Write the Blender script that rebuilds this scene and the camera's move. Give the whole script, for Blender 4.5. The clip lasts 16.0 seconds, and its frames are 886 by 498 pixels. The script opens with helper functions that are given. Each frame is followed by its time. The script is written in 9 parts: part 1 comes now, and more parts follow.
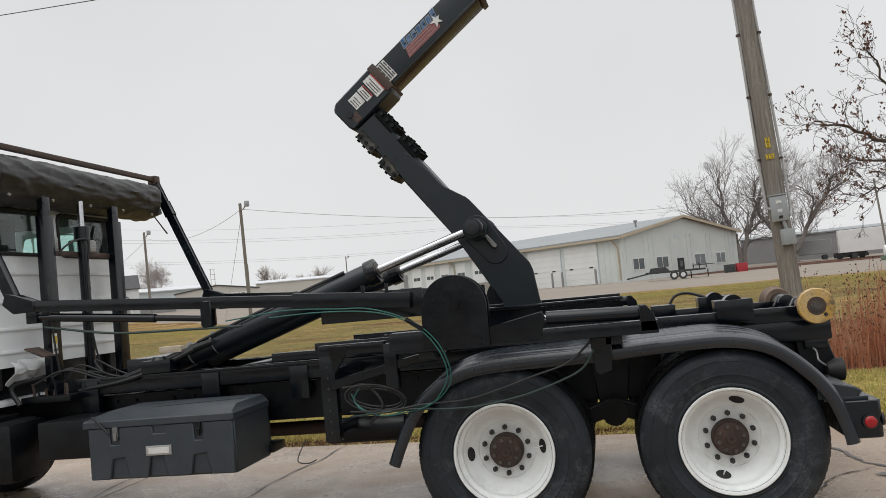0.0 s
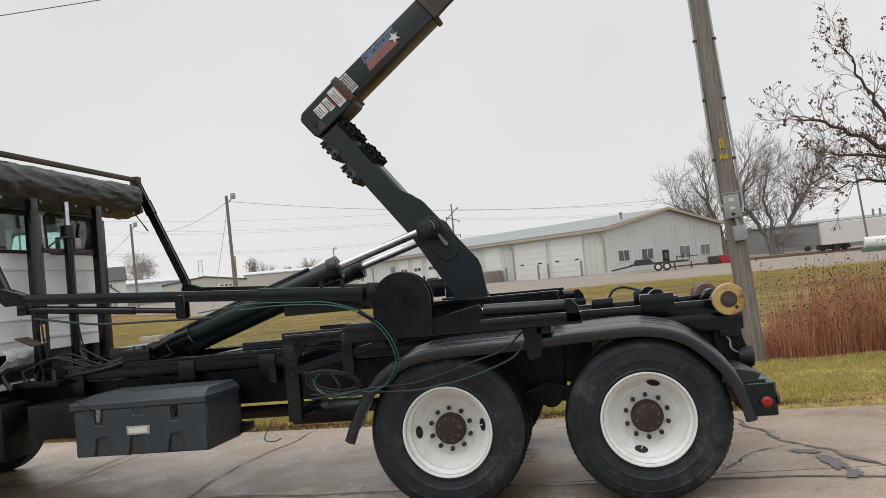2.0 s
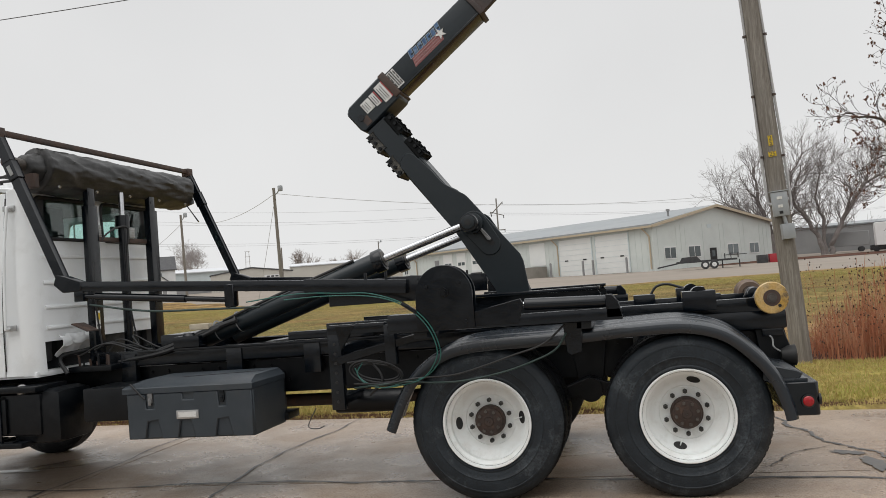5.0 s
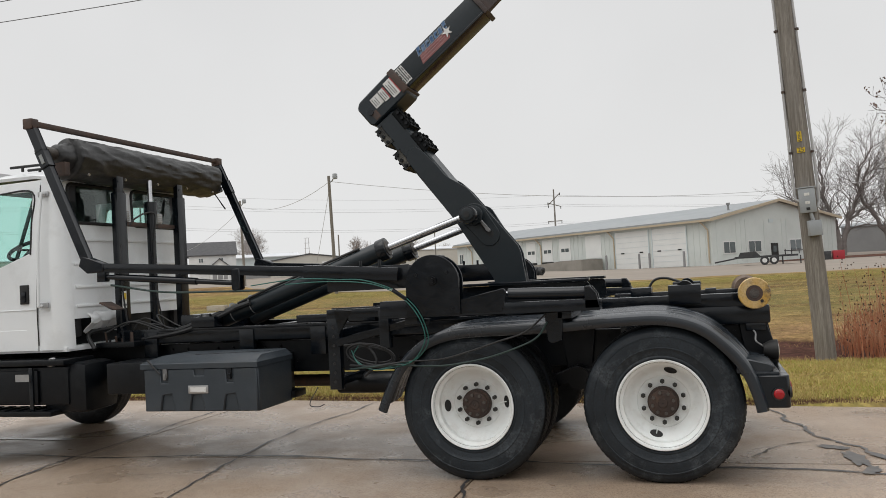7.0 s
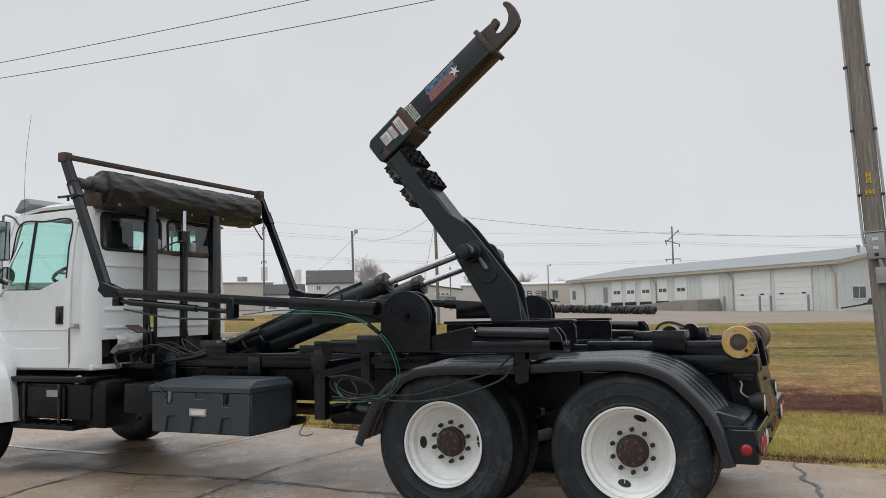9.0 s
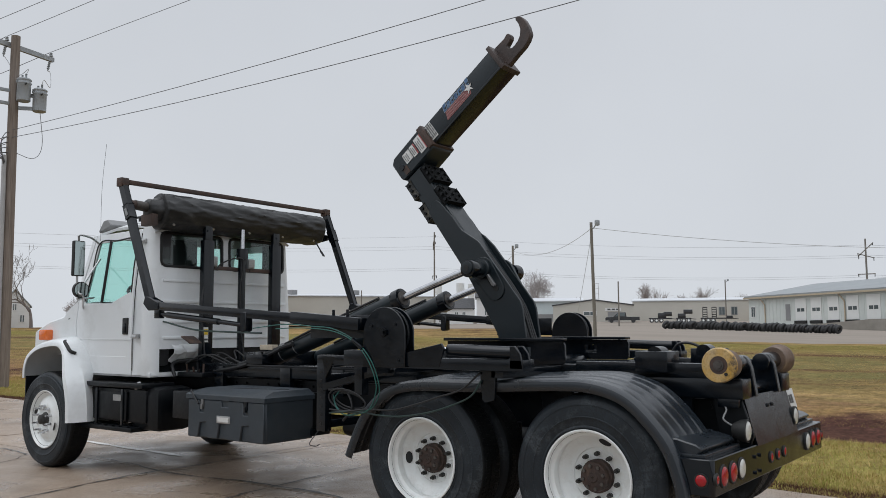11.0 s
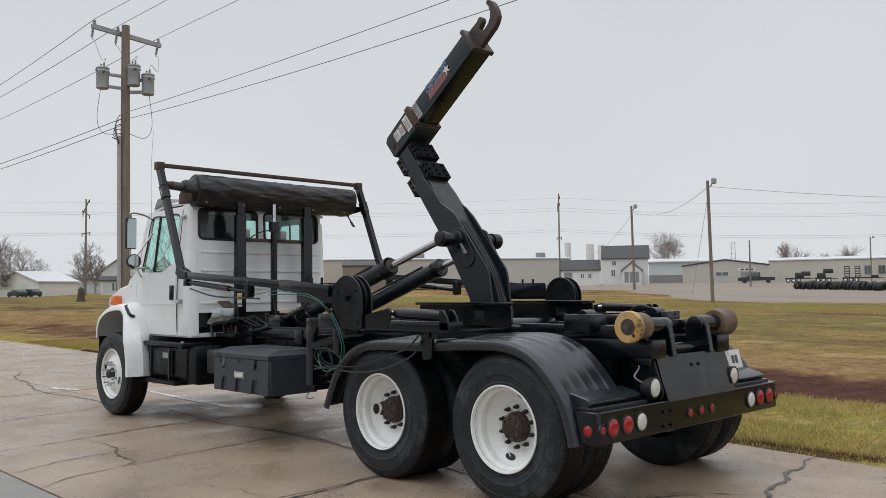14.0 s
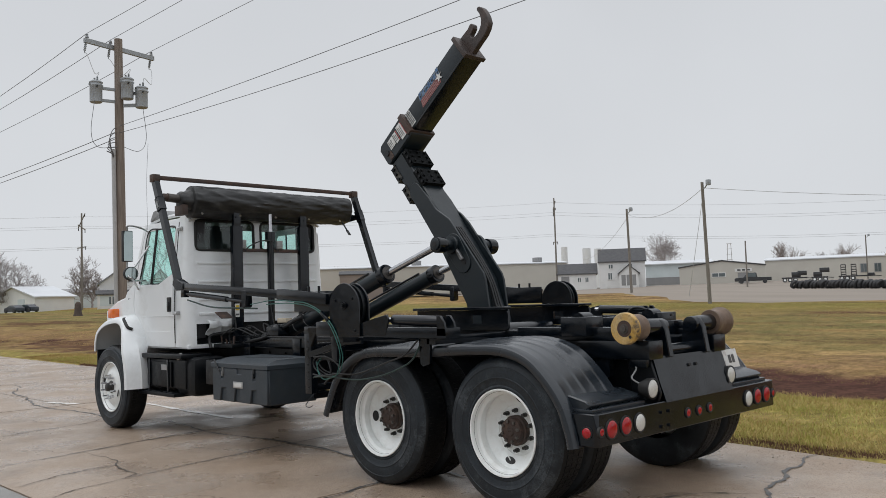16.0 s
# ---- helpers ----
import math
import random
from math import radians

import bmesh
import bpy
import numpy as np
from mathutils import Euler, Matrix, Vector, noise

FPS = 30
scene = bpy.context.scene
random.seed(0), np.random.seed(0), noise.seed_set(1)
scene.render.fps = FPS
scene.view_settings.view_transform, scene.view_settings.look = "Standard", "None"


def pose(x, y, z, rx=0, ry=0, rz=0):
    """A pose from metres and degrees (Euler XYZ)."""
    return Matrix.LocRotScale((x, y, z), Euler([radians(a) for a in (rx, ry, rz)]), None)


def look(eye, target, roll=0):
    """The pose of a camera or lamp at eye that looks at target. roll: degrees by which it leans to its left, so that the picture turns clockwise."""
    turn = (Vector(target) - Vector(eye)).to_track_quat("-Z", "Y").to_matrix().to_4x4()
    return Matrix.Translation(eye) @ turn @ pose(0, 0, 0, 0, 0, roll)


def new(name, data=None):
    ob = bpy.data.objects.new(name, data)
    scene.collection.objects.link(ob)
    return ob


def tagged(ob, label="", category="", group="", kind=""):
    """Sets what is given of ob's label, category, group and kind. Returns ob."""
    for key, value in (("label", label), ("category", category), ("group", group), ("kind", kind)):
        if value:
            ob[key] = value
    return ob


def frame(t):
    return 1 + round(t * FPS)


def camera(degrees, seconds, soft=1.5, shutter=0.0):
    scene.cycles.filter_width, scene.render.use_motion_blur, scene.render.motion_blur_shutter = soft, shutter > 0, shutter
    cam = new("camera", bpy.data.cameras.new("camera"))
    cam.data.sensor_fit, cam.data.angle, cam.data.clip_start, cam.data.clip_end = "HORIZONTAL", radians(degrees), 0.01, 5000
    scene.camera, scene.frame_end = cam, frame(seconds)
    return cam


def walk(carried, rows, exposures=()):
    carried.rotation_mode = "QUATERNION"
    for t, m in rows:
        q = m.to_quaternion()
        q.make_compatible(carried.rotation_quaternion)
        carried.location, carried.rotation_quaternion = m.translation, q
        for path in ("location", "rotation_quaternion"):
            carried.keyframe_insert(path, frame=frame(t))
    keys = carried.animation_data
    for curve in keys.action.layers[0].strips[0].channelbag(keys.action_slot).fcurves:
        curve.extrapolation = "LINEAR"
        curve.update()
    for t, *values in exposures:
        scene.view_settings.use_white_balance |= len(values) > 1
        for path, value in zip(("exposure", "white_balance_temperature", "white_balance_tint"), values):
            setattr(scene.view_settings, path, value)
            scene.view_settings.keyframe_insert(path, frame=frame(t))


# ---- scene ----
cam = camera(55.5, 16.0, soft=0.5)
PATH = [
    (0, (-0.631, -6.428, 1.519), (-1.001, -4.465, 1.626), -5.4),
    (0.5, (-0.494, -6.654, 1.524), (-0.842, -4.687, 1.613), -6.0),
    (1, (-0.295, -6.834, 1.511), (-0.636, -4.864, 1.588), -6.2),
    (1.5, (-0.222, -6.933, 1.522), (-0.564, -4.964, 1.6), -6.0),
    (2, (-0.254, -6.97, 1.518), (-0.6, -5.002, 1.602), -5.4),
    (2.5, (-0.28, -6.995, 1.521), (-0.638, -5.029, 1.609), -4.8),
    (3, (-0.294, -7.014, 1.524), (-0.673, -5.052, 1.611), -4.2),
    (3.5, (-0.315, -7.017, 1.518), (-0.716, -5.059, 1.602), -3.8),
    (6, (-0.011, -7.072, 1.506), (-0.51, -5.137, 1.581), -4.8),
    (6.5, (0.151, -7.083, 1.494), (-0.396, -5.16, 1.563), -4.1),
    (7, (0.318, -7.21, 1.473), (-0.267, -5.299, 1.537), -3.2),
    (7.5, (0.523, -7.31, 1.487), (-0.096, -5.409, 1.553), -2.6),
    (8, (0.79, -7.283, 1.494), (0.13, -5.397, 1.582), -2.0),
    (8.5, (1.095, -7.168, 1.489), (0.352, -5.316, 1.613), -1.6),
    (9, (1.3, -6.885, 1.459), (0.458, -5.077, 1.612), -1.1),
    (9.2, (1.381, -6.757, 1.487), (0.496, -4.97, 1.642), -0.8),
    (11.3, (2.799, -6.108, 1.455), (1.563, -4.546, 1.638), -0.5),
    (11.5, (2.961, -6.05, 1.471), (1.7, -4.507, 1.641), -0.7),
    (12, (3.252, -5.918, 1.453), (1.936, -4.418, 1.593), -0.6),
    (12.5, (3.51, -5.732, 1.452), (2.145, -4.275, 1.561), -0.3),
    (13, (3.736, -5.701, 1.468), (2.336, -4.276, 1.565), -0.0),
    (13.5, (3.947, -5.741, 1.47), (2.523, -4.34, 1.568), -0.1),
    (14, (4.014, -5.744, 1.473), (2.581, -4.353, 1.578), -0.6),
    (14.5, (4.036, -5.76, 1.469), (2.604, -4.368, 1.58), -1.2),
    (15, (4.035, -5.766, 1.466), (2.607, -4.371, 1.579), -1.6),
    (15.5, (4.041, -5.771, 1.459), (2.616, -4.373, 1.577), -1.9),
    (16, (4.041, -5.763, 1.464), (2.615, -4.367, 1.585), -1.8),
]
walk(cam, [(t, look(eye, target, roll)) for t, eye, target, roll in PATH],
     exposures=[(0, 0.06, 6550, 10), (1.5, 0.08, 6600, 10), (8.5, 0.04, 6600, 10), (9.2, -0.07, 6300, 10), (11.5, -0.16, 6150, 10), (12.0, -0.13, 6150, 10), (12.45, -0.05, 6420, 10), (14.5, -0.10, 6320, 10), (16, -0.11, 6300, 10)])

# ---- sky and light: a flat, bright overcast day ----
world = bpy.data.worlds.new("overcast_sky")
scene.world = world
world.use_nodes = True
wn, wl = world.node_tree.nodes, world.node_tree.links
wn.clear()
w_out, w_bg = wn.new("ShaderNodeOutputWorld"), wn.new("ShaderNodeBackground")
w_sky = wn.new("ShaderNodeTexSky")
w_sky.sky_type, w_sky.sun_disc = "NISHITA", False
w_sky.sun_elevation, w_sky.sun_rotation = radians(63), radians(211)
w_bw = wn.new("ShaderNodeRGBToBW")
w_mix = wn.new("ShaderNodeMix")
w_mix.data_type = "RGBA"
w_mix.inputs[0].default_value = 0.965
w_geo, w_sep = wn.new("ShaderNodeTexCoord"), wn.new("ShaderNodeSeparateXYZ")
w_ramp = wn.new("ShaderNodeValToRGB")
w_cloud, w_cmix = wn.new("ShaderNodeTexNoise"), wn.new("ShaderNodeMix")
w_cmix.data_type, w_cmix.blend_type = "RGBA", "MULTIPLY"
w_ramp.color_ramp.elements[0].position, w_ramp.color_ramp.elements[0].color = 0.0, (7.6, 7.72, 7.8, 1)
w_ramp.color_ramp.elements[1].position, w_ramp.color_ramp.elements[1].color = 0.9, (15.0, 15.2, 15.5, 1)
mid = w_ramp.color_ramp.elements.new(0.42)
mid.color = (7.0, 7.1, 7.25, 1)
wl.new(w_geo.outputs["Generated"], w_sep.inputs[0])
wl.new(w_sep.outputs["Z"], w_ramp.inputs[0])
wl.new(w_sky.outputs[0], w_bw.inputs[0])
wl.new(w_bw.outputs[0], w_mix.inputs[6])
wl.new(w_geo.outputs["Generated"], w_cloud.inputs["Vector"])
w_cloud.inputs["Scale"].default_value, w_cloud.inputs["Detail"].default_value = 2.2, 4
w_map = wn.new("ShaderNodeMapRange")
w_map.inputs[3].default_value, w_map.inputs[4].default_value = 0.9, 1.1
wl.new(w_cloud.outputs[0], w_map.inputs[0])
w_cmix.inputs[0].default_value = 1.0
wl.new(w_ramp.outputs[0], w_cmix.inputs[6])
wl.new(w_map.outputs[0], w_cmix.inputs[7])
wl.new(w_cmix.outputs[2], w_mix.inputs[7])
wl.new(w_mix.outputs[2], w_bg.inputs[0])
w_bg.inputs[1].default_value = 0.1
wl.new(w_bg.outputs[0], w_out.inputs[0])

sun = new("sun", bpy.data.lights.new("sun", "SUN"))
sun.data.energy, sun.data.angle, sun.data.color = 0.75, radians(50), (1.0, 0.97, 0.93)
sun.matrix_world = look((-6, -10, 23), (0, 0, 0))


# ---- materials ----
def material(name, colour, rough=0.6, metal=0.0, second=None, scale=6.0, mix=0.5, bump=0.0, bump_scale=60.0, coat=0.0,
             fine=None, spec=0.5, stain=None, stain_scale=1.4, stain_amount=0.55, rough2=None, stretch=(1, 1, 1), vary=0.0):
    """Base colour with a second tone in patches, stains of their own shape, and fine grain in colour and relief."""
    m = bpy.data.materials.new(name)
    m.use_nodes = True
    n, l = m.node_tree.nodes, m.node_tree.links
    b = n["Principled BSDF"]
    b.inputs["Roughness"].default_value, b.inputs["Metallic"].default_value = rough, metal
    b.inputs["Coat Weight"].default_value = coat
    b.inputs["Coat Roughness"].default_value = 0.12
    b.inputs["Specular IOR Level"].default_value = spec
    co = n.new("ShaderNodeTexCoord")
    mp = n.new("ShaderNodeMapping")
    mp.inputs["Scale"].default_value = stretch
    l.new(co.outputs["Object"], mp.inputs[0])
    last = None

    def noise_of(s, detail=5.0, rough_=0.6):
        t = n.new("ShaderNodeTexNoise")
        t.inputs["Scale"].default_value, t.inputs["Detail"].default_value, t.inputs["Roughness"].default_value = s, detail, rough_
        l.new(mp.outputs[0], t.inputs["Vector"])
        return t

    def mixed(a, bcol, fac):
        x = n.new("ShaderNodeMix")
        x.data_type = "RGBA"
        if isinstance(a, tuple):
            x.inputs[6].default_value = (*a, 1)
        else:
            l.new(a, x.inputs[6])
        if isinstance(bcol, tuple):
            x.inputs[7].default_value = (*bcol, 1)
        else:
            l.new(bcol, x.inputs[7])
        l.new(fac, x.inputs[0])
        return x.outputs[2]

    def ranged(sock, lo, hi, a=0.0, z=1.0):
        r = n.new("ShaderNodeMapRange")
        r.inputs[1].default_value, r.inputs[2].default_value, r.inputs[3].default_value, r.inputs[4].default_value = lo, hi, a, z
        l.new(sock, r.inputs[0])
        return r.outputs[0]

    last = colour
    if second:
        t = noise_of(scale)
        last = mixed(last, second, ranged(t.outputs[0], 0.5 - 0.2 * (1 - mix), 0.5 + 0.25))
    if stain:
        t = noise_of(stain_scale, 7, 0.68)
        last = mixed(last, stain, ranged(t.outputs[0], 0.52, 0.68, 0, stain_amount))
    if fine:
        t = noise_of(bump_scale * 1.7, 3)
        last = mixed(last, fine, ranged(t.outputs[0], 0.45, 0.7))
    if vary:
        oi, hv = n.new("ShaderNodeObjectInfo"), n.new("ShaderNodeHueSaturation")
        l.new(ranged(oi.outputs["Random"], 0, 1, 1 - vary, 1 + vary), hv.inputs["Value"])
        if isinstance(last, tuple):
            hv.inputs["Color"].default_value = (*last, 1)
        else:
            l.new(last, hv.inputs["Color"])
        last = hv.outputs[0]
    if isinstance(last, tuple):
        b.inputs["Base Color"].default_value = (*last, 1)
    else:
        l.new(last, b.inputs["Base Color"])
    if rough2 is not None:
        t = noise_of(scale * 1.3)
        l.new(ranged(t.outputs[0], 0.38, 0.64, rough, rough2), b.inputs["Roughness"])
    if bump:
        t = noise_of(bump_scale)
        bp = n.new("ShaderNodeBump")
        bp.inputs["Strength"].default_value, bp.inputs["Distance"].default_value = bump, 0.01
        l.new(t.outputs[0], bp.inputs["Height"])
        l.new(bp.outputs[0], b.inputs["Normal"])
    return m


def glass(name, tint, rough=0.02, alpha=0.75):
    m = bpy.data.materials.new(name)
    m.use_nodes = True
    n, l = m.node_tree.nodes, m.node_tree.links
    b = n["Principled BSDF"]
    b.inputs["Base Color"].default_value = (*tint, 1)
    b.inputs["Roughness"].default_value = rough
    b.inputs["Transmission Weight"].default_value = alpha
    b.inputs["IOR"].default_value = 1.45
    b.inputs["Specular IOR Level"].default_value = 0.2
    return m


M_BLACK = material("black_machine_paint", (0.0018, 0.0036, 0.0062), 0.14, second=(0.0036, 0.0062, 0.0098), scale=5, bump=0.12, bump_scale=25,
                   stain=(0.009, 0.0105, 0.012), stain_scale=5.0, stain_amount=0.35, rough2=0.26, spec=0.46)
M_BOOM = material("blue_black_arm_paint", (0.0078, 0.0132, 0.0170), 0.3, second=(0.0115, 0.0175, 0.0222), scale=2.4, bump=0.06, bump_scale=18,
                  stain=(0.020, 0.023, 0.025), stain_scale=3.5, stain_amount=0.4, rough2=0.4, spec=0.45)
M_FRAME = material("dull_black_frame_paint", (0.0012, 0.0022, 0.0037), 0.30, second=(0.0031, 0.0046, 0.0064), scale=8, bump=0.15, bump_scale=40,
                   stain=(0.014, 0.0145, 0.015), stain_scale=5, stain_amount=0.35, spec=0.30, rough2=0.48)
M_RUST = material("worn_rusty_steel", (0.06, 0.045, 0.04), 0.6, 0.3, second=(0.11, 0.06, 0.04), scale=12, bump=0.3, bump_scale=60, stain=(0.03, 0.028, 0.028), stain_scale=6)
M_HOOK = material("worn_brown_hook_steel", (0.055, 0.045, 0.042), 0.5, 0.4, second=(0.085, 0.06, 0.052), scale=8, bump=0.15, bump_scale=40)
M_ROLLER = material("bare_rusted_roller_steel", (0.2, 0.14, 0.1), 0.55, 0.35, second=(0.11, 0.075, 0.055), scale=9, bump=0.25, bump_scale=70, stain=(0.28, 0.24, 0.2), stain_scale=5)
M_YELLOW = material("chipped_yellow_paint", (0.52, 0.29, 0.03), 0.55, second=(0.56, 0.50, 0.38), scale=5, mix=0.4, fine=(0.40, 0.26, 0.08), stain=(0.06, 0.045, 0.037), stain_scale=11, stain_amount=1.0, bump=0.3, bump_scale=40)
M_PAD = material("dull_black_pad_steel", (0.006, 0.007, 0.008), 0.75, second=(0.012, 0.013, 0.013), scale=20, bump=0.4, bump_scale=60, spec=0.12)
M_PADGREASE = material("grease_caked_pad_paint", (0.012, 0.014, 0.016), 0.5, second=(0.13, 0.12, 0.095), scale=9, mix=0.5, stain=(0.24, 0.22, 0.18), stain_scale=7, stain_amount=0.8, bump=0.4, bump_scale=50)
M_PIN = material("greasy_grey_pin_steel", (0.11, 0.10, 0.09), 0.5, 0.5, second=(0.06, 0.05, 0.045), scale=18, bump=0.3, bump_scale=60)
M_STEEL = material("bare_worn_steel", (0.28, 0.28, 0.28), 0.45, 0.7, second=(0.18, 0.18, 0.18), scale=12)
M_FADED = material("faded_decal_red", (0.22, 0.07, 0.07), 0.5, second=(0.30, 0.14, 0.13), scale=20, stain=(0.05, 0.045, 0.05), stain_scale=16, stain_amount=0.7)
M_PINK = material("faded_decal_pink", (0.36, 0.22, 0.21), 0.5, second=(0.2, 0.1, 0.1), scale=25)
M_PALEB = material("faded_decal_edge", (0.30, 0.36, 0.42), 0.5, second=(0.12, 0.16, 0.22), scale=25)
M_CHROME = material("chromed_rod", (0.62, 0.63, 0.65), 0.1, 1.0, second=(0.5, 0.51, 0.53), scale=20, rough2=0.2)
M_WHITE = material("white_cab_paint", (0.765, 0.79, 0.80), 0.3, second=(0.80, 0.82, 0.828), scale=1.5, coat=0.5, stain=(0.60, 0.61, 0.60), stain_scale=2.5, stain_amount=0.4)
M_RIM = material("white_wheel_paint", (0.82, 0.85, 0.84), 0.38, second=(0.77, 0.77, 0.75), scale=7, coat=0.15, stain=(0.52, 0.51, 0.47), stain_scale=9, stain_amount=0.35)
M_HUB = material("rusty_hub", (0.058, 0.036, 0.028), 0.7, 0.2, second=(0.034, 0.026, 0.023), scale=14, bump=0.5, bump_scale=90, stain=(0.13, 0.075, 0.05), stain_scale=12)
M_NUT = material("dark_greasy_nut", (0.07, 0.07, 0.065), 0.45, 0.7, second=(0.04, 0.04, 0.04), scale=20)
M_TYRE = material("black_tyre_rubber", (0.0118, 0.0162, 0.0208), 0.5, second=(0.025, 0.033, 0.041), scale=4, bump=0.35, bump_scale=45, stain=(0.080, 0.091, 0.10), stain_scale=4.5, stain_amount=0.75, spec=0.3, fine=(0.014, 0.0165, 0.019))
# dust-free tread rubber, made darker still for the shade under the truck
M_TREAD = material("shade_dark_tread_rubber", (0.004, 0.0048, 0.0056), 0.45, second=(0.009, 0.010, 0.011), scale=9, bump=0.4, bump_scale=60, stain=(0.022, 0.022, 0.022), stain_scale=7, stain_amount=0.4, spec=0.25)
M_TARP = material("black_vinyl_tarp", (0.0135, 0.0138, 0.014), 0.42, second=(0.027, 0.0275, 0.0275), scale=6, bump=0.6, bump_scale=11, stain=(0.065, 0.064, 0.062), stain_scale=5, stain_amount=0.6, stretch=(1, 0.5, 1))
M_POLY = material("black_poly_fender", (0.0122, 0.0166, 0.022), 0.25, second=(0.0178, 0.0232, 0.030), scale=1.5, bump=0.05, bump_scale=80, stain=(0.026, 0.0285, 0.03), stain_scale=1.2, stain_amount=0.3, spec=0.6, rough2=0.32)
M_BOX = material("charcoal_moulded_plastic", (0.026, 0.035, 0.044), 0.46, second=(0.036, 0.046, 0.056), scale=5, bump=0.25, bump_scale=160, stain=(0.05, 0.052, 0.053), stain_scale=4, stain_amount=0.35)
M_RUBBER = material("hose_rubber", (0.009, 0.010, 0.011), 0.5, second=(0.018, 0.018, 0.019), scale=20)
M_GREEN = material("green_air_hose", (0.014, 0.095, 0.078), 0.4, second=(0.02, 0.13, 0.11), scale=15)
M_HGREEN = material("dark_green_hose", (0.012, 0.036, 0.031), 0.45, second=(0.009, 0.02, 0.019), scale=10)
M_TUBE = material("pale_hose", (0.28, 0.29, 0.29), 0.5, second=(0.2, 0.2, 0.2), scale=20)
M_ALU = material("dull_aluminium", (0.5, 0.5, 0.5), 0.35, 0.9, second=(0.4, 0.4, 0.4), scale=12)
M_PAPER = material("white_decal", (0.68, 0.68, 0.66), 0.45, second=(0.6, 0.6, 0.58), scale=20, stain=(0.28, 0.24, 0.2), stain_scale=14, stain_amount=0.7)
M_DRED = material("decal_red", (0.4, 0.05, 0.05), 0.45, second=(0.45, 0.1, 0.1), scale=30)
M_DBLUE = material("decal_blue", (0.03, 0.075, 0.17), 0.45, second=(0.1, 0.2, 0.36), scale=30, stain=(0.3, 0.34, 0.38), stain_scale=20)
M_INK = material("decal_ink", (0.06, 0.06, 0.06), 0.5)
M_DYEL = material("yellow_tag", (0.6, 0.42, 0.015), 0.45, second=(0.54, 0.37, 0.015), scale=30)
M_REDLENS = material("red_lamp_lens", (0.36, 0.006, 0.012), 0.2, second=(0.26, 0.004, 0.008), scale=30, coat=0.25)
M_WLENS = material("clear_lamp_lens", (0.62, 0.62, 0.58), 0.12, second=(0.5, 0.5, 0.47), scale=40, coat=0.7)
M_LED = material("grey_lamp_lens", (0.33, 0.33, 0.31), 0.25, second=(0.22, 0.22, 0.21), scale=60, coat=0.4)
M_AMBER = material("amber_lamp_lens", (0.75, 0.16, 0.02), 0.2, second=(0.65, 0.12, 0.02), scale=20, coat=0.5)
M_GLASS = glass("cab_glass", (0.70, 0.945, 0.89), 0.01, 1.0)
M_REARGLASS = glass("smoked_cab_glass", (0.66, 0.80, 0.77), 0.01, 1.0)
M_DKGLASS = material("dark_window_glass", (0.075, 0.095, 0.10), 0.06, second=(0.10, 0.12, 0.125), scale=1.2, spec=0.8)
M_MIRROR = material("mirror_glass", (0.40, 0.46, 0.455), 0.03, 1.0, second=(0.36, 0.42, 0.415), scale=6)
M_TRIM = material("black_rubber_trim", (0.012, 0.012, 0.012), 0.6)
M_INT = material("grey_cab_interior", (0.03, 0.03, 0.032), 0.7, second=(0.02, 0.02, 0.022), scale=4)
M_BRACKET = material("cream_valve_body", (0.5, 0.44, 0.34), 0.55, second=(0.36, 0.3, 0.22), scale=25)
M_WOOD = material("weathered_pole_wood", (0.255, 0.235, 0.208), 0.85, second=(0.125, 0.112, 0.099), scale=9, bump=0.9, bump_scale=22, stretch=(3.2, 3.2, 0.16), stain=(0.38, 0.36, 0.33), stain_scale=5, stain_amount=0.6, spec=0.06, fine=(0.16, 0.145, 0.127))
M_WOOD_RED = material("greyed_brown_pole_wood", (0.25, 0.21, 0.18), 0.85, second=(0.14, 0.115, 0.097), scale=9, bump=0.8, bump_scale=22, stretch=(3, 3, 0.16), stain=(0.33, 0.29, 0.26), stain_scale=5, spec=0.06)
M_GALV = material("galvanised_grey_metal", (0.34, 0.36, 0.375), 0.5, 0.25, second=(0.29, 0.31, 0.325), scale=5, stain=(0.22, 0.22, 0.22), stain_scale=6, stain_amount=0.3)
M_CONDUIT = material("grey_pvc_conduit", (0.4, 0.4, 0.4), 0.55, second=(0.33, 0.33, 0.33), scale=4)
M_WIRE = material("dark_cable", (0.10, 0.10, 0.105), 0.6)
# paler cable with distance haze in its colour; also used for transformer leads
M_FARWIRE = material("haze_pale_cable", (0.45, 0.46, 0.47), 0.6)
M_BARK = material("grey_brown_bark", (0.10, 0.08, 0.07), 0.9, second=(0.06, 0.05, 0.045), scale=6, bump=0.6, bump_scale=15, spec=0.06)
# bark of distant trees: the haze is put into these two paler colours
M_HAZETWIG = material("haze_paled_far_twigs", (0.36, 0.33, 0.32), 0.95, second=(0.30, 0.27, 0.26), scale=0.6, spec=0.06)
M_HAZEBARK = material("haze_paled_grey_brown_bark", (0.23, 0.205, 0.195), 0.9, second=(0.175, 0.155, 0.145), scale=2, spec=0.06)
M_SEED = material("dry_brown_leaf_clusters", (0.17, 0.095, 0.07), 0.85, second=(0.11, 0.06, 0.045), scale=8, spec=0.06)
M_WEED = material("russet_dry_stems", (0.36, 0.135, 0.075), 0.9, second=(0.45, 0.23, 0.135), scale=2.6, stain=(0.52, 0.38, 0.25), stain_scale=2.5, stain_amount=0.6, spec=0.06)
M_WEEDTOP = material("tan_dry_weed_tops", (0.44, 0.30, 0.20), 0.9, second=(0.36, 0.21, 0.14), scale=4, spec=0.06)
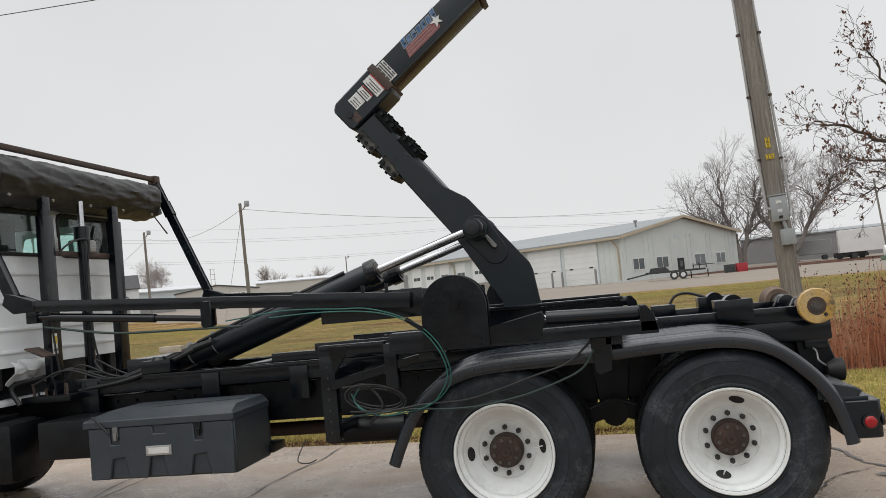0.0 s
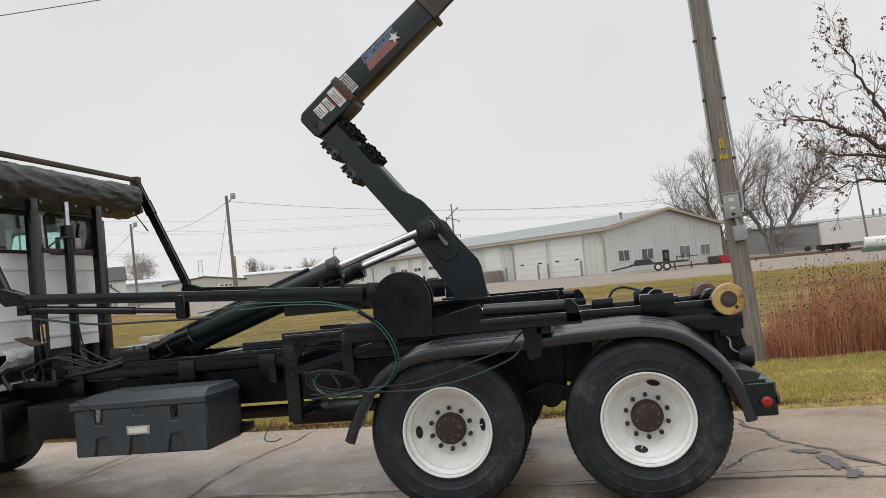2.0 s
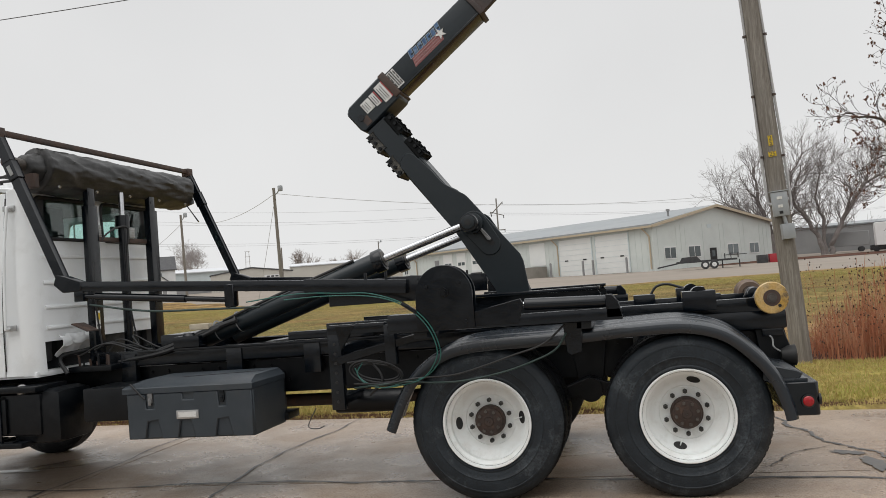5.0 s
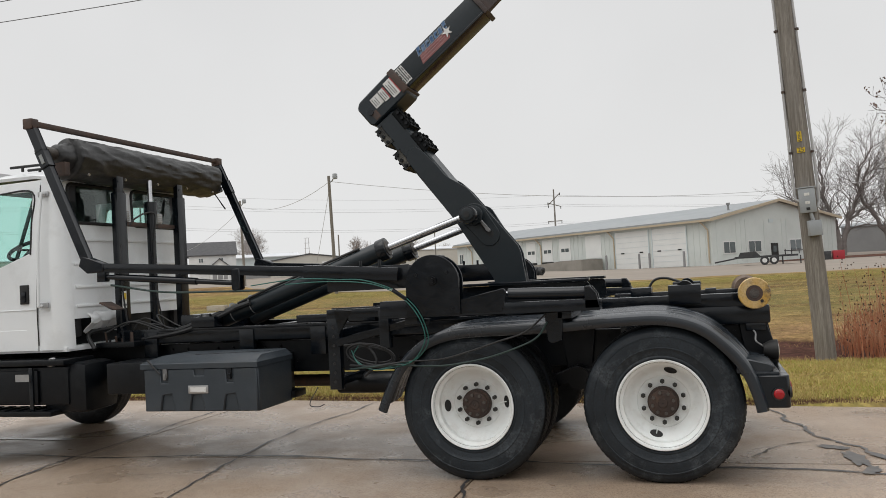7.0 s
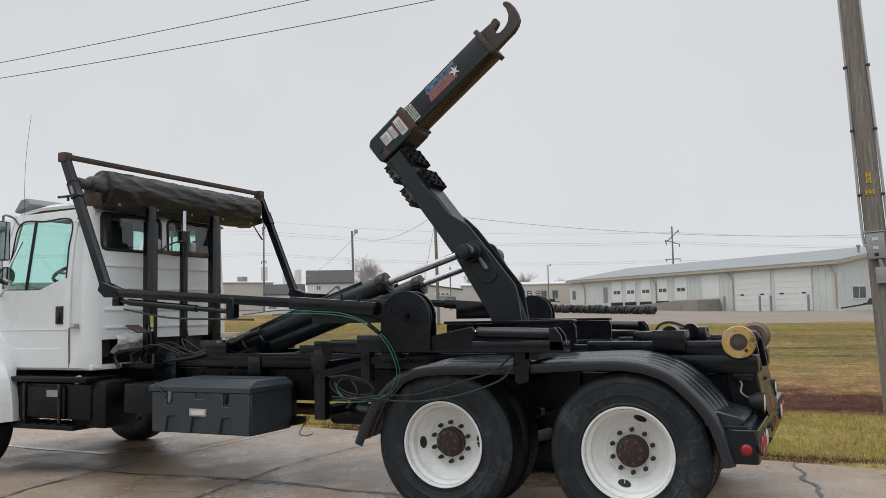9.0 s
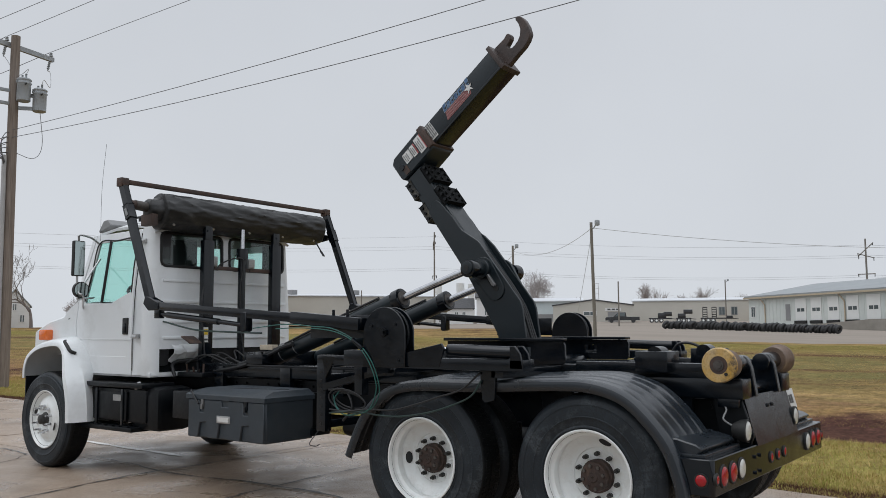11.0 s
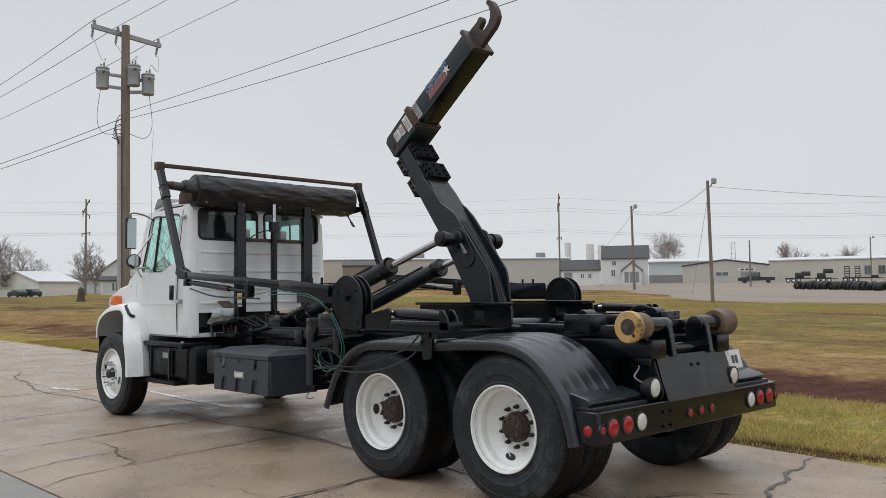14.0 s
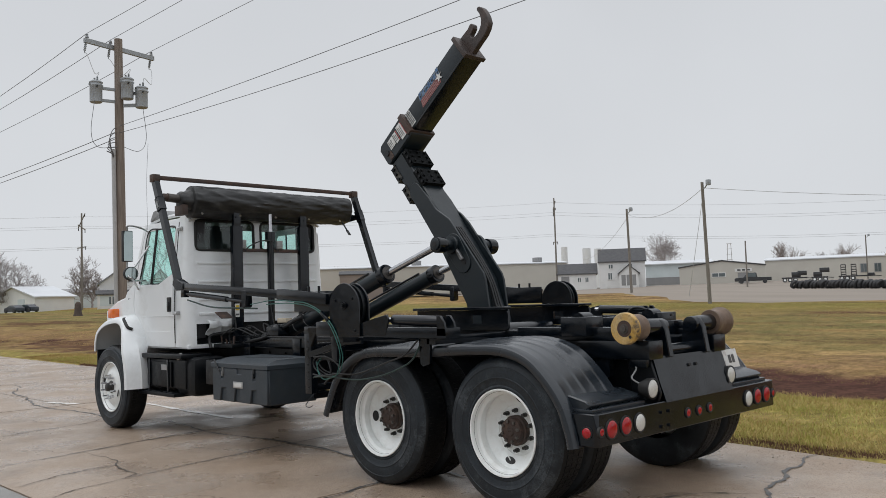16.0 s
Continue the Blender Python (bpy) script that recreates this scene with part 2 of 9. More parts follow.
M_WEEDHEAD = material("dark_seed_heads", (0.06, 0.04, 0.032), 0.9, second=(0.1, 0.06, 0.045), scale=12, spec=0.06)
M_BLADE = material("green_grass_blades", (0.35, 0.36, 0.085), 0.7, second=(0.56, 0.45, 0.20), scale=1.3, fine=(0.29, 0.28, 0.08), stain=(0.50, 0.34, 0.18), stain_scale=1.1, stain_amount=0.9, spec=0.06)
M_STRAW = material("straw_grass_blades", (0.46, 0.33, 0.14), 0.8, second=(0.34, 0.27, 0.09), scale=0.9, stain=(0.22, 0.15, 0.06), stain_scale=0.5, stain_amount=0.8, spec=0.06)
M_LAWN = material("dry_lawn_tufts", (0.46, 0.33, 0.15), 0.9, second=(0.27, 0.235, 0.08), scale=0.22, fine=(0.33, 0.245, 0.115), stain=(0.21, 0.115, 0.065), stain_scale=0.16, stain_amount=0.95, stretch=(0.5, 1, 1), spec=0.04)
M_EVERGREEN = material("dark_evergreen_leaves", (0.04, 0.055, 0.045), 0.7, second=(0.06, 0.075, 0.06), scale=3, spec=0.1)
M_SIDING = material("white_ribbed_siding", (0.58, 0.615, 0.59), 0.5, second=(0.53, 0.565, 0.545), scale=0.5, stain=(0.5, 0.52, 0.49), stain_scale=0.4, stain_amount=0.4)
M_SIDING2 = material("pale_blue_grey_siding", (0.56, 0.62, 0.63), 0.5, second=(0.5, 0.56, 0.57), scale=0.4)
M_DOORW = material("white_door_panel", (0.72, 0.73, 0.71), 0.45, second=(0.67, 0.68, 0.67), scale=0.6)
M_ROOF = material("grey_metal_roof", (0.27, 0.29, 0.30), 0.5, 0.2, second=(0.23, 0.25, 0.26), scale=0.3, stain=(0.33, 0.34, 0.34), stain_scale=0.2)
M_TRIMT = material("tan_gutter", (0.45, 0.375, 0.27), 0.5, second=(0.38, 0.32, 0.235), scale=1)
# tan siding, lightened so that its colour includes distance haze
M_TAN = material("haze_paled_tan_siding", (0.50, 0.48, 0.43), 0.55, second=(0.46, 0.44, 0.395), scale=0.25)
M_BROWN = material("brown_shed_siding", (0.25, 0.21, 0.185), 0.7, second=(0.21, 0.178, 0.158), scale=0.5)
M_GREYB = material("grey_warehouse_siding", (0.25, 0.25, 0.25), 0.6, second=(0.21, 0.21, 0.215), scale=0.4)
M_SHINGLE = material("dark_shingles", (0.07, 0.07, 0.075), 0.85, second=(0.1, 0.1, 0.1), scale=2, bump=0.3, bump_scale=10)
M_HOUSE = material("white_clapboard", (0.7, 0.7, 0.69), 0.6, second=(0.64, 0.64, 0.63), scale=0.8)
M_PALEROOF = material("pale_metal_roof", (0.62, 0.64, 0.66), 0.4, second=(0.55, 0.57, 0.6), scale=0.4)
M_RED = material("red_container_paint", (0.35, 0.02, 0.03), 0.45, second=(0.28, 0.02, 0.03), scale=3)
M_CARB = material("black_car_paint", (0.012, 0.013, 0.015), 0.2, coat=0.6, second=(0.02, 0.02, 0.022), scale=2)
M_CARG = material("dark_grey_car_paint", (0.018, 0.024, 0.034), 0.4, coat=0.15, second=(0.028, 0.034, 0.044), scale=2)
# bluish near-white that stands for haze over the silos
M_HAZE = material("haze_pale_silo", (0.70, 0.735, 0.76), 0.9, second=(0.72, 0.75, 0.775), scale=0.05)
M_CONCW = material("weathered_concrete_wall", (0.28, 0.26, 0.23), 0.9, second=(0.22, 0.205, 0.18), scale=0.8, bump=0.3, bump_scale=6)


def road_material():
    m = material("damp_brown_concrete", (0.325, 0.243, 0.175), 0.55, second=(0.43, 0.345, 0.272), scale=0.8, bump=0.6, bump_scale=55,
                 fine=(0.15, 0.108, 0.078), stain=(0.165, 0.125, 0.097), stain_scale=0.55, stain_amount=0.8, rough2=0.15, vary=0.07, spec=0.45)
    return m


M_ROAD = road_material()
# for the added wall out of view; its grey sets reflections and side light
M_WALLS = material("grey_reflection_wall", (0.25, 0.265, 0.28), 0.9, second=(0.21, 0.225, 0.24), scale=0.5, spec=0.1)
M_GUTTER = material("grey_newer_concrete", (0.24, 0.235, 0.22), 0.6, second=(0.2, 0.195, 0.185), scale=0.9, bump=0.3, bump_scale=70, stain=(0.15, 0.14, 0.13), stain_scale=0.8)
M_SEAL = material("black_crack_sealant", (0.03, 0.03, 0.032), 0.45, second=(0.045, 0.043, 0.042), scale=6, bump=0.3, bump_scale=40)
M_CRACK = material("dirt_in_crack", (0.05, 0.042, 0.035), 0.8, second=(0.08, 0.065, 0.05), scale=9)
M_SEALG = material("grey_patch_sealant", (0.085, 0.083, 0.083), 0.6, second=(0.14, 0.128, 0.115), scale=9, bump=0.4, bump_scale=30)
M_LINE = material("worn_white_road_paint", (0.74, 0.72, 0.68), 0.3, second=(0.5, 0.47, 0.43), scale=6)
M_GRAVEL = material("pale_gravel_lot", (0.285, 0.25, 0.215), 0.95, second=(0.24, 0.21, 0.18), scale=0.12, bump=0.5, bump_scale=8, stain=(0.25, 0.225, 0.19), stain_scale=0.06, stretch=(0.6, 1.4, 1), spec=0.06)
M_MULCH = material("red_brown_bare_soil", (0.085, 0.042, 0.032), 0.95, second=(0.12, 0.06, 0.045), scale=2.2, bump=0.9, bump_scale=14, stain=(0.16, 0.11, 0.06), stain_scale=0.8, spec=0.06)


def ground_material():
    """Dormant lawn: straw with green patches, and a bare reddish strip along the road, ragged at its edges."""
    m = material("dormant_lawn", (0.24, 0.15, 0.06), 0.95, second=(0.12, 0.10, 0.036), scale=0.55, bump=0.9, bump_scale=9,
                 fine=(0.25, 0.18, 0.075), stain=(0.075, 0.044, 0.025), stain_scale=0.42, stain_amount=0.9, stretch=(0.7, 1.0, 1), spec=0.04)
    n, l = m.node_tree.nodes, m.node_tree.links
    b = n["Principled BSDF"]
    prev = b.inputs["Base Color"].links[0].from_socket
    co, sep = n.new("ShaderNodeTexCoord"), n.new("ShaderNodeSeparateXYZ")
    l.new(co.outputs["Object"], sep.inputs[0])
    ns = n.new("ShaderNodeTexNoise")
    ns.inputs["Scale"].default_value, ns.inputs["Detail"].default_value = 0.55, 6
    l.new(co.outputs["Object"], ns.inputs["Vector"])

    def math_(op, a, bb):
        x = n.new("ShaderNodeMath")
        x.operation = op
        for i, v in enumerate((a, bb)):
            if isinstance(v, float):
                x.inputs[i].default_value = v
            else:
                l.new(v, x.inputs[i])
        return x.outputs[0]

    wob = math_("MULTIPLY", math_("SUBTRACT", ns.outputs[0], 0.5), 5.0)
    yy = math_("ADD", sep.outputs["Y"], wob)

    def band(lo, hi, edge):
        r1, r2 = n.new("ShaderNodeMapRange"), n.new("ShaderNodeMapRange")
        r1.inputs[1].default_value, r1.inputs[2].default_value = lo - edge, lo + edge
        r2.inputs[1].default_value, r2.inputs[2].default_value, r2.inputs[3].default_value, r2.inputs[4].default_value = hi - edge, hi + edge, 1.0, 0.0
        l.new(yy, r1.inputs[0])
        l.new(yy, r2.inputs[0])
        return math_("MULTIPLY", r1.outputs[0], r2.outputs[0])

    def over(col, fac):
        global_mix = n.new("ShaderNodeMix")
        global_mix.data_type = "RGBA"
        l.new(prev, global_mix.inputs[6])
        global_mix.inputs[7].default_value = (*col, 1)
        l.new(fac, global_mix.inputs[0])
        return global_mix.outputs[2]

    def patches(scale, lo, hi, along=0.7):
        mp, t, r = n.new("ShaderNodeMapping"), n.new("ShaderNodeTexNoise"), n.new("ShaderNodeMapRange")
        mp.inputs["Scale"].default_value = (along, 1, 1)
        t.inputs["Scale"].default_value, t.inputs["Detail"].default_value = scale, 8
        t.inputs["Roughness"].default_value = 0.7
        r.inputs[1].default_value, r.inputs[2].default_value = lo, hi
        l.new(co.outputs["Object"], mp.inputs[0])
        l.new(mp.outputs[0], t.inputs["Vector"])
        l.new(t.outputs[0], r.inputs[0])
        return r.outputs[0]

    prev = over((0.33, 0.225, 0.10), math_("MULTIPLY", patches(0.5, 0.48, 0.62, 0.45), 0.85))
    prev = over((0.135, 0.12, 0.045), math_("MULTIPLY", band(15.0, 37.0, 5.0), math_("MULTIPLY", patches(0.33, 0.36, 0.54), 0.95)))
    prev = over((0.085, 0.04, 0.024), math_("MULTIPLY", patches(0.2, 0.52, 0.61, 0.35), 0.85))
    prev = over((0.22, 0.185, 0.055), math_("MULTIPLY", band(1.0, 5.6, 0.4), patches(0.8, 0.34, 0.56, 0.6)))
    prev = over((0.20, 0.118, 0.066), math_("MULTIPLY", band(8.8, 12.5, 1.4), math_("MULTIPLY", patches(0.8, 0.36, 0.6), 0.85)))
    prev = over((0.155, 0.145, 0.036), math_("MULTIPLY", band(38.0, 49.0, 3.0), 0.75))
    east = n.new("ShaderNodeMapRange")
    east.inputs[1].default_value, east.inputs[2].default_value = -16.0, -5.0
    l.new(sep.outputs["X"], east.inputs[0])
    broken = math_("MAXIMUM", east.outputs[0], patches(0.45, 0.45, 0.58, 0.5))
    soil = math_("MULTIPLY", band(6.2, 9.4, 0.45), math_("MULTIPLY", broken, 0.96))
    prev = over((0.062, 0.028, 0.022), soil)
    for sc, lo, hi, along in ((1.3, 0.72, 1.30, 1.5), (4.2, 0.66, 1.38, 1.8), (15.0, 0.7, 1.3, 1.6)):
        hv, r = n.new("ShaderNodeHueSaturation"), n.new("ShaderNodeMapRange")
        r.inputs[3].default_value, r.inputs[4].default_value = lo, hi
        l.new(patches(sc, 0.34, 0.66, along), r.inputs[0])
        l.new(r.outputs[0], hv.inputs["Value"])
        l.new(prev, hv.inputs["Color"])
        prev = hv.outputs[0]
    l.new(prev, b.inputs["Base Color"])
    return m


M_GROUND = ground_material()


# ---- building helpers ----
def finish(bm, name, mat, smooth=40):
    bmesh.ops.recalc_face_normals(bm, faces=bm.faces)
    me = bpy.data.meshes.new(name)
    bm.to_mesh(me)
    bm.free()
    for m in (mat if isinstance(mat, (list, tuple)) else [mat]):
        me.materials.append(m)
    if smooth:
        for p in me.polygons:
            p.use_smooth = True
        me.set_sharp_from_angle(angle=radians(smooth))
    return me


def thing(name, loc, label, category, group="", kind=""):
    ob = new(name)
    ob.location = loc
    return tagged(ob, label, category, group, kind)


PLACE = [None]     # where a group of parts drawn in its own axes is set on the truck


def part(name, bm, mat, parent, label="", smooth=40):
    if PLACE[0] is not None:
        bm.transform(PLACE[0])
    ob = new(name, finish(bm, name, mat, smooth))
    ob.parent = parent
    if parent.type == "EMPTY":
        ob.matrix_parent_inverse = Matrix.Translation(-Vector(parent.location))
    if label:
        tagged(ob, label)
    return ob


def solid(name, bm, mat, label, category, group="", kind="", smooth=40):
    """A thing of one mesh."""
    return tagged(new(name, finish(bm, name, mat, smooth)), label, category, group, kind)


def twin(ob, name, parent, m, label=""):
    """Another part on the same mesh, moved by m."""
    o = new(name, ob.data)
    o.parent = parent
    if parent.type == "EMPTY":
        o.matrix_parent_inverse = Matrix.Translation(-Vector(parent.location))
    o.matrix_basis = m
    if label:
        tagged(o, label)
    return o


def bevelled(bm, verts, w, seg=2):
    if w:
        edges = list({e for v in verts for e in v.link_edges if e.is_manifold and e.calc_face_angle(0) > 0.5})
        bmesh.ops.bevel(bm, geom=edges, offset=w, segments=seg, affect="EDGES", profile=0.6)


def box(bm, x0, x1, y0, y1, z0, z1, w=0.006, m=None):
    r = bmesh.ops.create_cube(bm, size=1)
    for v in r["verts"]:
        v.co = Vector((x0 + (v.co.x + 0.5) * (x1 - x0), y0 + (v.co.y + 0.5) * (y1 - y0), z0 + (v.co.z + 0.5) * (z1 - z0)))
        if m is not None:
            v.co = m @ v.co
    w = min(w, 0.3 * min(abs(x1 - x0), abs(y1 - y0), abs(z1 - z0)))
    bevelled(bm, r["verts"], w)
    return bm


def plate(bm, pts, y0, y1, w=0.006, axis="y"):
    """A flat piece: an outline in x, z (or y, z; or x, y) given thickness along the remaining axis."""
    def at(p, d):
        return {"y": (p[0], d, p[1]), "x": (d, p[0], p[1]), "z": (p[0], p[1], d)}[axis]
    a = [bm.verts.new(at(p, y0)) for p in pts]
    b = [bm.verts.new(at(p, y1)) for p in pts]
    bm.faces.new(a)
    bm.faces.new(b[::-1])
    for i in range(len(pts)):
        j = (i + 1) % len(pts)
        bm.faces.new((a[j], a[i], b[i], b[j]))
    bmesh.ops.recalc_face_normals(bm, faces=list({f for v in a + b for f in v.link_faces}))
    bevelled(bm, a + b, w, 1)
    return bm


def rod(bm, p0, p1, r, seg=16, r2=None, w=0.0):
    p0, p1 = Vector(p0), Vector(p1)
    d = p1 - p0
    q = d.to_track_quat("Z", "Y").to_matrix().to_4x4()
    res = bmesh.ops.create_cone(bm, cap_ends=True, segments=seg, radius1=r, radius2=r if r2 is None else r2, depth=d.length,
                                matrix=Matrix.Translation((p0 + p1) / 2) @ q)
    if w:
        bevelled(bm, res["verts"], w)
    return bm


def bar(bm, p0, p1, wide, tall, w=0.004, up=(0, 0, 1)):
    """A square tube from p0 to p1."""
    p0, p1 = Vector(p0), Vector(p1)
    x = (p1 - p0).normalized()
    y = Vector(up).cross(x).normalized()
    z = x.cross(y)
    m = Matrix((x, y, z)).transposed().to_4x4()
    m.translation = (p0 + p1) / 2
    n = (p1 - p0).length / 2
    return box(bm, -n, n, -wide / 2, wide / 2, -tall / 2, tall / 2, w, m)


def curve_points(pts, n=10):
    """A smooth line through a few points."""
    P = [Vector(p) for p in pts]
    P = [2 * P[0] - P[1]] + P + [2 * P[-1] - P[-2]]
    out = []
    for i in range(1, len(P) - 2):
        for k in range(n):
            t = k / n
            a, b, c, d = P[i - 1:i + 3]
            out.append(0.5 * (2 * b + (c - a) * t + (2 * a - 5 * b + 4 * c - d) * t * t + (3 * b - a - 3 * c + d) * t ** 3))
    return out + [P[-2]]


def hose(bm, pts, r, seg=8, n=10, ends=True):
    """A tube bent through a few points; r may be a pair, for a taper."""
    P = curve_points(pts, n) if n > 1 else [Vector(p) for p in pts]
    rs = r if isinstance(r, tuple) else (r, r)
    rings, side = [], None
    for i, p in enumerate(P):
        d = (P[min(i + 1, len(P) - 1)] - P[max(i - 1, 0)]).normalized()
        side = d.orthogonal().normalized() if side is None else (side - d * side.dot(d)).normalized()
        up = d.cross(side)
        rr = rs[0] + (rs[1] - rs[0]) * i / (len(P) - 1)
        rings.append([bm.verts.new(p + rr * (math.cos(2 * math.pi * k / seg) * side + math.sin(2 * math.pi * k / seg) * up)) for k in range(seg)])
    for a, b in zip(rings, rings[1:]):
        for k in range(seg):
            bm.faces.new((a[k], a[(k + 1) % seg], b[(k + 1) % seg], b[k]))
    if ends:
        bm.faces.new(rings[0][::-1])
        bm.faces.new(rings[-1])
    return bm


def lathe(bm, profile, centre, seg=48, closed=False):
    """A profile of (radius, y) turned about the y axis through centre."""
    c = Vector(centre)
    rings = []
    for r, y in profile:
        rings.append([bm.verts.new(c + Vector((r * math.cos(2 * math.pi * k / seg), y, r * math.sin(2 * math.pi * k / seg)))) for k in range(seg)])
    pairs = list(zip(rings, rings[1:])) + ([(rings[-1], rings[0])] if closed else [])
    for a, b in pairs:
        for k in range(seg):
            bm.faces.new((a[k], a[(k + 1) % seg], b[(k + 1) % seg], b[k]))
    return bm


def B():
    return bmesh.new()


def smooth_step(a, b, x):
    t = max(0.0, min(1.0, (x - a) / (b - a)))
    return t * t * (3 - 2 * t)


# ---- the land ----
ROAD_FAR = 2.0      # far edge of the road where the truck stands


def road_edge(x):
    return ROAD_FAR - 0.12 * (x - 1.0) if -4.7 < x < 1 else (2.68 - 0.05 * (x + 4.7) if x < 1 else ROAD_FAR - 0.17 * (x - 1.0))


def height(x, y):
    h = 0.42 * smooth_step(8, 55, y) + 0.45 * smooth_step(52, 105, y) + 1.25 * smooth_step(95, 180, y)
    h += 0.9 * smooth_step(-8, -42, x) * smooth_step(42, 70, y) + 0.35 * smooth_step(-40, -80, x) * smooth_step(90, 140, y)
    h += 0.0105 * min(110.0, max(0.0, -x - 4)) * smooth_step(4, 16, y) * smooth_step(80, 55, y)
    h += 0.02 * math.sin(x * 0.21 + 1) * math.sin(y * 0.17) * smooth_step(4, 12, y)
    h -= 0.10 * smooth_step(5.2, 6.6, y) * smooth_step(10.5, 8.2, y)
    e = road_edge(x)
    return h - 0.11 * smooth_step(e + 0.1, e - 0.25, y) - 0.0


def sheet(name, xs, ys, z, mat, label, category):
    bm = B()
    grid = [[bm.verts.new((x, y, z(x, y))) for y in ys] for x in xs]
    for i in range(len(xs) - 1):
        for j in range(len(ys) - 1):
            bm.faces.new((grid[i][j], grid[i + 1][j], grid[i + 1][j + 1], grid[i][j + 1]))
    return solid(name, bm, mat, label, category, kind="structure", smooth=60)


def spread(a, b, near, far, c=0.0):
    """Steps that widen away from c."""
    out, x, s = [c], c, near
    while x < b:
        x += s
        s *= far
        out.append(x)
    x, s = c, near
    while x > a:
        x -= s
        s *= far
        out.insert(0, x)
    return out


gx = spread(-1500, 1500, 0.8, 1.04, -2.0)
gy = spread(-1500, 1500, 0.25, 1.018, 3.0)
sheet("ground", gx, gy, height, M_GROUND, "dormant straw and green lawn with a bare reddish strip", "ground")

# the road: concrete slabs with open joints, over a dark bed
bm = B()
box(bm, -120, 60, -14, 1.55, -0.16, -0.05, 0)
solid("road_bed", bm, M_CRACK, "dark road bed under the slabs", "road", kind="structure")

road = thing("road", (-3, -2, 0), "damp brown concrete road with cracked slabs", "road", kind="structure")
CROSS = [-118 + 4.55 * i for i in range(24)] + [-9.9, -5.3, -1.38, 3.1, 7.7, 12.3, 17.0, 22.0, 30.0, 45.0, 60.0]
CROSS = sorted(c for c in CROSS if not (-14.2 < c < -10.2 and abs(c + 9.9) > 0.5 and abs(c + 14.5) > 0.4))
LONG = [-14.0, -8.2, -3.36, -0.62]
rnd = random.Random(4)


ROAD_Z = -0.025     # the slabs lie a little below the verge


def slab(x0, x1, y0, y1a, y1b, mat):
    g = 0.008
    bm = B()
    c = [(x0 + g, y0 + g), (x1 - g, y0 + g), (x1 - g, y1b - g), (x0 + g, y1a - g)]
    top = [bm.verts.new((x, y, ROAD_Z + rnd.uniform(-0.003, 0.003))) for x, y in c]
    low = [bm.verts.new((x, y, -0.1)) for x, y in c]
    bm.faces.new(top)
    for i in range(4):
        bm.faces.new((top[i], low[i], low[(i + 1) % 4], top[(i + 1) % 4]))
    return part("slab", bm, mat, road, smooth=0)


for i in range(len(CROSS) - 1):
    a, b = CROSS[i], CROSS[i + 1]
    for j in range(len(LONG)):
        if j < 3:
            slab(a, b, LONG[j], LONG[j + 1], LONG[j + 1], M_GUTTER if j < 2 else M_ROAD)
        else:
            slab(a, b, LONG[j], road_edge(a), road_edge(b), M_ROAD)


def crack(name, pts, width, mat, rough=0.05, depth=4, ends=0.25):
    """A ragged strip that wanders between a few points, thin at its ends."""
    P = [Vector((*p, 0)) for p in pts]
    for d in range(depth):
        Q = []
        for a, b in zip(P, P[1:]):
            v = b - a
            Q += [a, (a + b) / 2 + Vector((-v.y, v.x, 0)) * rnd.uniform(-rough, rough) * 1.6]
        P = Q + [P[-1]]
    bm = B()
    prev = None
    n = len(P) - 1
    for i, p in enumerate(P):
        d = (P[min(i + 1, n)] - P[max(i - 1, 0)]).normalized()
        s = Vector((-d.y, d.x, 0))
        w = width * 0.78 * rnd.uniform(0.35, 1.35) * min(1, ends + 3 * min(i, n - i) / n) / 2
        z = Vector((0, 0, ROAD_Z + 0.0065))
        cur = (bm.verts.new(p + s * w + z), bm.verts.new(p - s * w * rnd.uniform(0.6, 1.2) + z))
        if prev:
            bm.faces.new((prev[0], prev[1], cur[1], cur[0]))
        prev = cur
    part(name, bm, mat, road, smooth=0)


crack("sealed_crack", [(-7.1, -0.5), (-5.5, -0.67), (-3.72, -0.56), (-2.55, -0.65), (-1.4, -0.6), (0.44, -0.77), (1.53, -0.94), (4.5, -1.1)], 0.05, M_SEAL, 0.03)
crack("sealed_crack", [(-4.95, -3.33), (-5.13, -2.21), (-5.4, -0.68), (-5.46, 0.98), (-5.45, 2.6)], 0.035, M_SEAL, 0.025)
crack("crack", [(-3.36, -2.59), (-3.48, -1.96), (-3.69, -0.59), (-3.6, 1.98), (-3.58, 2.5)], 0.03, M_SEAL, 0.03)
crack("crack", [(-5.14, -2.22), (-4.08, -2.31), (-3.48, -2.38), (-3.36, -2.59)], 0.022, M_CRACK, 0.06)
crack("crack", [(-3.77, -3.34), (-4.0, -2.9), (-4.07, -2.48), (-4.08, -2.31)], 0.02, M_CRACK, 0.06)
crack("crack", [(-3.0, -3.35), (-3.28, -2.89), (-3.36, -2.59)], 0.018, M_CRACK, 0.05)
crack("crack", [(-7.05, -3.3), (-7.07, -2.45), (-7.38, -1.33), (-7.74, -0.92)], 0.025, M_CRACK, 0.05)
crack("crack", [(-15.0, 0.2), (-13.6, -0.19), (-12.7, -0.52), (-11.02, -0.78), (-9.2, -0.86), (-7.74, -0.92), (-7.1, -0.5)], 0.04, M_SEAL, 0.05)
crack("crack", [(-1.22, -3.3), (-1.3, -1.99), (-1.41, -1.38), (-1.38, -0.6)], 0.035, M_SEAL, 0.04)
crack("sealed_crack", [(0.88, 1.95), (0.92, 1.55), (1.08, 0.66), (1.25, 0.18), (1.41, -0.08), (1.62, -0.65), (1.7, -0.98)], 0.05, M_SEALG, 0.08)
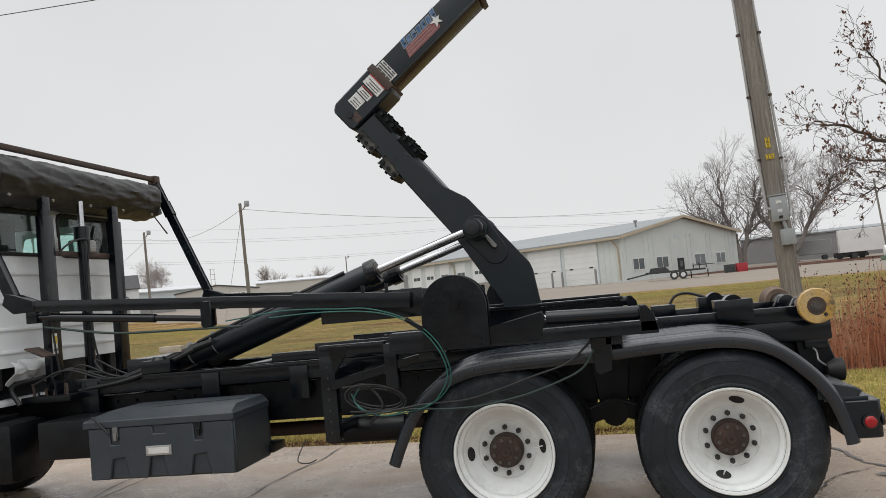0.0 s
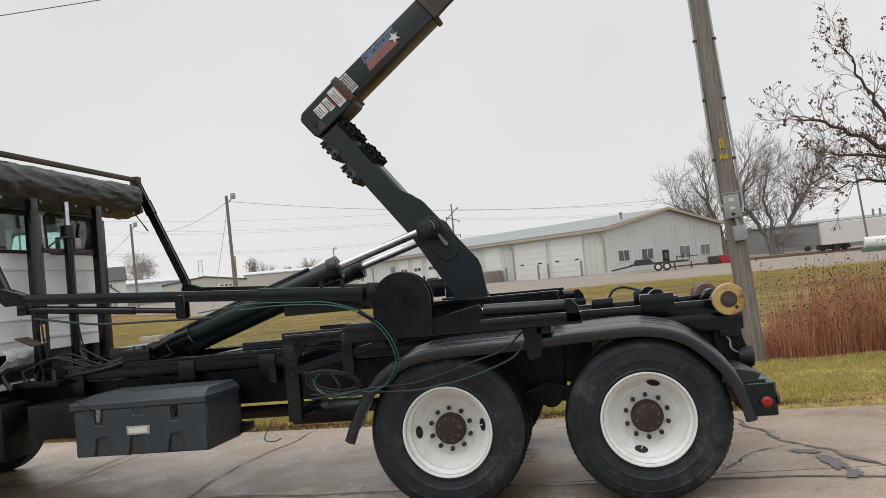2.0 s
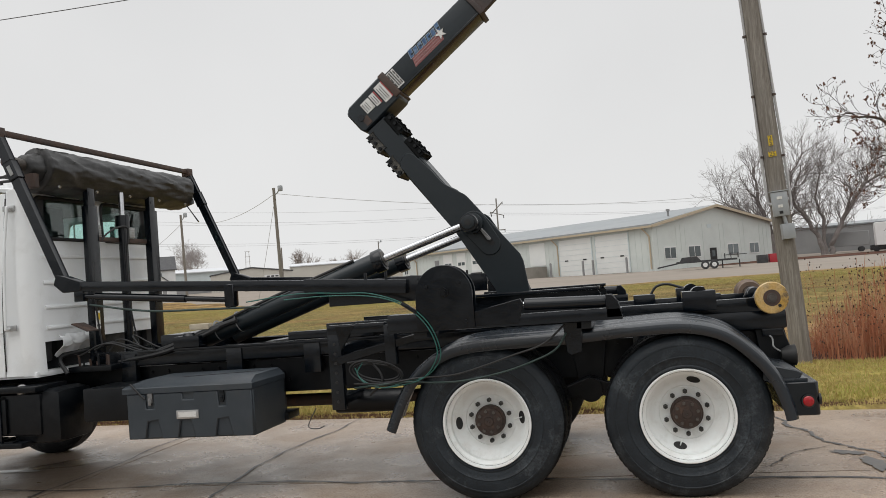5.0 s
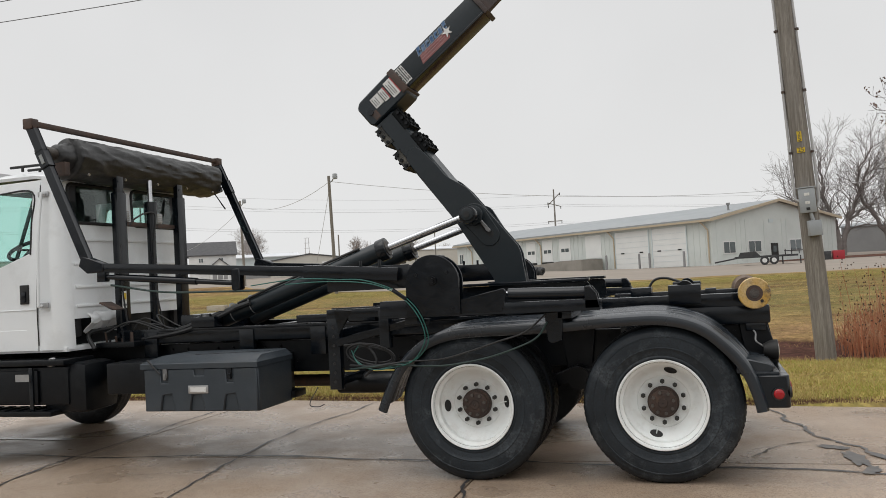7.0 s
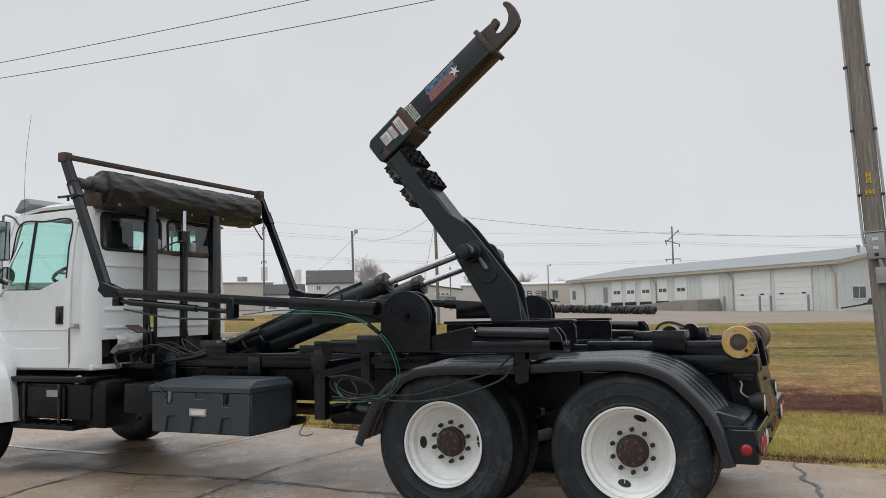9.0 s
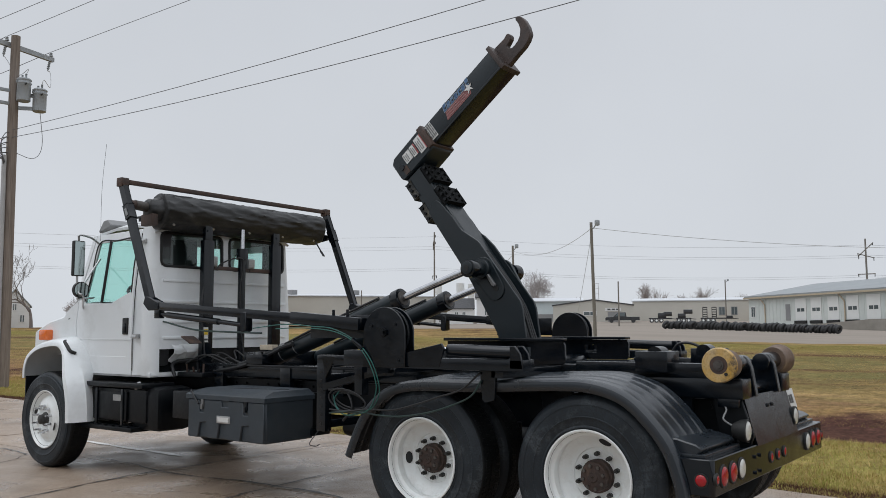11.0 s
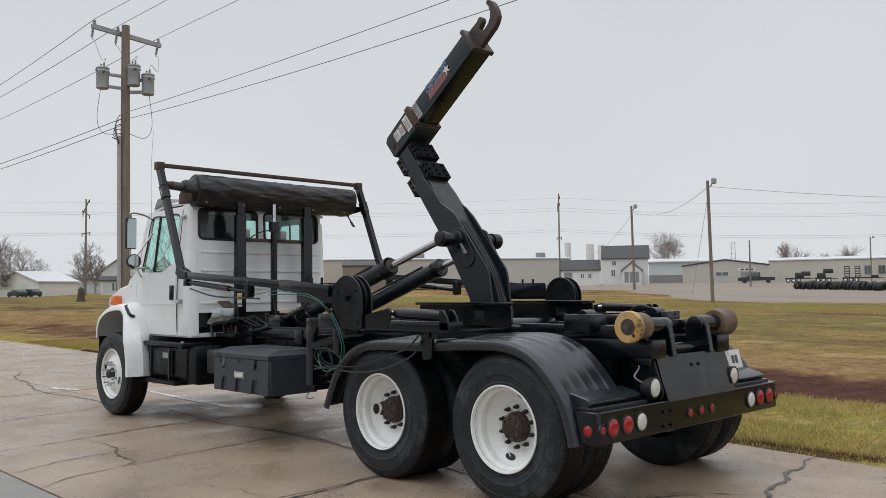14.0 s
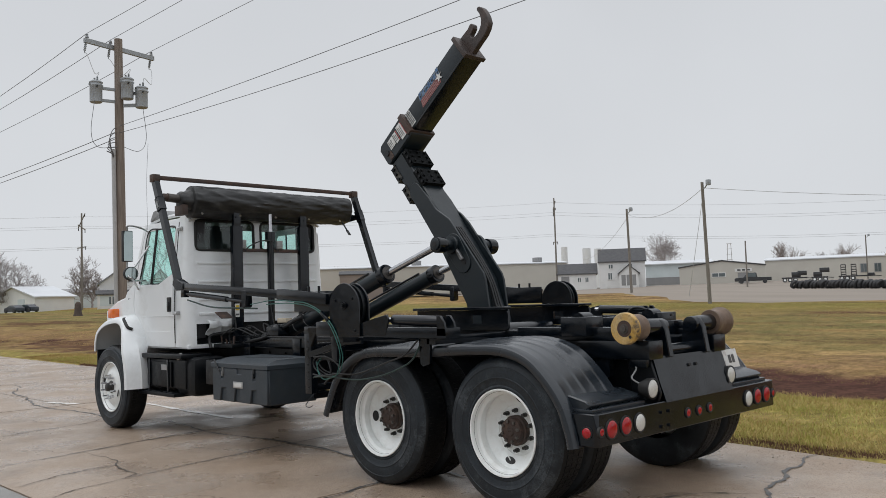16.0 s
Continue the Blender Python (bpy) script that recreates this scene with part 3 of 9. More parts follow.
crack("crack", [(0.5, -0.5), (0.75, -0.1), (1.15, 0.24)], 0.022, M_CRACK, 0.06)
crack("crack", [(1.55, -0.7), (2.2, -1.4), (2.6, -2.2), (3.4, -3.0)], 0.03, M_SEALG, 0.08)


def blot(cx, cy, rx, ry, turn, seed):
    """A smear of sealant, ragged round its rim."""
    bm = B()
    ring = []
    ca_, sa_ = math.cos(radians(turn)), math.sin(radians(turn))
    for k in range(60):
        a = 2 * math.pi * k / 60
        f = 1 + 0.55 * noise.noise(Vector((2.2 * math.cos(a), 2.2 * math.sin(a), seed))) + 0.3 * noise.noise(Vector((7 * math.cos(a), 7 * math.sin(a), seed)))
        x, y = rx * f * math.cos(a), ry * f * math.sin(a)
        ring.append(bm.verts.new((cx + x * ca_ - y * sa_, cy + x * sa_ + y * ca_, ROAD_Z + 0.0070 + 0.0008 * seed)))
    mid_ = bm.verts.new((cx, cy, ROAD_Z + 0.0070 + 0.0008 * seed))
    for k in range(60):
        bm.faces.new((mid_, ring[k], ring[(k + 1) % 60]))
    part("patch", bm, M_SEALG, road, smooth=0)


blot(1.2, -0.06, 0.06, 0.12, 60, 1.0)
blot(1.3, -0.45, 0.065, 0.24, 8, 2.0)
blot(1.34, -0.82, 0.05, 0.12, -20, 3.0)
blot(1.5, -0.42, 0.035, 0.16, 30, 4.0)
crack("crack", [(-15.3, -0.9), (-15.08, -0.06), (-14.81, 1.81), (-14.75, 2.9)], 0.03, M_CRACK, 0.04)
crack("crack", [(-19.8, -0.9), (-19.4, 1.2), (-18.8, 2.9)], 0.03, M_CRACK, 0.04)
crack("worn_line", [(-8.97, 0.25), (-7.5, 0.15), (-6.1, 0.12)], 0.12, M_LINE, 0.005, 3, 1.0)
crack("worn_line", [(-10.6, -0.66), (-10.37, -0.6), (-9.92, -0.44)], 0.16, M_LINE, 0.01, 3, 1.0)
for a_, b_ in (((-2.4, -2.6), (-1.35, -2.2)), ((-6.2, -2.9), (-5.2, -2.35)), ((-0.6, -2.4), (0.3, -1.5)), ((-9.4, -1.9), (-7.4, -1.5)), ((-4.4, -1.4), (-3.6, -1.15)), ((1.9, 1.3), (3.0, 0.5)), ((-9.0, 0.9), (-7.2, 1.3))):
    crack("hairline_crack", [a_, ((a_[0] + b_[0]) / 2, (a_[1] + b_[1]) / 2 + 0.06), b_], 0.008, M_CRACK, 0.09, 5)

# ---- the truck ----
truck = thing("hooklift_truck", (-3.2, 0, 0), "white-cabbed truck with a black hook-lift body, parked on the road", "truck")
AX = {"rear": 0.0, "mid": -1.345, "front": -6.68}
HUB_Z = 0.512


def wheel(x, y_out, side, dual_outer, front=False):
    """One wheel; y_out is the tyre's outer face, side -1 for the near flank and 1 for the far one."""
    s = -side
    R = 0.539 if not front else 0.52
    c = (x, y_out, HUB_Z if not front else R + ROAD_Z)
    w = 0.27
    prof_t = [(0.29, 0.016), (0.305, 0.002), (0.318, -0.002), (0.322, -0.009), (0.33, -0.009), (0.336, -0.005), (0.36, -0.011), (0.385, -0.014), (0.388, -0.017), (0.392, -0.017), (0.395, -0.014), (0.43, -0.0155), (0.462, -0.012), (0.465, -0.015), (0.472, -0.014), (0.476, -0.009), (0.49, -0.006), (R - 0.031, 0.004), (R - 0.023, 0.012), (R - 0.010, 0.024), (R - 0.002, 0.036), (R, 0.05), (R + 0.003, w / 2),
              (R, w - 0.045), (R - 0.006, w - 0.03), (R - 0.027, w - 0.012), (0.43, w + 0.014), (0.36, w + 0.01), (0.30, w - 0.02)]
    if front:
        prof_r = [(0.312, 0.0), (0.318, -0.004), (0.31, -0.01), (0.296, 0.004), (0.288, 0.03), (0.27, 0.045), (0.255, 0.05), (0.225, 0.028), (0.2, 0.012), (0.175, 0.004), (0.14, 0.0), (0.115, 0.006), (0.1, 0.01), (0.02, 0.012)]
    else:
        prof_r = [(0.300, 0.008), (0.309, 0.002), (0.3115, -0.006), (0.307, -0.013), (0.298, -0.011), (0.293, 0.0), (0.289, 0.042), (0.279, 0.05), (0.268, 0.054), (0.266, 0.062), (0.266, 0.098), (0.273, 0.106),
                  (0.272, 0.116), (0.262, 0.120), (0.252, 0.124), (0.236, 0.142), (0.214, 0.158), (0.200, 0.163), (0.182, 0.165), (0.178, 0.171), (0.1, 0.171), (0.02, 0.173)]
    bm = lathe(B(), [(r, y * s) for r, y in prof_r], c, 64)
    rim = part("wheel", bm, M_RIM, truck, "white-painted steel wheel with a rusty hub" if not front else "white-painted steel front wheel")
    bm = lathe(B(), [(r, y * s) for r, y in prof_t], c, 96)
    # tread faces take the darker rubber that has under-truck shade in it
    for f in bm.faces:
        q = f.calc_center_median()
        f.material_index = 1 if math.hypot(q.x - c[0], q.z - c[2]) > R - 0.016 else 0
    part("tyre", bm, (M_TYRE, M_TREAD), rim, "black worn rubber tyre")
    # tread blocks round the shoulders
    bm = B()
    nb = 74
    for k in range(nb):
        a = 2 * math.pi * k / nb
        ca, sa = math.cos(a), math.sin(a)
        for yy, off in ((0.075, 0.5), (0.135, 0.0), (0.195, 0.5)):
            aa = a + off * 2 * math.pi / nb
            m = Matrix.Translation(Vector(c) + Vector(((R + 0.002) * math.cos(aa), yy * s, (R + 0.002) * math.sin(aa)))) @ Matrix.Rotation(-aa, 4, "Y")
            vs = [bm.verts.new(m @ Vector((px, py, pz))) for px in (-0.012, 0.0025) for py in (-0.022, 0.022) for pz in (-0.016, 0.016)]
            for f in ((4, 5, 7, 6), (0, 1, 5, 4), (2, 6, 7, 3), (0, 4, 6, 2), (1, 3, 7, 5)):
                bm.faces.new([vs[i] for i in f])
    tagged(part("tread", bm, M_TREAD, rim, smooth=0), kind="stuff")
    if dual_outer or front:
        base = 0.171 if not front else 0.012
        hp = ([(0.0, 0.0), (0.03, 0.0), (0.034, 0.006), (0.075, 0.008), (0.092, 0.016), (0.096, 0.028), (0.096, 0.05), (0.108, 0.056), (0.108, 0.12)] if not front
              else [(0.0, -0.06), (0.04, -0.06), (0.052, -0.05), (0.058, -0.01), (0.075, 0.0), (0.08, 0.02)])
        bm = lathe(B(), [(max(r, 0.004), (y + (0.075 if not front else 0.0)) * s) for r, y in hp], c, 32)
        part("hub", bm, M_HUB if not front else M_NUT, rim, "rusty steel axle hub" if not front else "dark greasy front hub cap")
        if not front:
            for k in range(8):
                a = 2 * math.pi * (k + 0.3) / 8
                p = Vector(c) + Vector((0.073 * math.cos(a), 0.083 * s, 0.073 * math.sin(a)))
                part("hub_bolt", rod(B(), p + Vector((0, 0.010 * s, 0)), p - Vector((0, 0.013 * s, 0)), 0.012, 6), M_PIN, rim)
        for k in range(10):
            a = 2 * math.pi * (k + 0.5) / 10
            p = Vector(c) + Vector((0.1425 * math.cos(a), base * s, 0.1425 * math.sin(a)))
            ln = 0.034 if not front else 0.03
            bm = rod(B(), p, p - Vector((0, ln * s, 0)), 0.0165, 6)
            rod(bm, p - Vector((0, ln * s, 0)), p - Vector((0, (ln + (0.02 if not front else 0.05)) * s, 0)), 0.011, 8)
            part("lug_nut", bm, M_NUT if not front else M_CHROME, rim)
            bm = rod(B(), p + Vector((0, 0.004 * s, 0)), p - Vector((0, 0.008 * s, 0)), 0.024, 16)
            part("lug_washer", bm, M_RIM, rim)
    # hand holes in the disc: dark ovals laid on it stand for their shaded depth
    for k in range(2):
        a = math.pi * k + {0.0: 1.3, -1.345: 3.2}.get(x, -0.35)
        rr, yy = (0.228, 0.148) if not front else (0.205, 0.011)
        p = Vector(c) + Vector((rr * math.cos(a), (yy - 0.004) * s, rr * math.sin(a)))
        bm = B()
        m = Matrix.Translation(p) @ Matrix.Rotation(-a, 4, "Y") @ Matrix.Rotation(radians(36 if not front else 20) * side, 4, "Z")
        bmesh.ops.create_cone(bm, cap_ends=True, segments=20, radius1=0.033, radius2=0.033, depth=0.008,
                              matrix=m @ Matrix.Diagonal((0.8, 1, 1.35, 1)) @ Matrix.Rotation(radians(90), 4, "X"))
        part("hand_hole", bm, M_TRIM, rim, "dark oval disc standing for a shaded opening")
        if k == 1 and not front:
            e = p + Vector((-0.05 * math.cos(a), -0.045 * s, -0.05 * math.sin(a)))
            part("valve_stem", rod(B(), p, e, 0.0045, 8), M_RIM, rim, "thin white valve stem")
    return rim


for x in (0.0, -1.345):
    for side in (-1, 1):
        wheel(x, 1.275 * side, side, True)
        wheel(x, 0.935 * side, side, False)
for side in (-1, 1):
    wheel(AX["front"], 1.265 * side, side, True, True)
# axles and suspension
for x in (0.0, -1.345):
    bm = rod(B(), (x, -1.0, HUB_Z), (x, 1.0, HUB_Z), 0.07)
    bmesh.ops.create_icosphere(bm, subdivisions=3, radius=0.21, matrix=Matrix.Translation((x, 0, HUB_Z)))
    part("axle", bm, M_FRAME, truck, "black drive axle")
part("axle", rod(B(), (AX["front"], -1.0, 0.46), (AX["front"], 1.0, 0.46), 0.06), M_FRAME, truck)
for side in (-1, 1):
    bm = B()
    plate(bm, [(-1.25, 0.5), (-0.66, 0.72), (-0.07, 0.5), (-0.07, 0.42), (-0.66, 0.6), (-1.25, 0.42)], 0.55 * side - 0.05, 0.55 * side + 0.05)
    part("suspension_beam", bm, M_FRAME, truck)
    bm = rod(B(), (-0.66, 0.3 * side, 0.62), (-0.66, 0.62 * side, 0.62), 0.09)
    plate(bm, [(-0.8, 1.0), (-0.52, 1.0), (-0.58, 0.55), (-0.74, 0.55)], 0.44 * side, 0.48 * side)
    part("suspension_bracket", bm, M_FRAME, truck)
    for dx in (-1.345, 0.0):
        bm = rod(B(), (dx + 0.28, 0.55 * side, 0.42), (dx + 0.28, 0.55 * side, 0.62), 0.1)
        rod(bm, (dx + 0.28, 0.55 * side, 0.62), (dx + 0.28, 0.55 * side, 0.74), 0.12)
        part("brake_chamber", bm, M_FRAME, truck)

# chassis rails with bolts and cross members
for side in (-1, 1):
    y = 0.43 * side
    sec = [(0.0, 0.70), (0.0, 0.98), (-0.09, 0.98), (-0.09, 0.966), (-0.014, 0.966), (-0.014, 0.714), (-0.09, 0.714), (-0.09, 0.70)]
    bm = plate(B(), [(y + side * (d + 0.008), z) for d, z in sec], -7.4, 0.72, 0.003, "x")
    rail = part("chassis_rail", bm, M_FRAME, truck, "black steel chassis channel")
    for k in range(34):
        x = -4.6 + 0.16 * k
        z = 0.93 if k % 3 else 0.80
        part("frame_bolt", rod(B(), (x, y + 0.008 * side, z), (x, y + 0.024 * side, z), 0.013, 6), M_FRAME, rail)
for x in (-6.6, -4.4, -2.6, -0.66, 0.6):
    part("cross_member", box(B(), x - 0.05, x + 0.05, -0.42, 0.42, 0.74, 0.94), M_FRAME, truck)

# hook-lift subframe
for side in (-1, 1):
    y = 0.48 * side
    bm = B()
    box(bm, -4.95, 0.76, y - 0.05, y + 0.05, 1.0, 1.125, 0.006)
    box(bm, -4.5, -0.1, y - 0.075, y + 0.075, 1.105, 1.125, 0.004)
    part("subframe_rail", bm, M_BLACK, truck, "glossy black hook-lift subframe rail")
    bm = B()
    box(bm, -3.1, -0.3, y - 0.06, y + 0.04, 1.14, 1.20, 0.005)
    box(bm, -2.75, -1.9, y - 0.085, y - 0.045, 1.16, 1.25, 0.004)
    part("dump_frame_rail", bm, M_BLACK, truck)
    # outrigger tubes and mounting angles
    for x in (-4.6, -3.6, -2.9, -0.25, 0.35):
        bm = box(B(), x - 0.07, x + 0.07, min(y, y + 0.062 * side), max(y, y + 0.062 * side), 0.86, 1.10, 0.004)
        part("mounting_angle", bm, M_BLACK, truck)
    # side plates with a slot, either side of the arm's foot
    ys = 0.56 * side
    bm = B()
    for x0_, x1_, z0_, z1_ in ((-1.62, -0.945, 1.20, 1.37), (-0.825, -0.55, 1.20, 1.37), (-0.945, -0.825, 1.20, 1.255), (-0.945, -0.825, 1.325, 1.37)):
        box(bm, x0_, x1_, ys - 0.012, ys + 0.012, z0_, z1_, 0)
    plate(bm, [(-0.55, 1.20), (-0.53, 1.22), (-0.53, 1.34), (-0.55, 1.37)], ys - 0.011, ys + 0.011, 0)
    box(bm, -1.62, -0.53, ys - 0.07, ys + 0.03, 1.372, 1.395, 0.004)
    part("side_plate", bm, M_BLACK, truck, "black steel guide plate with an open slot")
    # stops, locks and small brackets along the rear rail
    bm = box(B(), 0.06, 0.295, y + 0.16 * side if side < 0 else y - 0.06, y + 0.06 if side < 0 else y + 0.16, 1.16, 1.305, 0.006)
    rod(bm, (0.18, y - 0.10, 1.275), (0.18, y + 0.03, 1.275), 0.062, 24)
    part("lock_block", bm, M_BLACK, truck, "black body-lock block")
    bm = B()
    box(bm, -0.28, 0.6, y - 0.04, y + 0.04, 1.125, 1.175, 0.006)
    if side > 0:
        box(bm, -0.3, -0.12, y - 0.1, y + 0.1, 1.14, 1.27, 0.006)
        box(bm, 0.33, 0.42, y - 0.09, y + 0.05, 1.13, 1.24, 0.006)
    box(bm, -0.45, 0.62, y - 0.045 + 0.03 * side, y + 0.045 + 0.03 * side, 1.125, 1.225, 0.008)
    part("rail_top", bm, M_BLACK, truck)
    bm = B()
    hose(bm, [(-0.16, y + 0.08, 1.25), (-0.1, y + 0.08, 1.33), (0.0, y + 0.08, 1.345), (0.14, y + 0.08, 1.30), (0.3, y + 0.08, 1.28)], 0.011)
    if side > 0:
        part("hydraulic_line", bm, M_RUBBER, truck)
    else:
        bm.free()
    # small domed rubber pads on the frame
    for x in (-2.45, -4.0):
        bm = box(B(), x - 0.14, x + 0.1, y - 0.09, y + 0.06, 1.13, 1.225, 0.006)
        rod(bm, (x - 0.02, y - 0.03, 1.225), (x - 0.02, y - 0.03, 1.25), 0.06, 20, 0.045)
        part("rest_pad", bm, M_BLACK, truck)
part("pivot_tube", rod(B(), (-0.98, -0.5, 1.16), (-0.98, 0.5, 1.16), 0.085, 24), M_BLACK, truck)
part("deck_plate", box(B(), -3.9, -1.6, -0.40, 0.40, 0.98, 1.0), M_FRAME, truck)
for x in (-3.4, -2.2, 0.15, 0.5):
    part("subframe_cross", box(B(), x - 0.05, x + 0.05, -0.43, 0.43, 1.02, 1.12), M_BLACK, truck)
# front end of the subframe, valves and hoses beneath the cylinders
bm = B()
box(bm, -4.35, -4.05, -0.42, 0.42, 1.02, 1.24, 0.01)
rod(bm, (-4.1, -0.46, 1.16), (-4.1, 0.46, 1.16), 0.05)
part("cylinder_foot", bm, M_BLACK, truck)

def arc(cx, cz, r, a0, a1, n=12):
    return [(cx + r * math.cos(radians(a0 + (a1 - a0) * k / n)), cz + r * math.sin(radians(a0 + (a1 - a0) * k / n))) for k in range(n + 1)]


# arm: boom, sliding jib, hook
boom = part("boom", plate(B(), [(-2.42, 2.86), (-2.25, 2.985), (-1.766, 2.344), (-1.50, 1.99), (-1.27, 1.66), (-1.18, 1.40), (-1.09, 1.10), (-1.3, 1.08), (-1.403, 1.42), (-1.67, 1.865), (-1.72, 1.947), (-2.135, 2.497)], -0.135, 0.135, 0.012), M_BOOM, truck, "blue-black steel lifting boom of the hook arm")
for side in (-1, 1):
    y0 = 0.14 * side
    # side plate: round at the top, stepping out behind the box section to form a channel
    fw = 0.04 if side > 0 else 0.0
    nose = [(-2.135, 2.52), (-2.13, 2.56), (-2.105, 2.61), (-2.07, 2.632), (-2.04, 2.63), (-2.0, 2.605)]
    bm = plate(B(), nose + [(-1.866, 2.462), (-1.80, 2.375), (-1.765, 2.338), (-1.72, 2.31), (-1.60 - fw, 2.235), (-1.575 - fw, 2.21), (-1.172 - fw, 1.70), (-1.15 - fw, 1.64), (-1.118 - fw, 1.404), (-1.06 - fw, 1.12), (-1.31, 1.10), (-1.40, 1.424), (-1.665, 1.866), (-1.715, 1.948)], min(y0 - 0.006 * side, y0 + 0.018 * side), max(y0 - 0.006 * side, y0 + 0.018 * side), 0.004)
    part("doubler_plate", bm, M_BOOM, boom)
    # cheek plate: a rounded strap from the pin down to the lower boss, with a slot in it
    a0 = math.degrees(math.atan2(1.80 - 1.975, -1.415 + 1.54))
    cheek = arc(-1.54, 1.975, 0.112, a0 + 90, a0 + 270, 14) + arc(-1.415, 1.80, 0.092, a0 - 90, a0 + 90, 14)
    part("pivot_boss", plate(B(), cheek, min(y0, y0 + 0.03 * side), max(y0, y0 + 0.03 * side), 0.004), M_BOOM, boom)
    # the slot is a dark plate laid on, in place of its inner shade
    slot_ = arc(-1.47, 1.90, 0.024, a0 + 90, a0 + 270, 8) + arc(-1.398, 1.81, 0.024, a0 - 90, a0 + 90, 8)
    part("slot", plate(B(), slot_, min(y0 + 0.02 * side, y0 + 0.034 * side), max(y0 + 0.02 * side, y0 + 0.034 * side), 0), M_TRIM, boom)
    bm = plate(B(), [(-1.51, 1.96), (-1.485, 1.96), (-1.395, 1.845), (-1.405, 1.825), (-1.43, 1.835)], min(y0 + 0.03 * side, y0 + 0.06 * side), max(y0 + 0.03 * side, y0 + 0.06 * side), 0.004)
    part("gusset", bm, M_STEEL, boom, "bare worn gusset")
    bm = rod(B(), (-1.54, y0, 1.98), (-1.54, y0 + 0.07 * side, 1.98), 0.085, 28, w=0.008)
    rod(bm, (-1.54, y0 + 0.07 * side, 1.98), (-1.54, y0 + 0.27 * side, 1.98), 0.056, 28, w=0.008)
    part("cylinder_pin", bm, M_BOOM, boom, "black pivot pin with a collar")
    # dark disc for the shade inside the hollow pin end
    part("pin_recess", rod(B(), (-1.54, y0 + 0.268 * side, 1.98), (-1.54, y0 + 0.274 * side, 1.98), 0.026, 16), M_TRIM, boom)
for k in range(3):
    bm = B()
    hose(bm, [(-1.62, 0.03 - 0.03 * k, 2.16), (-1.36, 0.03 - 0.03 * k, 1.84), (-1.22, 0.03 - 0.03 * k, 1.62), (-1.12, 0.03 - 0.03 * k, 1.35), (-1.0, 0.03, 1.15)], 0.012)
    part("boom_hose", bm, M_RUBBER, boom)
U = Vector((-0.603, 0, 0.798))    # up along the boom
N = Vector((U.z, 0, -U.x))                                  # towards the rear
for side, base in ((1, Vector((-2.178, 0, 2.89))), (1, Vector((-2.015, 0, 2.675))), (-1, Vector((-2.325, 0, 2.765))), (-1, Vector((-2.165, 0, 2.54)))):
    m = Matrix((U, Vector((0, 1, 0)), N * side)).transposed().to_4x4()
    m.translation = base
    mat_ = M_PAD if side > 0 else M_PADGREASE
    pad = part("wear_pad", box(B(), -0.09, 0.09, -0.137, 0.137, -0.02, 0.042 if side > 0 else 0.052, 0.008, m), mat_, boom, "thick bolted black wear-pad plate" if side > 0 else "thick wear-pad plate caked with pale grease")
    top_ = 0.042 if side > 0 else 0.052
    for i in range(3):
        for j in range(3):
            p = m @ Vector((-0.063 + 0.063 * i, -0.1 + 0.1 * j, top_ - 0.002))
            part("pad_bolt", rod(B(), p, p + N * side * 0.02, 0.015, 6), M_PAD, pad)
    for sy in (-1, 1):
        for i in range(3):
            p = m @ Vector((-0.063 + 0.063 * i, 0.135 * sy, 0.024))
            part("pad_bolt", rod(B(), p, p + Vector((0, 0.02 * sy, 0)), 0.016, 6), M_FRAME, pad)
jib = part("jib_sleeve", plate(B(), [(-2.58, 3.02), (-2.565, 3.08), (-2.48, 3.15), (-2.26, 3.33), (-2.23, 3.32), (-2.09, 3.15), (-2.11, 3.11), (-2.42, 2.86), (-2.46, 2.87)], -0.155, 0.155, 0.012), M_BOOM, truck, "black sleeve at the knee of the hook arm")
V = Vector((-1.5 + 2.23, 0, 3.91 - 3.34)).normalized()      # out along the jib
W = Vector((-V.z, 0, V.x))
mj = Matrix((V, Vector((0, 1, 0)), W)).transposed().to_4x4()
mj.translation = Vector((-2.168, 0, 3.261))
part("sleeve_lip", box(B(), -0.055, 0.01, -0.17, 0.17, -0.135, 0.112, 0.008, mj), M_RUST, jib, "worn rusty sleeve mouth")
arm = part("jib", box(B(), -0.2, 0.97, -0.12, 0.12, -0.1, 0.1, 0.012, mj), M_BOOM, truck, "black sliding jib tube")
bm = B()
box(bm, 0.0, 0.97, -0.123, 0.123, -0.118, -0.097, 0.005, mj)
part("wear_strip", bm, M_BLACK, arm)
part("jib_collar", box(B(), 0.935, 0.98, -0.14, 0.14, -0.135, 0.13, 0.008, mj), M_HOOK, arm, "brown worn collar")


# the hook, drawn along the jib (u) and across it (w)
hk = [(0.95, -0.1), (1.10, -0.093), (1.2, -0.092), (1.26, -0.075), (1.307, -0.045), (1.334, 0.02), (1.345, 0.09), (1.342, 0.135), (1.325, 0.175), (1.30, 0.188), (1.283, 0.172), (1.282, 0.12), (1.262, 0.065), (1.225, 0.025), (1.18, 0.004),
      (1.137, -0.002), (1.10, 0.0), (1.076, 0.02), (1.072, 0.045), (1.085, 0.058), (1.11, 0.062), (1.145, 0.075), (1.163, 0.095), (1.162, 0.125), (1.145, 0.142), (1.12, 0.138), (1.095, 0.13), (1.03, 0.135), (0.95, 0.14)]
bm = plate(B(), hk, -0.032, 0.032, 0.006)
bmesh.ops.transform(bm, matrix=mj, verts=bm.verts)
bmesh.ops.triangulate(bm, faces=[f for f in bm.faces if len(f.verts) > 4])
part("hook", bm, M_HOOK, truck, "worn brown steel hook", smooth=25)


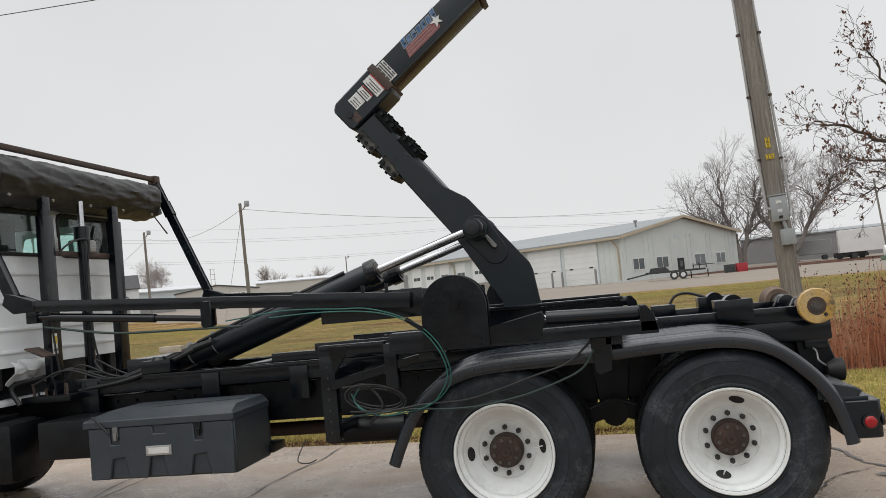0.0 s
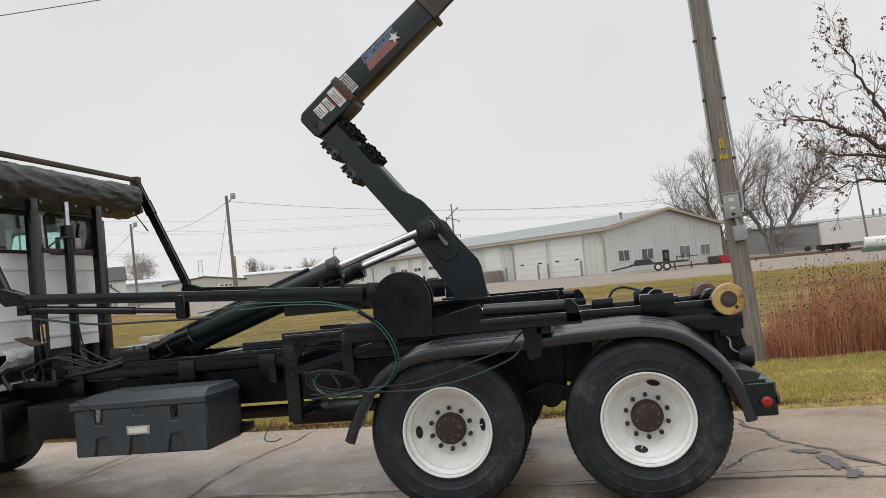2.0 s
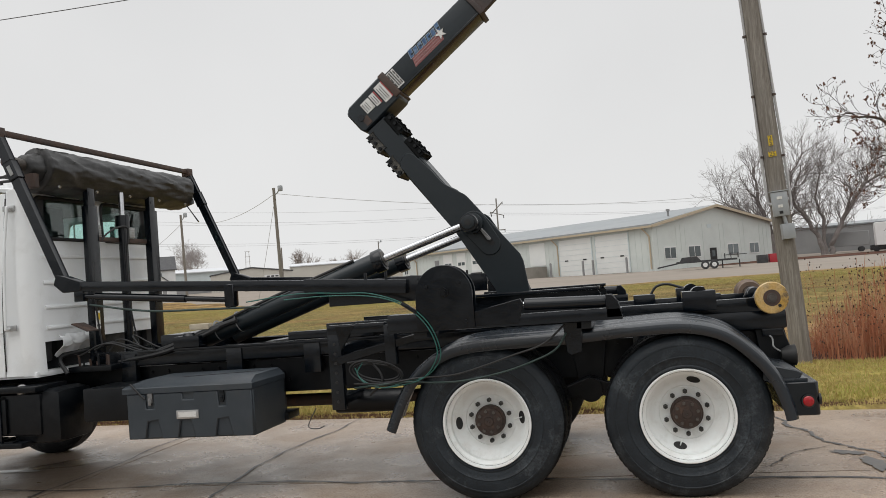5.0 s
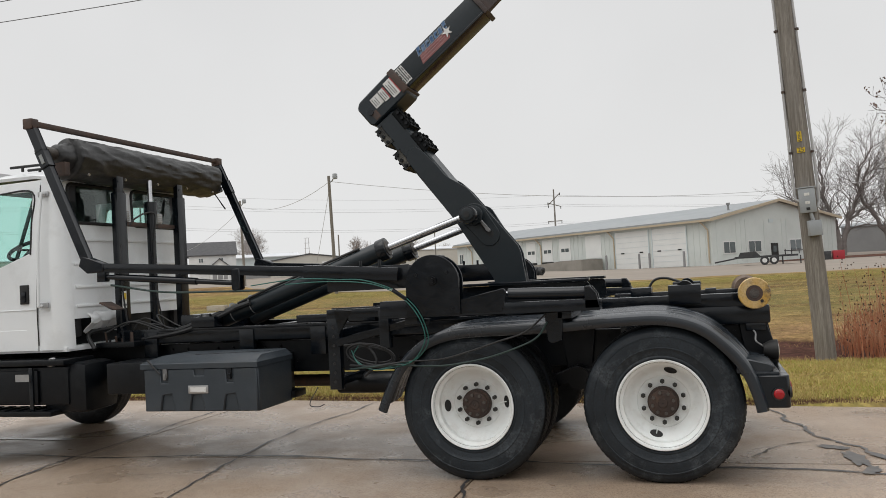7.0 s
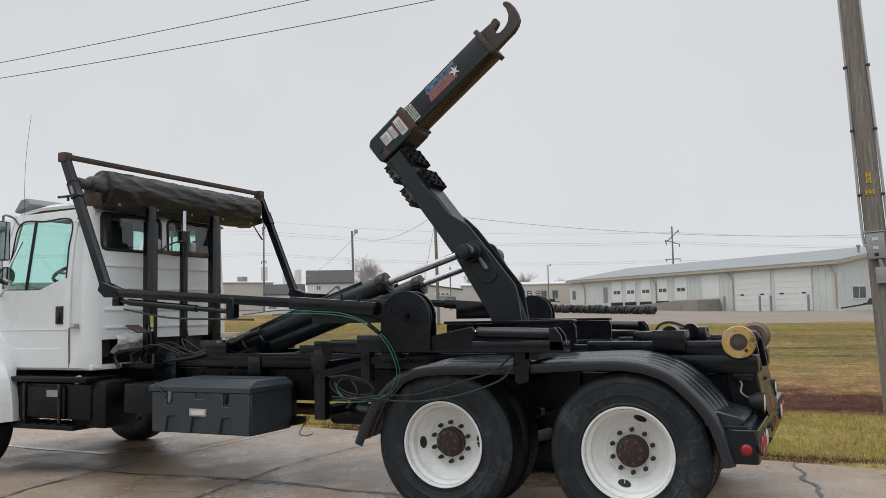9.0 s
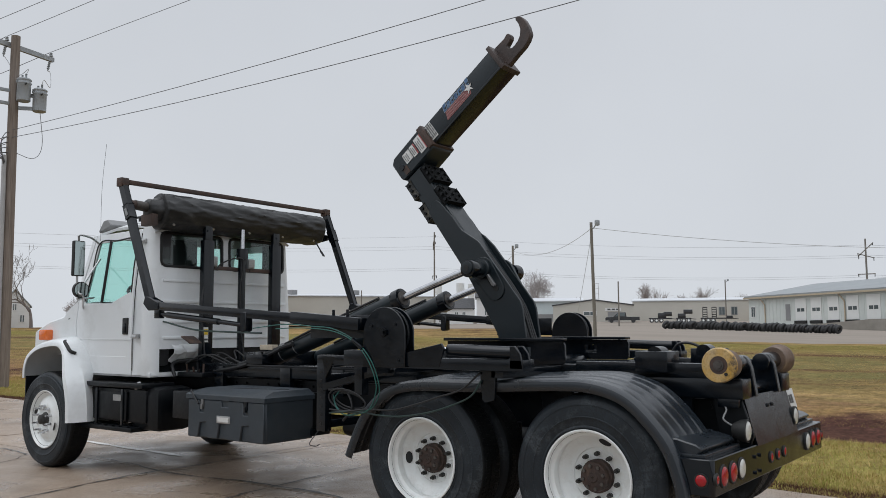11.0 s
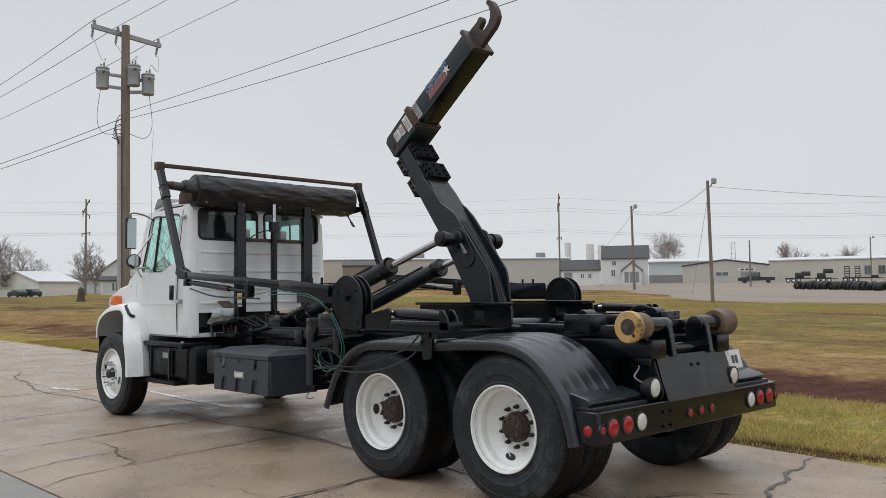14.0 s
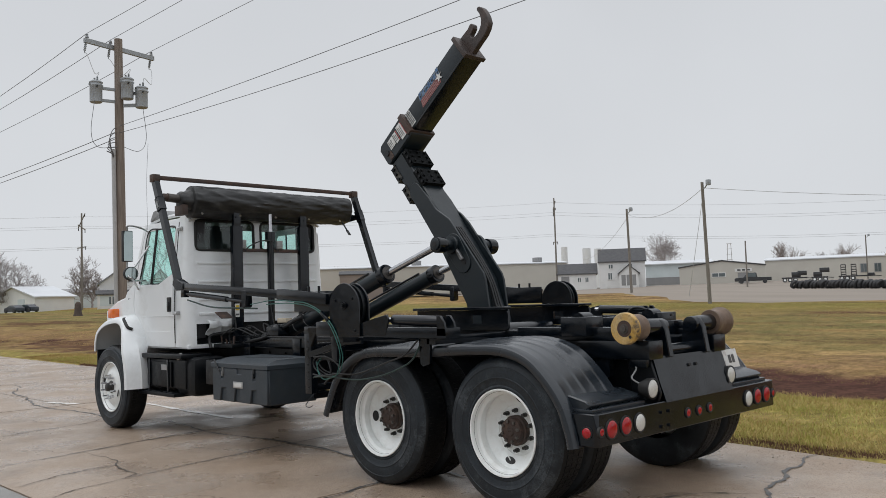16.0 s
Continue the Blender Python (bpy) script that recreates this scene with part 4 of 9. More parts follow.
# stickers: words on them too worn to read, so bars
def sticker(u0, u1, w0, w1, y, mat, parent, name="sticker", label=""):
    return part(name, box(B(), u0, u1, y - 0.002, y + 0.001, w0, w1, 0, mj), mat, parent, label, smooth=0)


for side in (-1,):
    st = sticker(0.0, 0.088, -0.082, 0.085, -0.1215, M_PAPER, arm, "sticker", "worn white warning sticker")
    for k in range(4):
        for j in range(3):
            sticker(0.012 + 0.02 * k, 0.022 + 0.02 * k, -0.068 + 0.05 * j, -0.03 + 0.05 * j + 0.006 * ((k * 7 + j * 3) % 3), -0.1245, M_INK, st, "print_bar")
    for u, w, L, H_, red in ((-0.145, -0.02, 0.10, 0.17, True), (-0.225, -0.015, 0.065, 0.12, True), (-0.33, -0.01, 0.095, 0.105, False)):
        st = sticker(u, u + L, w - H_ / 2, w + H_ / 2, -0.158, M_PAPER, jib, "sticker", "torn white and red warning sticker")
        if red:
            sticker(u + L * 0.8, u + L, w - H_ / 2, w + H_ / 2, -0.1605, M_DRED, st, "print_bar")
        for k in range(3):
            sticker(u + 0.012 + 0.02 * k, u + 0.018 + 0.02 * k, w - H_ * 0.38, w + H_ * (0.36 - 0.1 * (k % 2)), -0.1605, M_INK, st, "print_bar")
    # maker's mark as plain shapes: slanted blue blocks edged in white over a faded red flag, a pale star
    def slant(u0, u1, w0, w1, y, mat, parent, name, sh=0.35):
        bm = plate(B(), [(u0 + sh * w0, w0), (u1 + sh * w0, w0), (u1 + sh * w1, w1), (u0 + sh * w1, w1)], y - 0.001, y + 0.001, 0)
        bmesh.ops.transform(bm, matrix=mj, verts=bm.verts)
        return part(name, bm, mat, parent, smooth=0)
    lg = slant(0.265, 0.60, -0.058, 0.03, -0.1215, M_FADED, arm, "emblem")
    tagged(lg, "worn red, white and blue emblem")
    for k in range(3):
        slant(0.27, 0.56, -0.045 + 0.024 * k, -0.039 + 0.024 * k, -0.1232, M_PINK, lg, "emblem_stripe")
    for k in range(7):
        top = 0.098 if k in (0, 6) else 0.082
        slant(0.25 + 0.052 * k, 0.294 + 0.052 * k, 0.022, top, -0.1232, M_PALEB, lg, "emblem_block")
        slant(0.255 + 0.052 * k, 0.289 + 0.052 * k, 0.028, top - 0.006, -0.1252, M_DBLUE, lg, "emblem_block")
        if k % 2 == 0:
            slant(0.27 + 0.052 * k, 0.29 + 0.052 * k, 0.042, 0.056, -0.1268, M_BOOM, lg, "emblem_gap")
    star = []
    for k in range(10):
        a = radians(36 * k + 20)
        r_ = 0.055 if k % 2 == 0 else 0.021
        star.append((0.59 + r_ * math.cos(a), 0.0 + r_ * math.sin(a)))
    bm = plate(B(), star, -0.128, -0.126, 0)
    bmesh.ops.transform(bm, matrix=mj, verts=bm.verts)
    part("emblem_star", bm, M_PAPER, lg, smooth=0)
part("knee_pin", rod(B(), (-2.45, -0.17, 2.98), (-2.45, 0.17, 2.98), 0.028, 20), M_BLACK, jib)
part("knee_patch", box(B(), -0.40, -0.34, -0.160, -0.156, -0.14, -0.06, 0, mj), M_RUST, jib, "rust patch")

# lift cylinders
for side in (-1, 1):
    y = 0.345 * side
    p0, p1, p2 = Vector((-3.98, y, 1.18)), Vector((-2.30, y, 1.74)), Vector((-1.54, y, 1.975))
    d = (p1 - p0).normalized()
    cyl = part("lift_cylinder", rod(B(), p0 - d * 0.05, p1, 0.082, 28, w=0.006), M_BOOM, truck, "black hydraulic lift cylinder")
    bm = rod(B(), p1 - d * 0.07, p1 + d * 0.015, 0.096, 28, w=0.008)
    part("gland", bm, M_BLACK, cyl)
    part("gland_face", rod(B(), p1 + d * 0.012, p1 + d * 0.022, 0.066, 24), M_PIN, cyl, "greasy bare steel gland face")
    part("piston_rod", rod(B(), p1, p2, 0.033, 20), M_CHROME, cyl, "chromed piston rod")
    part("rod_eye", rod(B(), p2 - Vector((0, 0.05, 0)), p2 + Vector((0, 0.05, 0)), 0.075, 24, w=0.006), M_BLACK, cyl)
    bm = B()
    hose(bm, [tuple(p0 + d * 0.25 + Vector((0, -0.07, 0.07))), tuple(p0 + d * 0.7 + Vector((0, -0.06, 0.085))), tuple(p1 - d * 0.25 + Vector((0, -0.04, 0.09)))], 0.012)
    part("cylinder_pipe", bm, M_RUBBER, cyl)

# tarp system: pivot housings, arms, cross bar, roll
for side in (-1, 1):
    y = 1.40 * side
    yo = 1.475 * side

    def slab_y(a, b):
        return (min(a, b), max(a, b))

    prof = [(-1.74, 1.19), (-1.735, 1.43)] + arc(-1.535, 1.43, 0.20, 172, 8, 16) + [(-1.335, 1.19)]
    bm = plate(B(), prof, *slab_y(yo, yo - 0.014 * side), 0.003)
    house = part("tarp_pivot_housing", bm, M_BLACK, truck, "black round-topped tarp-arm pivot housing")
    part("housing_plate", plate(B(), prof, *slab_y(yo - 0.10 * side, yo - 0.115 * side), 0.003), M_BLACK, house)
    bm = rod(B(), (-1.535, yo - 0.02 * side, 1.43), (-1.535, yo - 0.1 * side, 1.43), 0.17, 40)
    for k in range(30):
        a = 2 * math.pi * k / 30
        c, s = math.cos(a), math.sin(a)
        bar(bm, (-1.535 + 0.165 * c, yo - 0.06 * side, 1.43 + 0.165 * s), (-1.535 + 0.188 * c, yo - 0.06 * side, 1.43 + 0.188 * s), 0.06, 0.018, 0, up=(0, 1, 0.01))
    part("sprocket", bm, M_FRAME, house)
    bm = rod(B(), (-1.53, yo, 1.445), (-1.53, yo + 0.016 * side, 1.445), 0.032, 6)
    rod(bm, (-1.53, yo, 1.445), (-1.53, yo + 0.03 * side, 1.445), 0.016, 12)
    part("pivot_bolt", bm, M_FRAME, house)
    for dx, dz in ((-0.16, -0.16), (0.14, -0.18), (-0.12, 0.07), (0.11, 0.08)):
        part("plate_bolt", rod(B(), (-1.535 + dx, yo, 1.42 + dz), (-1.535 + dx, yo + 0.008 * side, 1.42 + dz), 0.012, 6), M_FRAME, house)
    # carrier beam under it, with the actuator cylinder behind
    bm = B()
    box(bm, -1.96, -0.36, *slab_y(y + 0.05 * side, y - 0.10 * side), 1.185, 1.26, 0.005)
    box(bm, -1.95, -1.72, *slab_y(y + 0.06 * side, y - 0.06 * side), 1.2, 1.31, 0.006)
    plate(bm, [(-1.34, 1.2), (-1.04, 1.2), (-1.0, 1.33), (-1.02, 1.365), (-1.34, 1.30)], *slab_y(y + 0.055 * side, y + 0.035 * side), 0.003)
    plate(bm, [(-0.46, 1.2), (-0.36, 1.2), (-0.38, 1.3), (-0.42, 1.35), (-0.46, 1.35)], *slab_y(y + 0.05 * side, y + 0.03 * side), 0.003)
    plate(bm, [(-0.46, 1.2), (-0.36, 1.2), (-0.38, 1.3), (-0.42, 1.35), (-0.46, 1.35)], *slab_y(y - 0.05 * side, y - 0.07 * side), 0.003)
    beam = part("carrier_beam", bm, M_BLACK, truck, "black tarp-arm carrier beam")
    for x in (-1.75, -0.62):
        part("beam_strut", box(B(), x - 0.05, x + 0.05, *slab_y(0.5 * side, 1.36 * side), 1.13, 1.19, 0.005), M_BLACK, beam)
    act = part("actuator", rod(B(), (-1.0, y - 0.01 * side, 1.32), (-0.46, y - 0.01 * side, 1.305), 0.042, 24, w=0.005), M_BLACK, truck, "glossy black actuator cylinder")
    part("actuator_rod", rod(B(), (-1.06, y - 0.01 * side, 1.32), (-0.99, y - 0.01 * side, 1.32), 0.02, 12), M_CHROME, act)
    # lower arm: inner and outer tube
    ya = 1.42 * side
    bm = bar(B(), (-4.45, ya, 1.70), (-2.42, ya, 1.555), 0.065, 0.075, 0.008)
    low = part("tarp_arm", bm, M_BLACK, truck, "long black tarp arm of square tube")
    bm = bar(B(), (-2.55, ya, 1.565), (-1.80, ya, 1.505), 0.085, 0.095, 0.006)
    part("arm_sleeve", bm, M_BLACK, low)
    bm = box(B(), -2.4, -1.74, *slab_y(ya - 0.045 * side, ya - 0.06 * side), 1.40, 1.575, 0.004)
    part("sleeve_plate", bm, M_BLACK, low)
    for x in (-2.1, -1.95):
        part("set_bolt", rod(B(), (x, ya, 1.55), (x, ya, 1.62), 0.012, 8), M_BLACK, low)
    part("arm_stop", plate(B(), [(-3.17, 1.62), (-3.095, 1.62), (-3.095, 1.46), (-3.14, 1.445), (-3.17, 1.46)], ya - 0.04, ya + 0.04), M_BLACK, low)
    bm = rod(B(), (-4.36, ya, 1.62), (-3.12, ya, 1.505), 0.02, 14)
    rod(bm, (-4.25, ya, 1.61), (-3.5, ya, 1.54), 0.028, 16)
    part("gas_strut", bm, M_BLACK, low, "black strut under the arm")
    part("strut_bracket", box(B(), -4.42, -4.34, ya - 0.03, ya + 0.03, 1.58, 1.69), M_BLACK, low)
    # upper arm to the cross bar
    top = Vector((-5.04, 1.43 * side, 2.945))
    knee = Vector((-4.50, ya, 1.70))
    up = part("tarp_upright", bar(B(), knee, top, 0.06, 0.06, 0.008, up=(1, 0, 0)), M_BLACK, truck, "black upright arm carrying the tarp bar")
    d = (top - knee).normalized()
    part("upright_sleeve", bar(B(), knee + d * 0.95, knee + d * 1.1, 0.075, 0.075, 0.006, up=(1, 0, 0)), M_BLACK, up)
    part("elbow", plate(B(), [(-4.59, 1.72), (-4.56, 1.80), (-4.48, 1.78), (-4.35, 1.73), (-4.35, 1.66), (-4.51, 1.655)], ya - 0.04, ya + 0.04), M_BLACK, up)
    part("corner_clamp", box(B(), -5.085, -4.995, top.y - 0.045, top.y + 0.045, 2.905, 2.995, 0.01), M_RUST, up, "rusty corner clamp")
    if side < 0:
        bm = B()
        bar(bm, knee + d * 0.98 + Vector((0, -0.04, 0)), knee + d * 1.06 + Vector((0, -0.04, 0)), 0.006, 0.03, 0.001, up=(1, 0, 0))
        part("arm_decal", bm, M_TUBE, up, "small pale label")
part("tarp_bar", bar(B(), (-5.04, -1.43, 2.96), (-5.04, 1.43, 2.96), 0.048, 0.048, 0.012), M_RUST, truck, "rust-brown tarp cross bar")

PLACE[0] = Matrix.Translation((0.17, -0.07, -0.055))
# the rolled tarp: a wound spiral with folds
bm = B()
NS, NY = 72, 150
rings = []
for j in range(NY + 1):
    y = -0.93 + 2.30 * j / NY
    ring = []
    for k in range(NS):
        a = 2 * math.pi * k / NS
        n1 = noise.noise(Vector((math.cos(a) * 1.6, y * 1.1, math.sin(a) * 1.6)))
        n2 = noise.noise(Vector((math.cos(a + y * 1.1) * 3.2, y * 2.6, math.sin(a + y * 1.1) * 3.2 + 4)))
        # sharp creases that run aslant round the roll
        cr = 1 - abs(noise.noise(Vector((a * 2.0 + y * 1.0, y * 1.7 - a * 0.5, 7.0)))) * 2.2
        cr2 = 1 - abs(noise.noise(Vector((a * 3.6 - y * 2.2, y * 3.4 + a * 0.9, 2.0)))) * 2.2
        r = 0.167 + 0.011 * n1 + 0.007 * n2 + 0.011 * max(0, cr) ** 3 + 0.006 * max(0, cr2) ** 2
        r += 0.028 * max(0, math.cos(a + 1.9)) ** 6 + 0.010 * max(0, math.cos(a - 0.7)) ** 10
        if j in (0, NY):
            r *= 0.93
        ring.append(bm.verts.new((-5.24 + 1.06 * r * math.cos(a), y, 2.775 + r * math.sin(a))))
    rings.append(ring)
for a, b in zip(rings, rings[1:]):
    for k in range(NS):
        bm.faces.new((a[k], a[(k + 1) % NS], b[(k + 1) % NS], b[k]))
for ring in (rings[0], rings[-1]):
    bm.faces.new(ring)
roll = part("tarp_roll", bm, M_TARP, truck, "rolled wrinkled black vinyl tarp", smooth=60)
bm = B()
core = []
for j, (h, r) in enumerate(((-0.02, 0.13), (0.03, 0.118), (0.06, 0.10), (0.10, 0.098), (0.125, 0.085), (0.135, 0.05))):
    ring = []
    for k in range(28):
        a = 2 * math.pi * k / 28
        q = r * (1 + 0.22 * noise.noise(Vector((math.cos(a) * 2.1, h * 14, math.sin(a) * 2.1 + 3))))
        ring.append(bm.verts.new((-5.24 + q * math.cos(a), -0.93 - h, 2.78 + q * math.sin(a))))
    core.append(ring)
for a, b in zip(core, core[1:]):
    for k in range(28):
        bm.faces.new((a[k], a[(k + 1) % 28], b[(k + 1) % 28], b[k]))
bm.faces.new(core[-1])
part("tarp_roll_end", bm, M_TARP, roll, "crumpled end of the tarp roll", smooth=60)
bm = rod(B(), (-5.24, -1.04, 2.79), (-5.24, -1.2, 2.80), 0.05, 20)
part("roll_shaft", bm, M_PIN, roll, "greasy bare metal roll shaft")
part("roll_motor", rod(B(), (-5.24, -1.2, 2.8), (-5.24, -1.25, 2.8), 0.045, 16), M_RUST, roll)
part("roll_bracket", box(B(), -5.34, -5.14, -1.06, -0.99, 2.60, 2.72, 0.01), M_RUST, roll, "rusty bearing bracket")
bm = plate(B(), [(1.40, 2.72), (1.52, 2.72), (1.54, 2.66), (1.40, 2.62)], -5.32, -5.16, 0.01, "x")
part("roll_bracket", bm, M_BLACK, roll)
bm = bar(B(), (-5.057, 1.18, 2.60), (-4.975, 1.217, 2.455), 0.03, 0.012)
bar(bm, (-4.992, 1.209, 2.485), (-4.955, 1.226, 2.42), 0.06, 0.014)
part("latch_handle", bm, M_BLACK, roll)
for k in range(5):
    y = -0.86 + 0.5 * k
    part("grommet", rod(B(), (-5.06, y, 2.615), (-5.045, y, 2.61), 0.012, 10), M_ALU, roll)

PLACE[0] = Matrix.Translation((0.12, -0.02, -0.02))
# gantry posts behind the cab
gantry = part("gantry_post", box(B(), -5.12, -5.05, -0.485, -0.35, 1.0, 2.46, 0.008), M_BLACK, truck, "black square gantry post")
part("inner_tube", box(B(), -5.11, -5.06, -0.465, -0.37, 2.4, 2.62, 0.006), M_BLACK, gantry)
post = part("gantry_post", box(B(), -5.12, -5.05, 0.48, 0.615, 1.0, 2.48, 0.008), M_BLACK, truck, "black square gantry post")
part("inner_tube", box(B(), -5.11, -5.06, 0.50, 0.595, 2.4, 2.62, 0.006), M_BLACK, post)
bm = rod(B(), (-5.08, 0.055, 1.05), (-5.08, 0.055, 2.36), 0.042, 20)
ram = part("telescopic_ram", bm, M_BLACK, truck, "black telescopic ram with a chrome rod")
part("ram_collar", rod(B(), (-5.08, 0.055, 2.28), (-5.08, 0.055, 2.40), 0.065, 20), M_BLACK, ram)
part("ram_rod", rod(B(), (-5.08, 0.055, 2.36), (-5.08, 0.055, 2.62), 0.026, 14), M_CHROME, ram)
part("gantry_rail", box(B(), -5.16, -5.1, -0.36, 0.5, 2.15, 2.19), M_RUST, truck, "rust-brown cross rail")
for y in (-0.335, 0.185):
    lamp = part("work_lamp", box(B(), -5.13, -5.075, y - 0.05, y + 0.05, 2.185, 2.295, 0.012), M_GALV, truck, "small square grey work lamp on the gantry rail")
    part("lamp_lens", box(B(), -5.076, -5.066, y - 0.043, y + 0.043, 2.192, 2.288, 0.003), M_LED, lamp, "grey ribbed lamp lens")
    for k in range(4):
        part("lens_rib", box(B(), -5.068, -5.062, y - 0.041, y + 0.041, 2.205 + 0.022 * k, 2.209 + 0.022 * k, 0), M_GALV, lamp)
    part("lamp_bracket", rod(B(), (-5.11, y, 2.15), (-5.11, y, 2.19), 0.012, 10), M_BLACK, lamp)
bm = B()
hose(bm, [(-5.04, -0.33, 2.15), (-5.02, -0.28, 2.21), (-5.0, -0.15, 2.27), (-4.99, -0.02, 2.28), (-4.99, 0.0, 2.2), (-5.0, -0.03, 1.95), (-5.0, -0.01, 1.5), (-4.95, 0.03, 1.1)], 0.008)
hose(bm, [(-5.0, -0.52, 1.95), (-4.98, -0.56, 1.75), (-5.0, -0.52, 1.5), (-4.98, -0.5, 1.2)], 0.008)
part("gantry_hose", bm, M_RUBBER, truck)
bm = box(B(), -5.048, -5.044, -0.475, -0.415, 1.36, 1.52, 0)
lab = part("post_label", bm, M_PAPER, truck, "white and yellow warning label", smooth=0)
part("print_bar", box(B(), -5.043, -5.041, -0.468, -0.422, 1.44, 1.50, 0), M_DYEL, lab, smooth=0)
part("print_bar", box(B(), -5.043, -5.041, -0.468, -0.422, 1.38, 1.40, 0), M_INK, lab, smooth=0)
part("bent_flap", plate(B(), [(-5.14, 1.42), (-4.98, 1.345), (-4.97, 1.355), (-5.12, 1.43)], -0.70, -0.54), M_HUB, truck, "rusty bent steel flap")
bm = B()
grid = []
for i in range(17):
    row = []
    for j in range(13):
        y, z = -0.74 + 0.46 * i / 16, 1.17 + 0.17 * j / 12
        n_ = noise.noise(Vector((y * 7, z * 8, 1.7))) + 0.5 * noise.noise(Vector((y * 17, z * 15, 5.2)))
        row.append(bm.verts.new((-5.20 + 0.075 * n_ - 0.12 * abs(j / 12 - 0.5), y + 0.03 * n_, z + 0.03 * noise.noise(Vector((y * 9, 3.0, z))) - 0.07 * noise.noise(Vector((y * 11, 9.0, 0))) * (1 - j / 12))))
    grid.append(row)
for i in range(16):
    for j in range(12):
        bm.faces.new((grid[i][j], grid[i + 1][j], grid[i + 1][j + 1], grid[i][j + 1]))
bm.normal_update()
bmesh.ops.solidify(bm, geom=bm.faces[:], thickness=0.004)
part("crumpled_sheet", bm, M_WHITE, truck, "crumpled torn white plastic sheet", smooth=30)

PLACE[0] = Matrix.Translation((0.1, 0, 0))
# levers, valves and fittings between cab and subframe
rnd2 = random.Random(9)
bank = part("valve_bank", box(B(), -5.18, -4.76, -0.7, -0.5, 0.985, 1.03), M_FRAME, truck, "bank of hydraulic valves and fittings")
for k in range(7):
    bm = B()
    x, y = -5.12 + 0.05 * k, -0.62 + rnd2.uniform(-0.03, 0.05)
    rod(bm, (x, y, 1.0), (x + rnd2.uniform(-0.02, 0.02), y + rnd2.uniform(-0.02, 0.02), 1.05 + rnd2.uniform(0, 0.09)), 0.010, 10)
    part("fitting", bm, (M_RUST, M_FRAME, M_HUB)[k % 3], bank)
for k in range(0, 9, 2):
    bm = B()
    y0 = -0.65 + 0.05 * k
    z0_ = 1.12 + 0.02 * (k % 3)
    hose(bm, [(-5.1 + 0.04 * k, y0, z0_), (-4.85, y0 + 0.05, z0_ + 0.09 - 0.02 * (k % 4)), (-4.55, -0.45 + 0.04 * k, 1.10 + 0.03 * (k % 2)), (-4.15, -0.3 + 0.03 * k, 1.18 + 0.02 * (k % 3))], 0.008)
    part("hydraulic_hose", bm, M_RUBBER, truck, "black hydraulic hose")
bm = B()
hose(bm, [(-5.15, -0.75, 0.98), (-5.25, -0.7, 1.12), (-5.15, -0.5, 1.16), (-5.0, -0.3, 1.2)], 0.019, 12)
part("suction_hose", bm, M_RUBBER, truck, "thick black suction hose")
bm = B()
hose(bm, [(-4.6, -0.5, 1.06), (-4.25, -0.5, 1.16), (-3.95, -0.47, 1.26), (-3.7, -0.45, 1.33)], 0.024)
part("hydraulic_hose", bm, M_RUBBER, truck, "black hydraulic hose")
bm = B()
hose(bm, [(-4.8, -0.52, 1.04), (-4.35, -0.55, 1.10), (-4.05, -0.5, 1.2), (-3.85, -0.47, 1.28)], 0.02)
part("hydraulic_hose", bm, M_RUBBER, truck, "black hydraulic hose")
PLACE[0] = None
part("hose_clamp", box(B(), -4.02, -3.84, -0.50, -0.42, 1.27, 1.32, 0.006, pose(0, 0, 0)), M_BRACKET, truck, "cream valve fitting strapped to the cylinder")
for x in (-3.82, -3.62):
    bm = B()
    d = Vector((1.75, 0, 0.575)).normalized()
    c = Vector((x, -0.345, 1.17 + (x + 4.05) * 0.3286))
    q = d.to_track_quat("Z", "Y").to_matrix().to_4x4()
    for k in range(24):
        a = 2 * math.pi * k / 24
        b_ = 2 * math.pi * (k + 1) / 24
        bar(bm, c + (q @ Vector((0.086 * math.cos(a), 0.086 * math.sin(a), 0))), c + (q @ Vector((0.086 * math.cos(b_), 0.086 * math.sin(b_), 0))), 0.016, 0.006, 0, up=tuple(d))
    part("strap", bm, M_TUBE, truck, "pale strap round the cylinder")

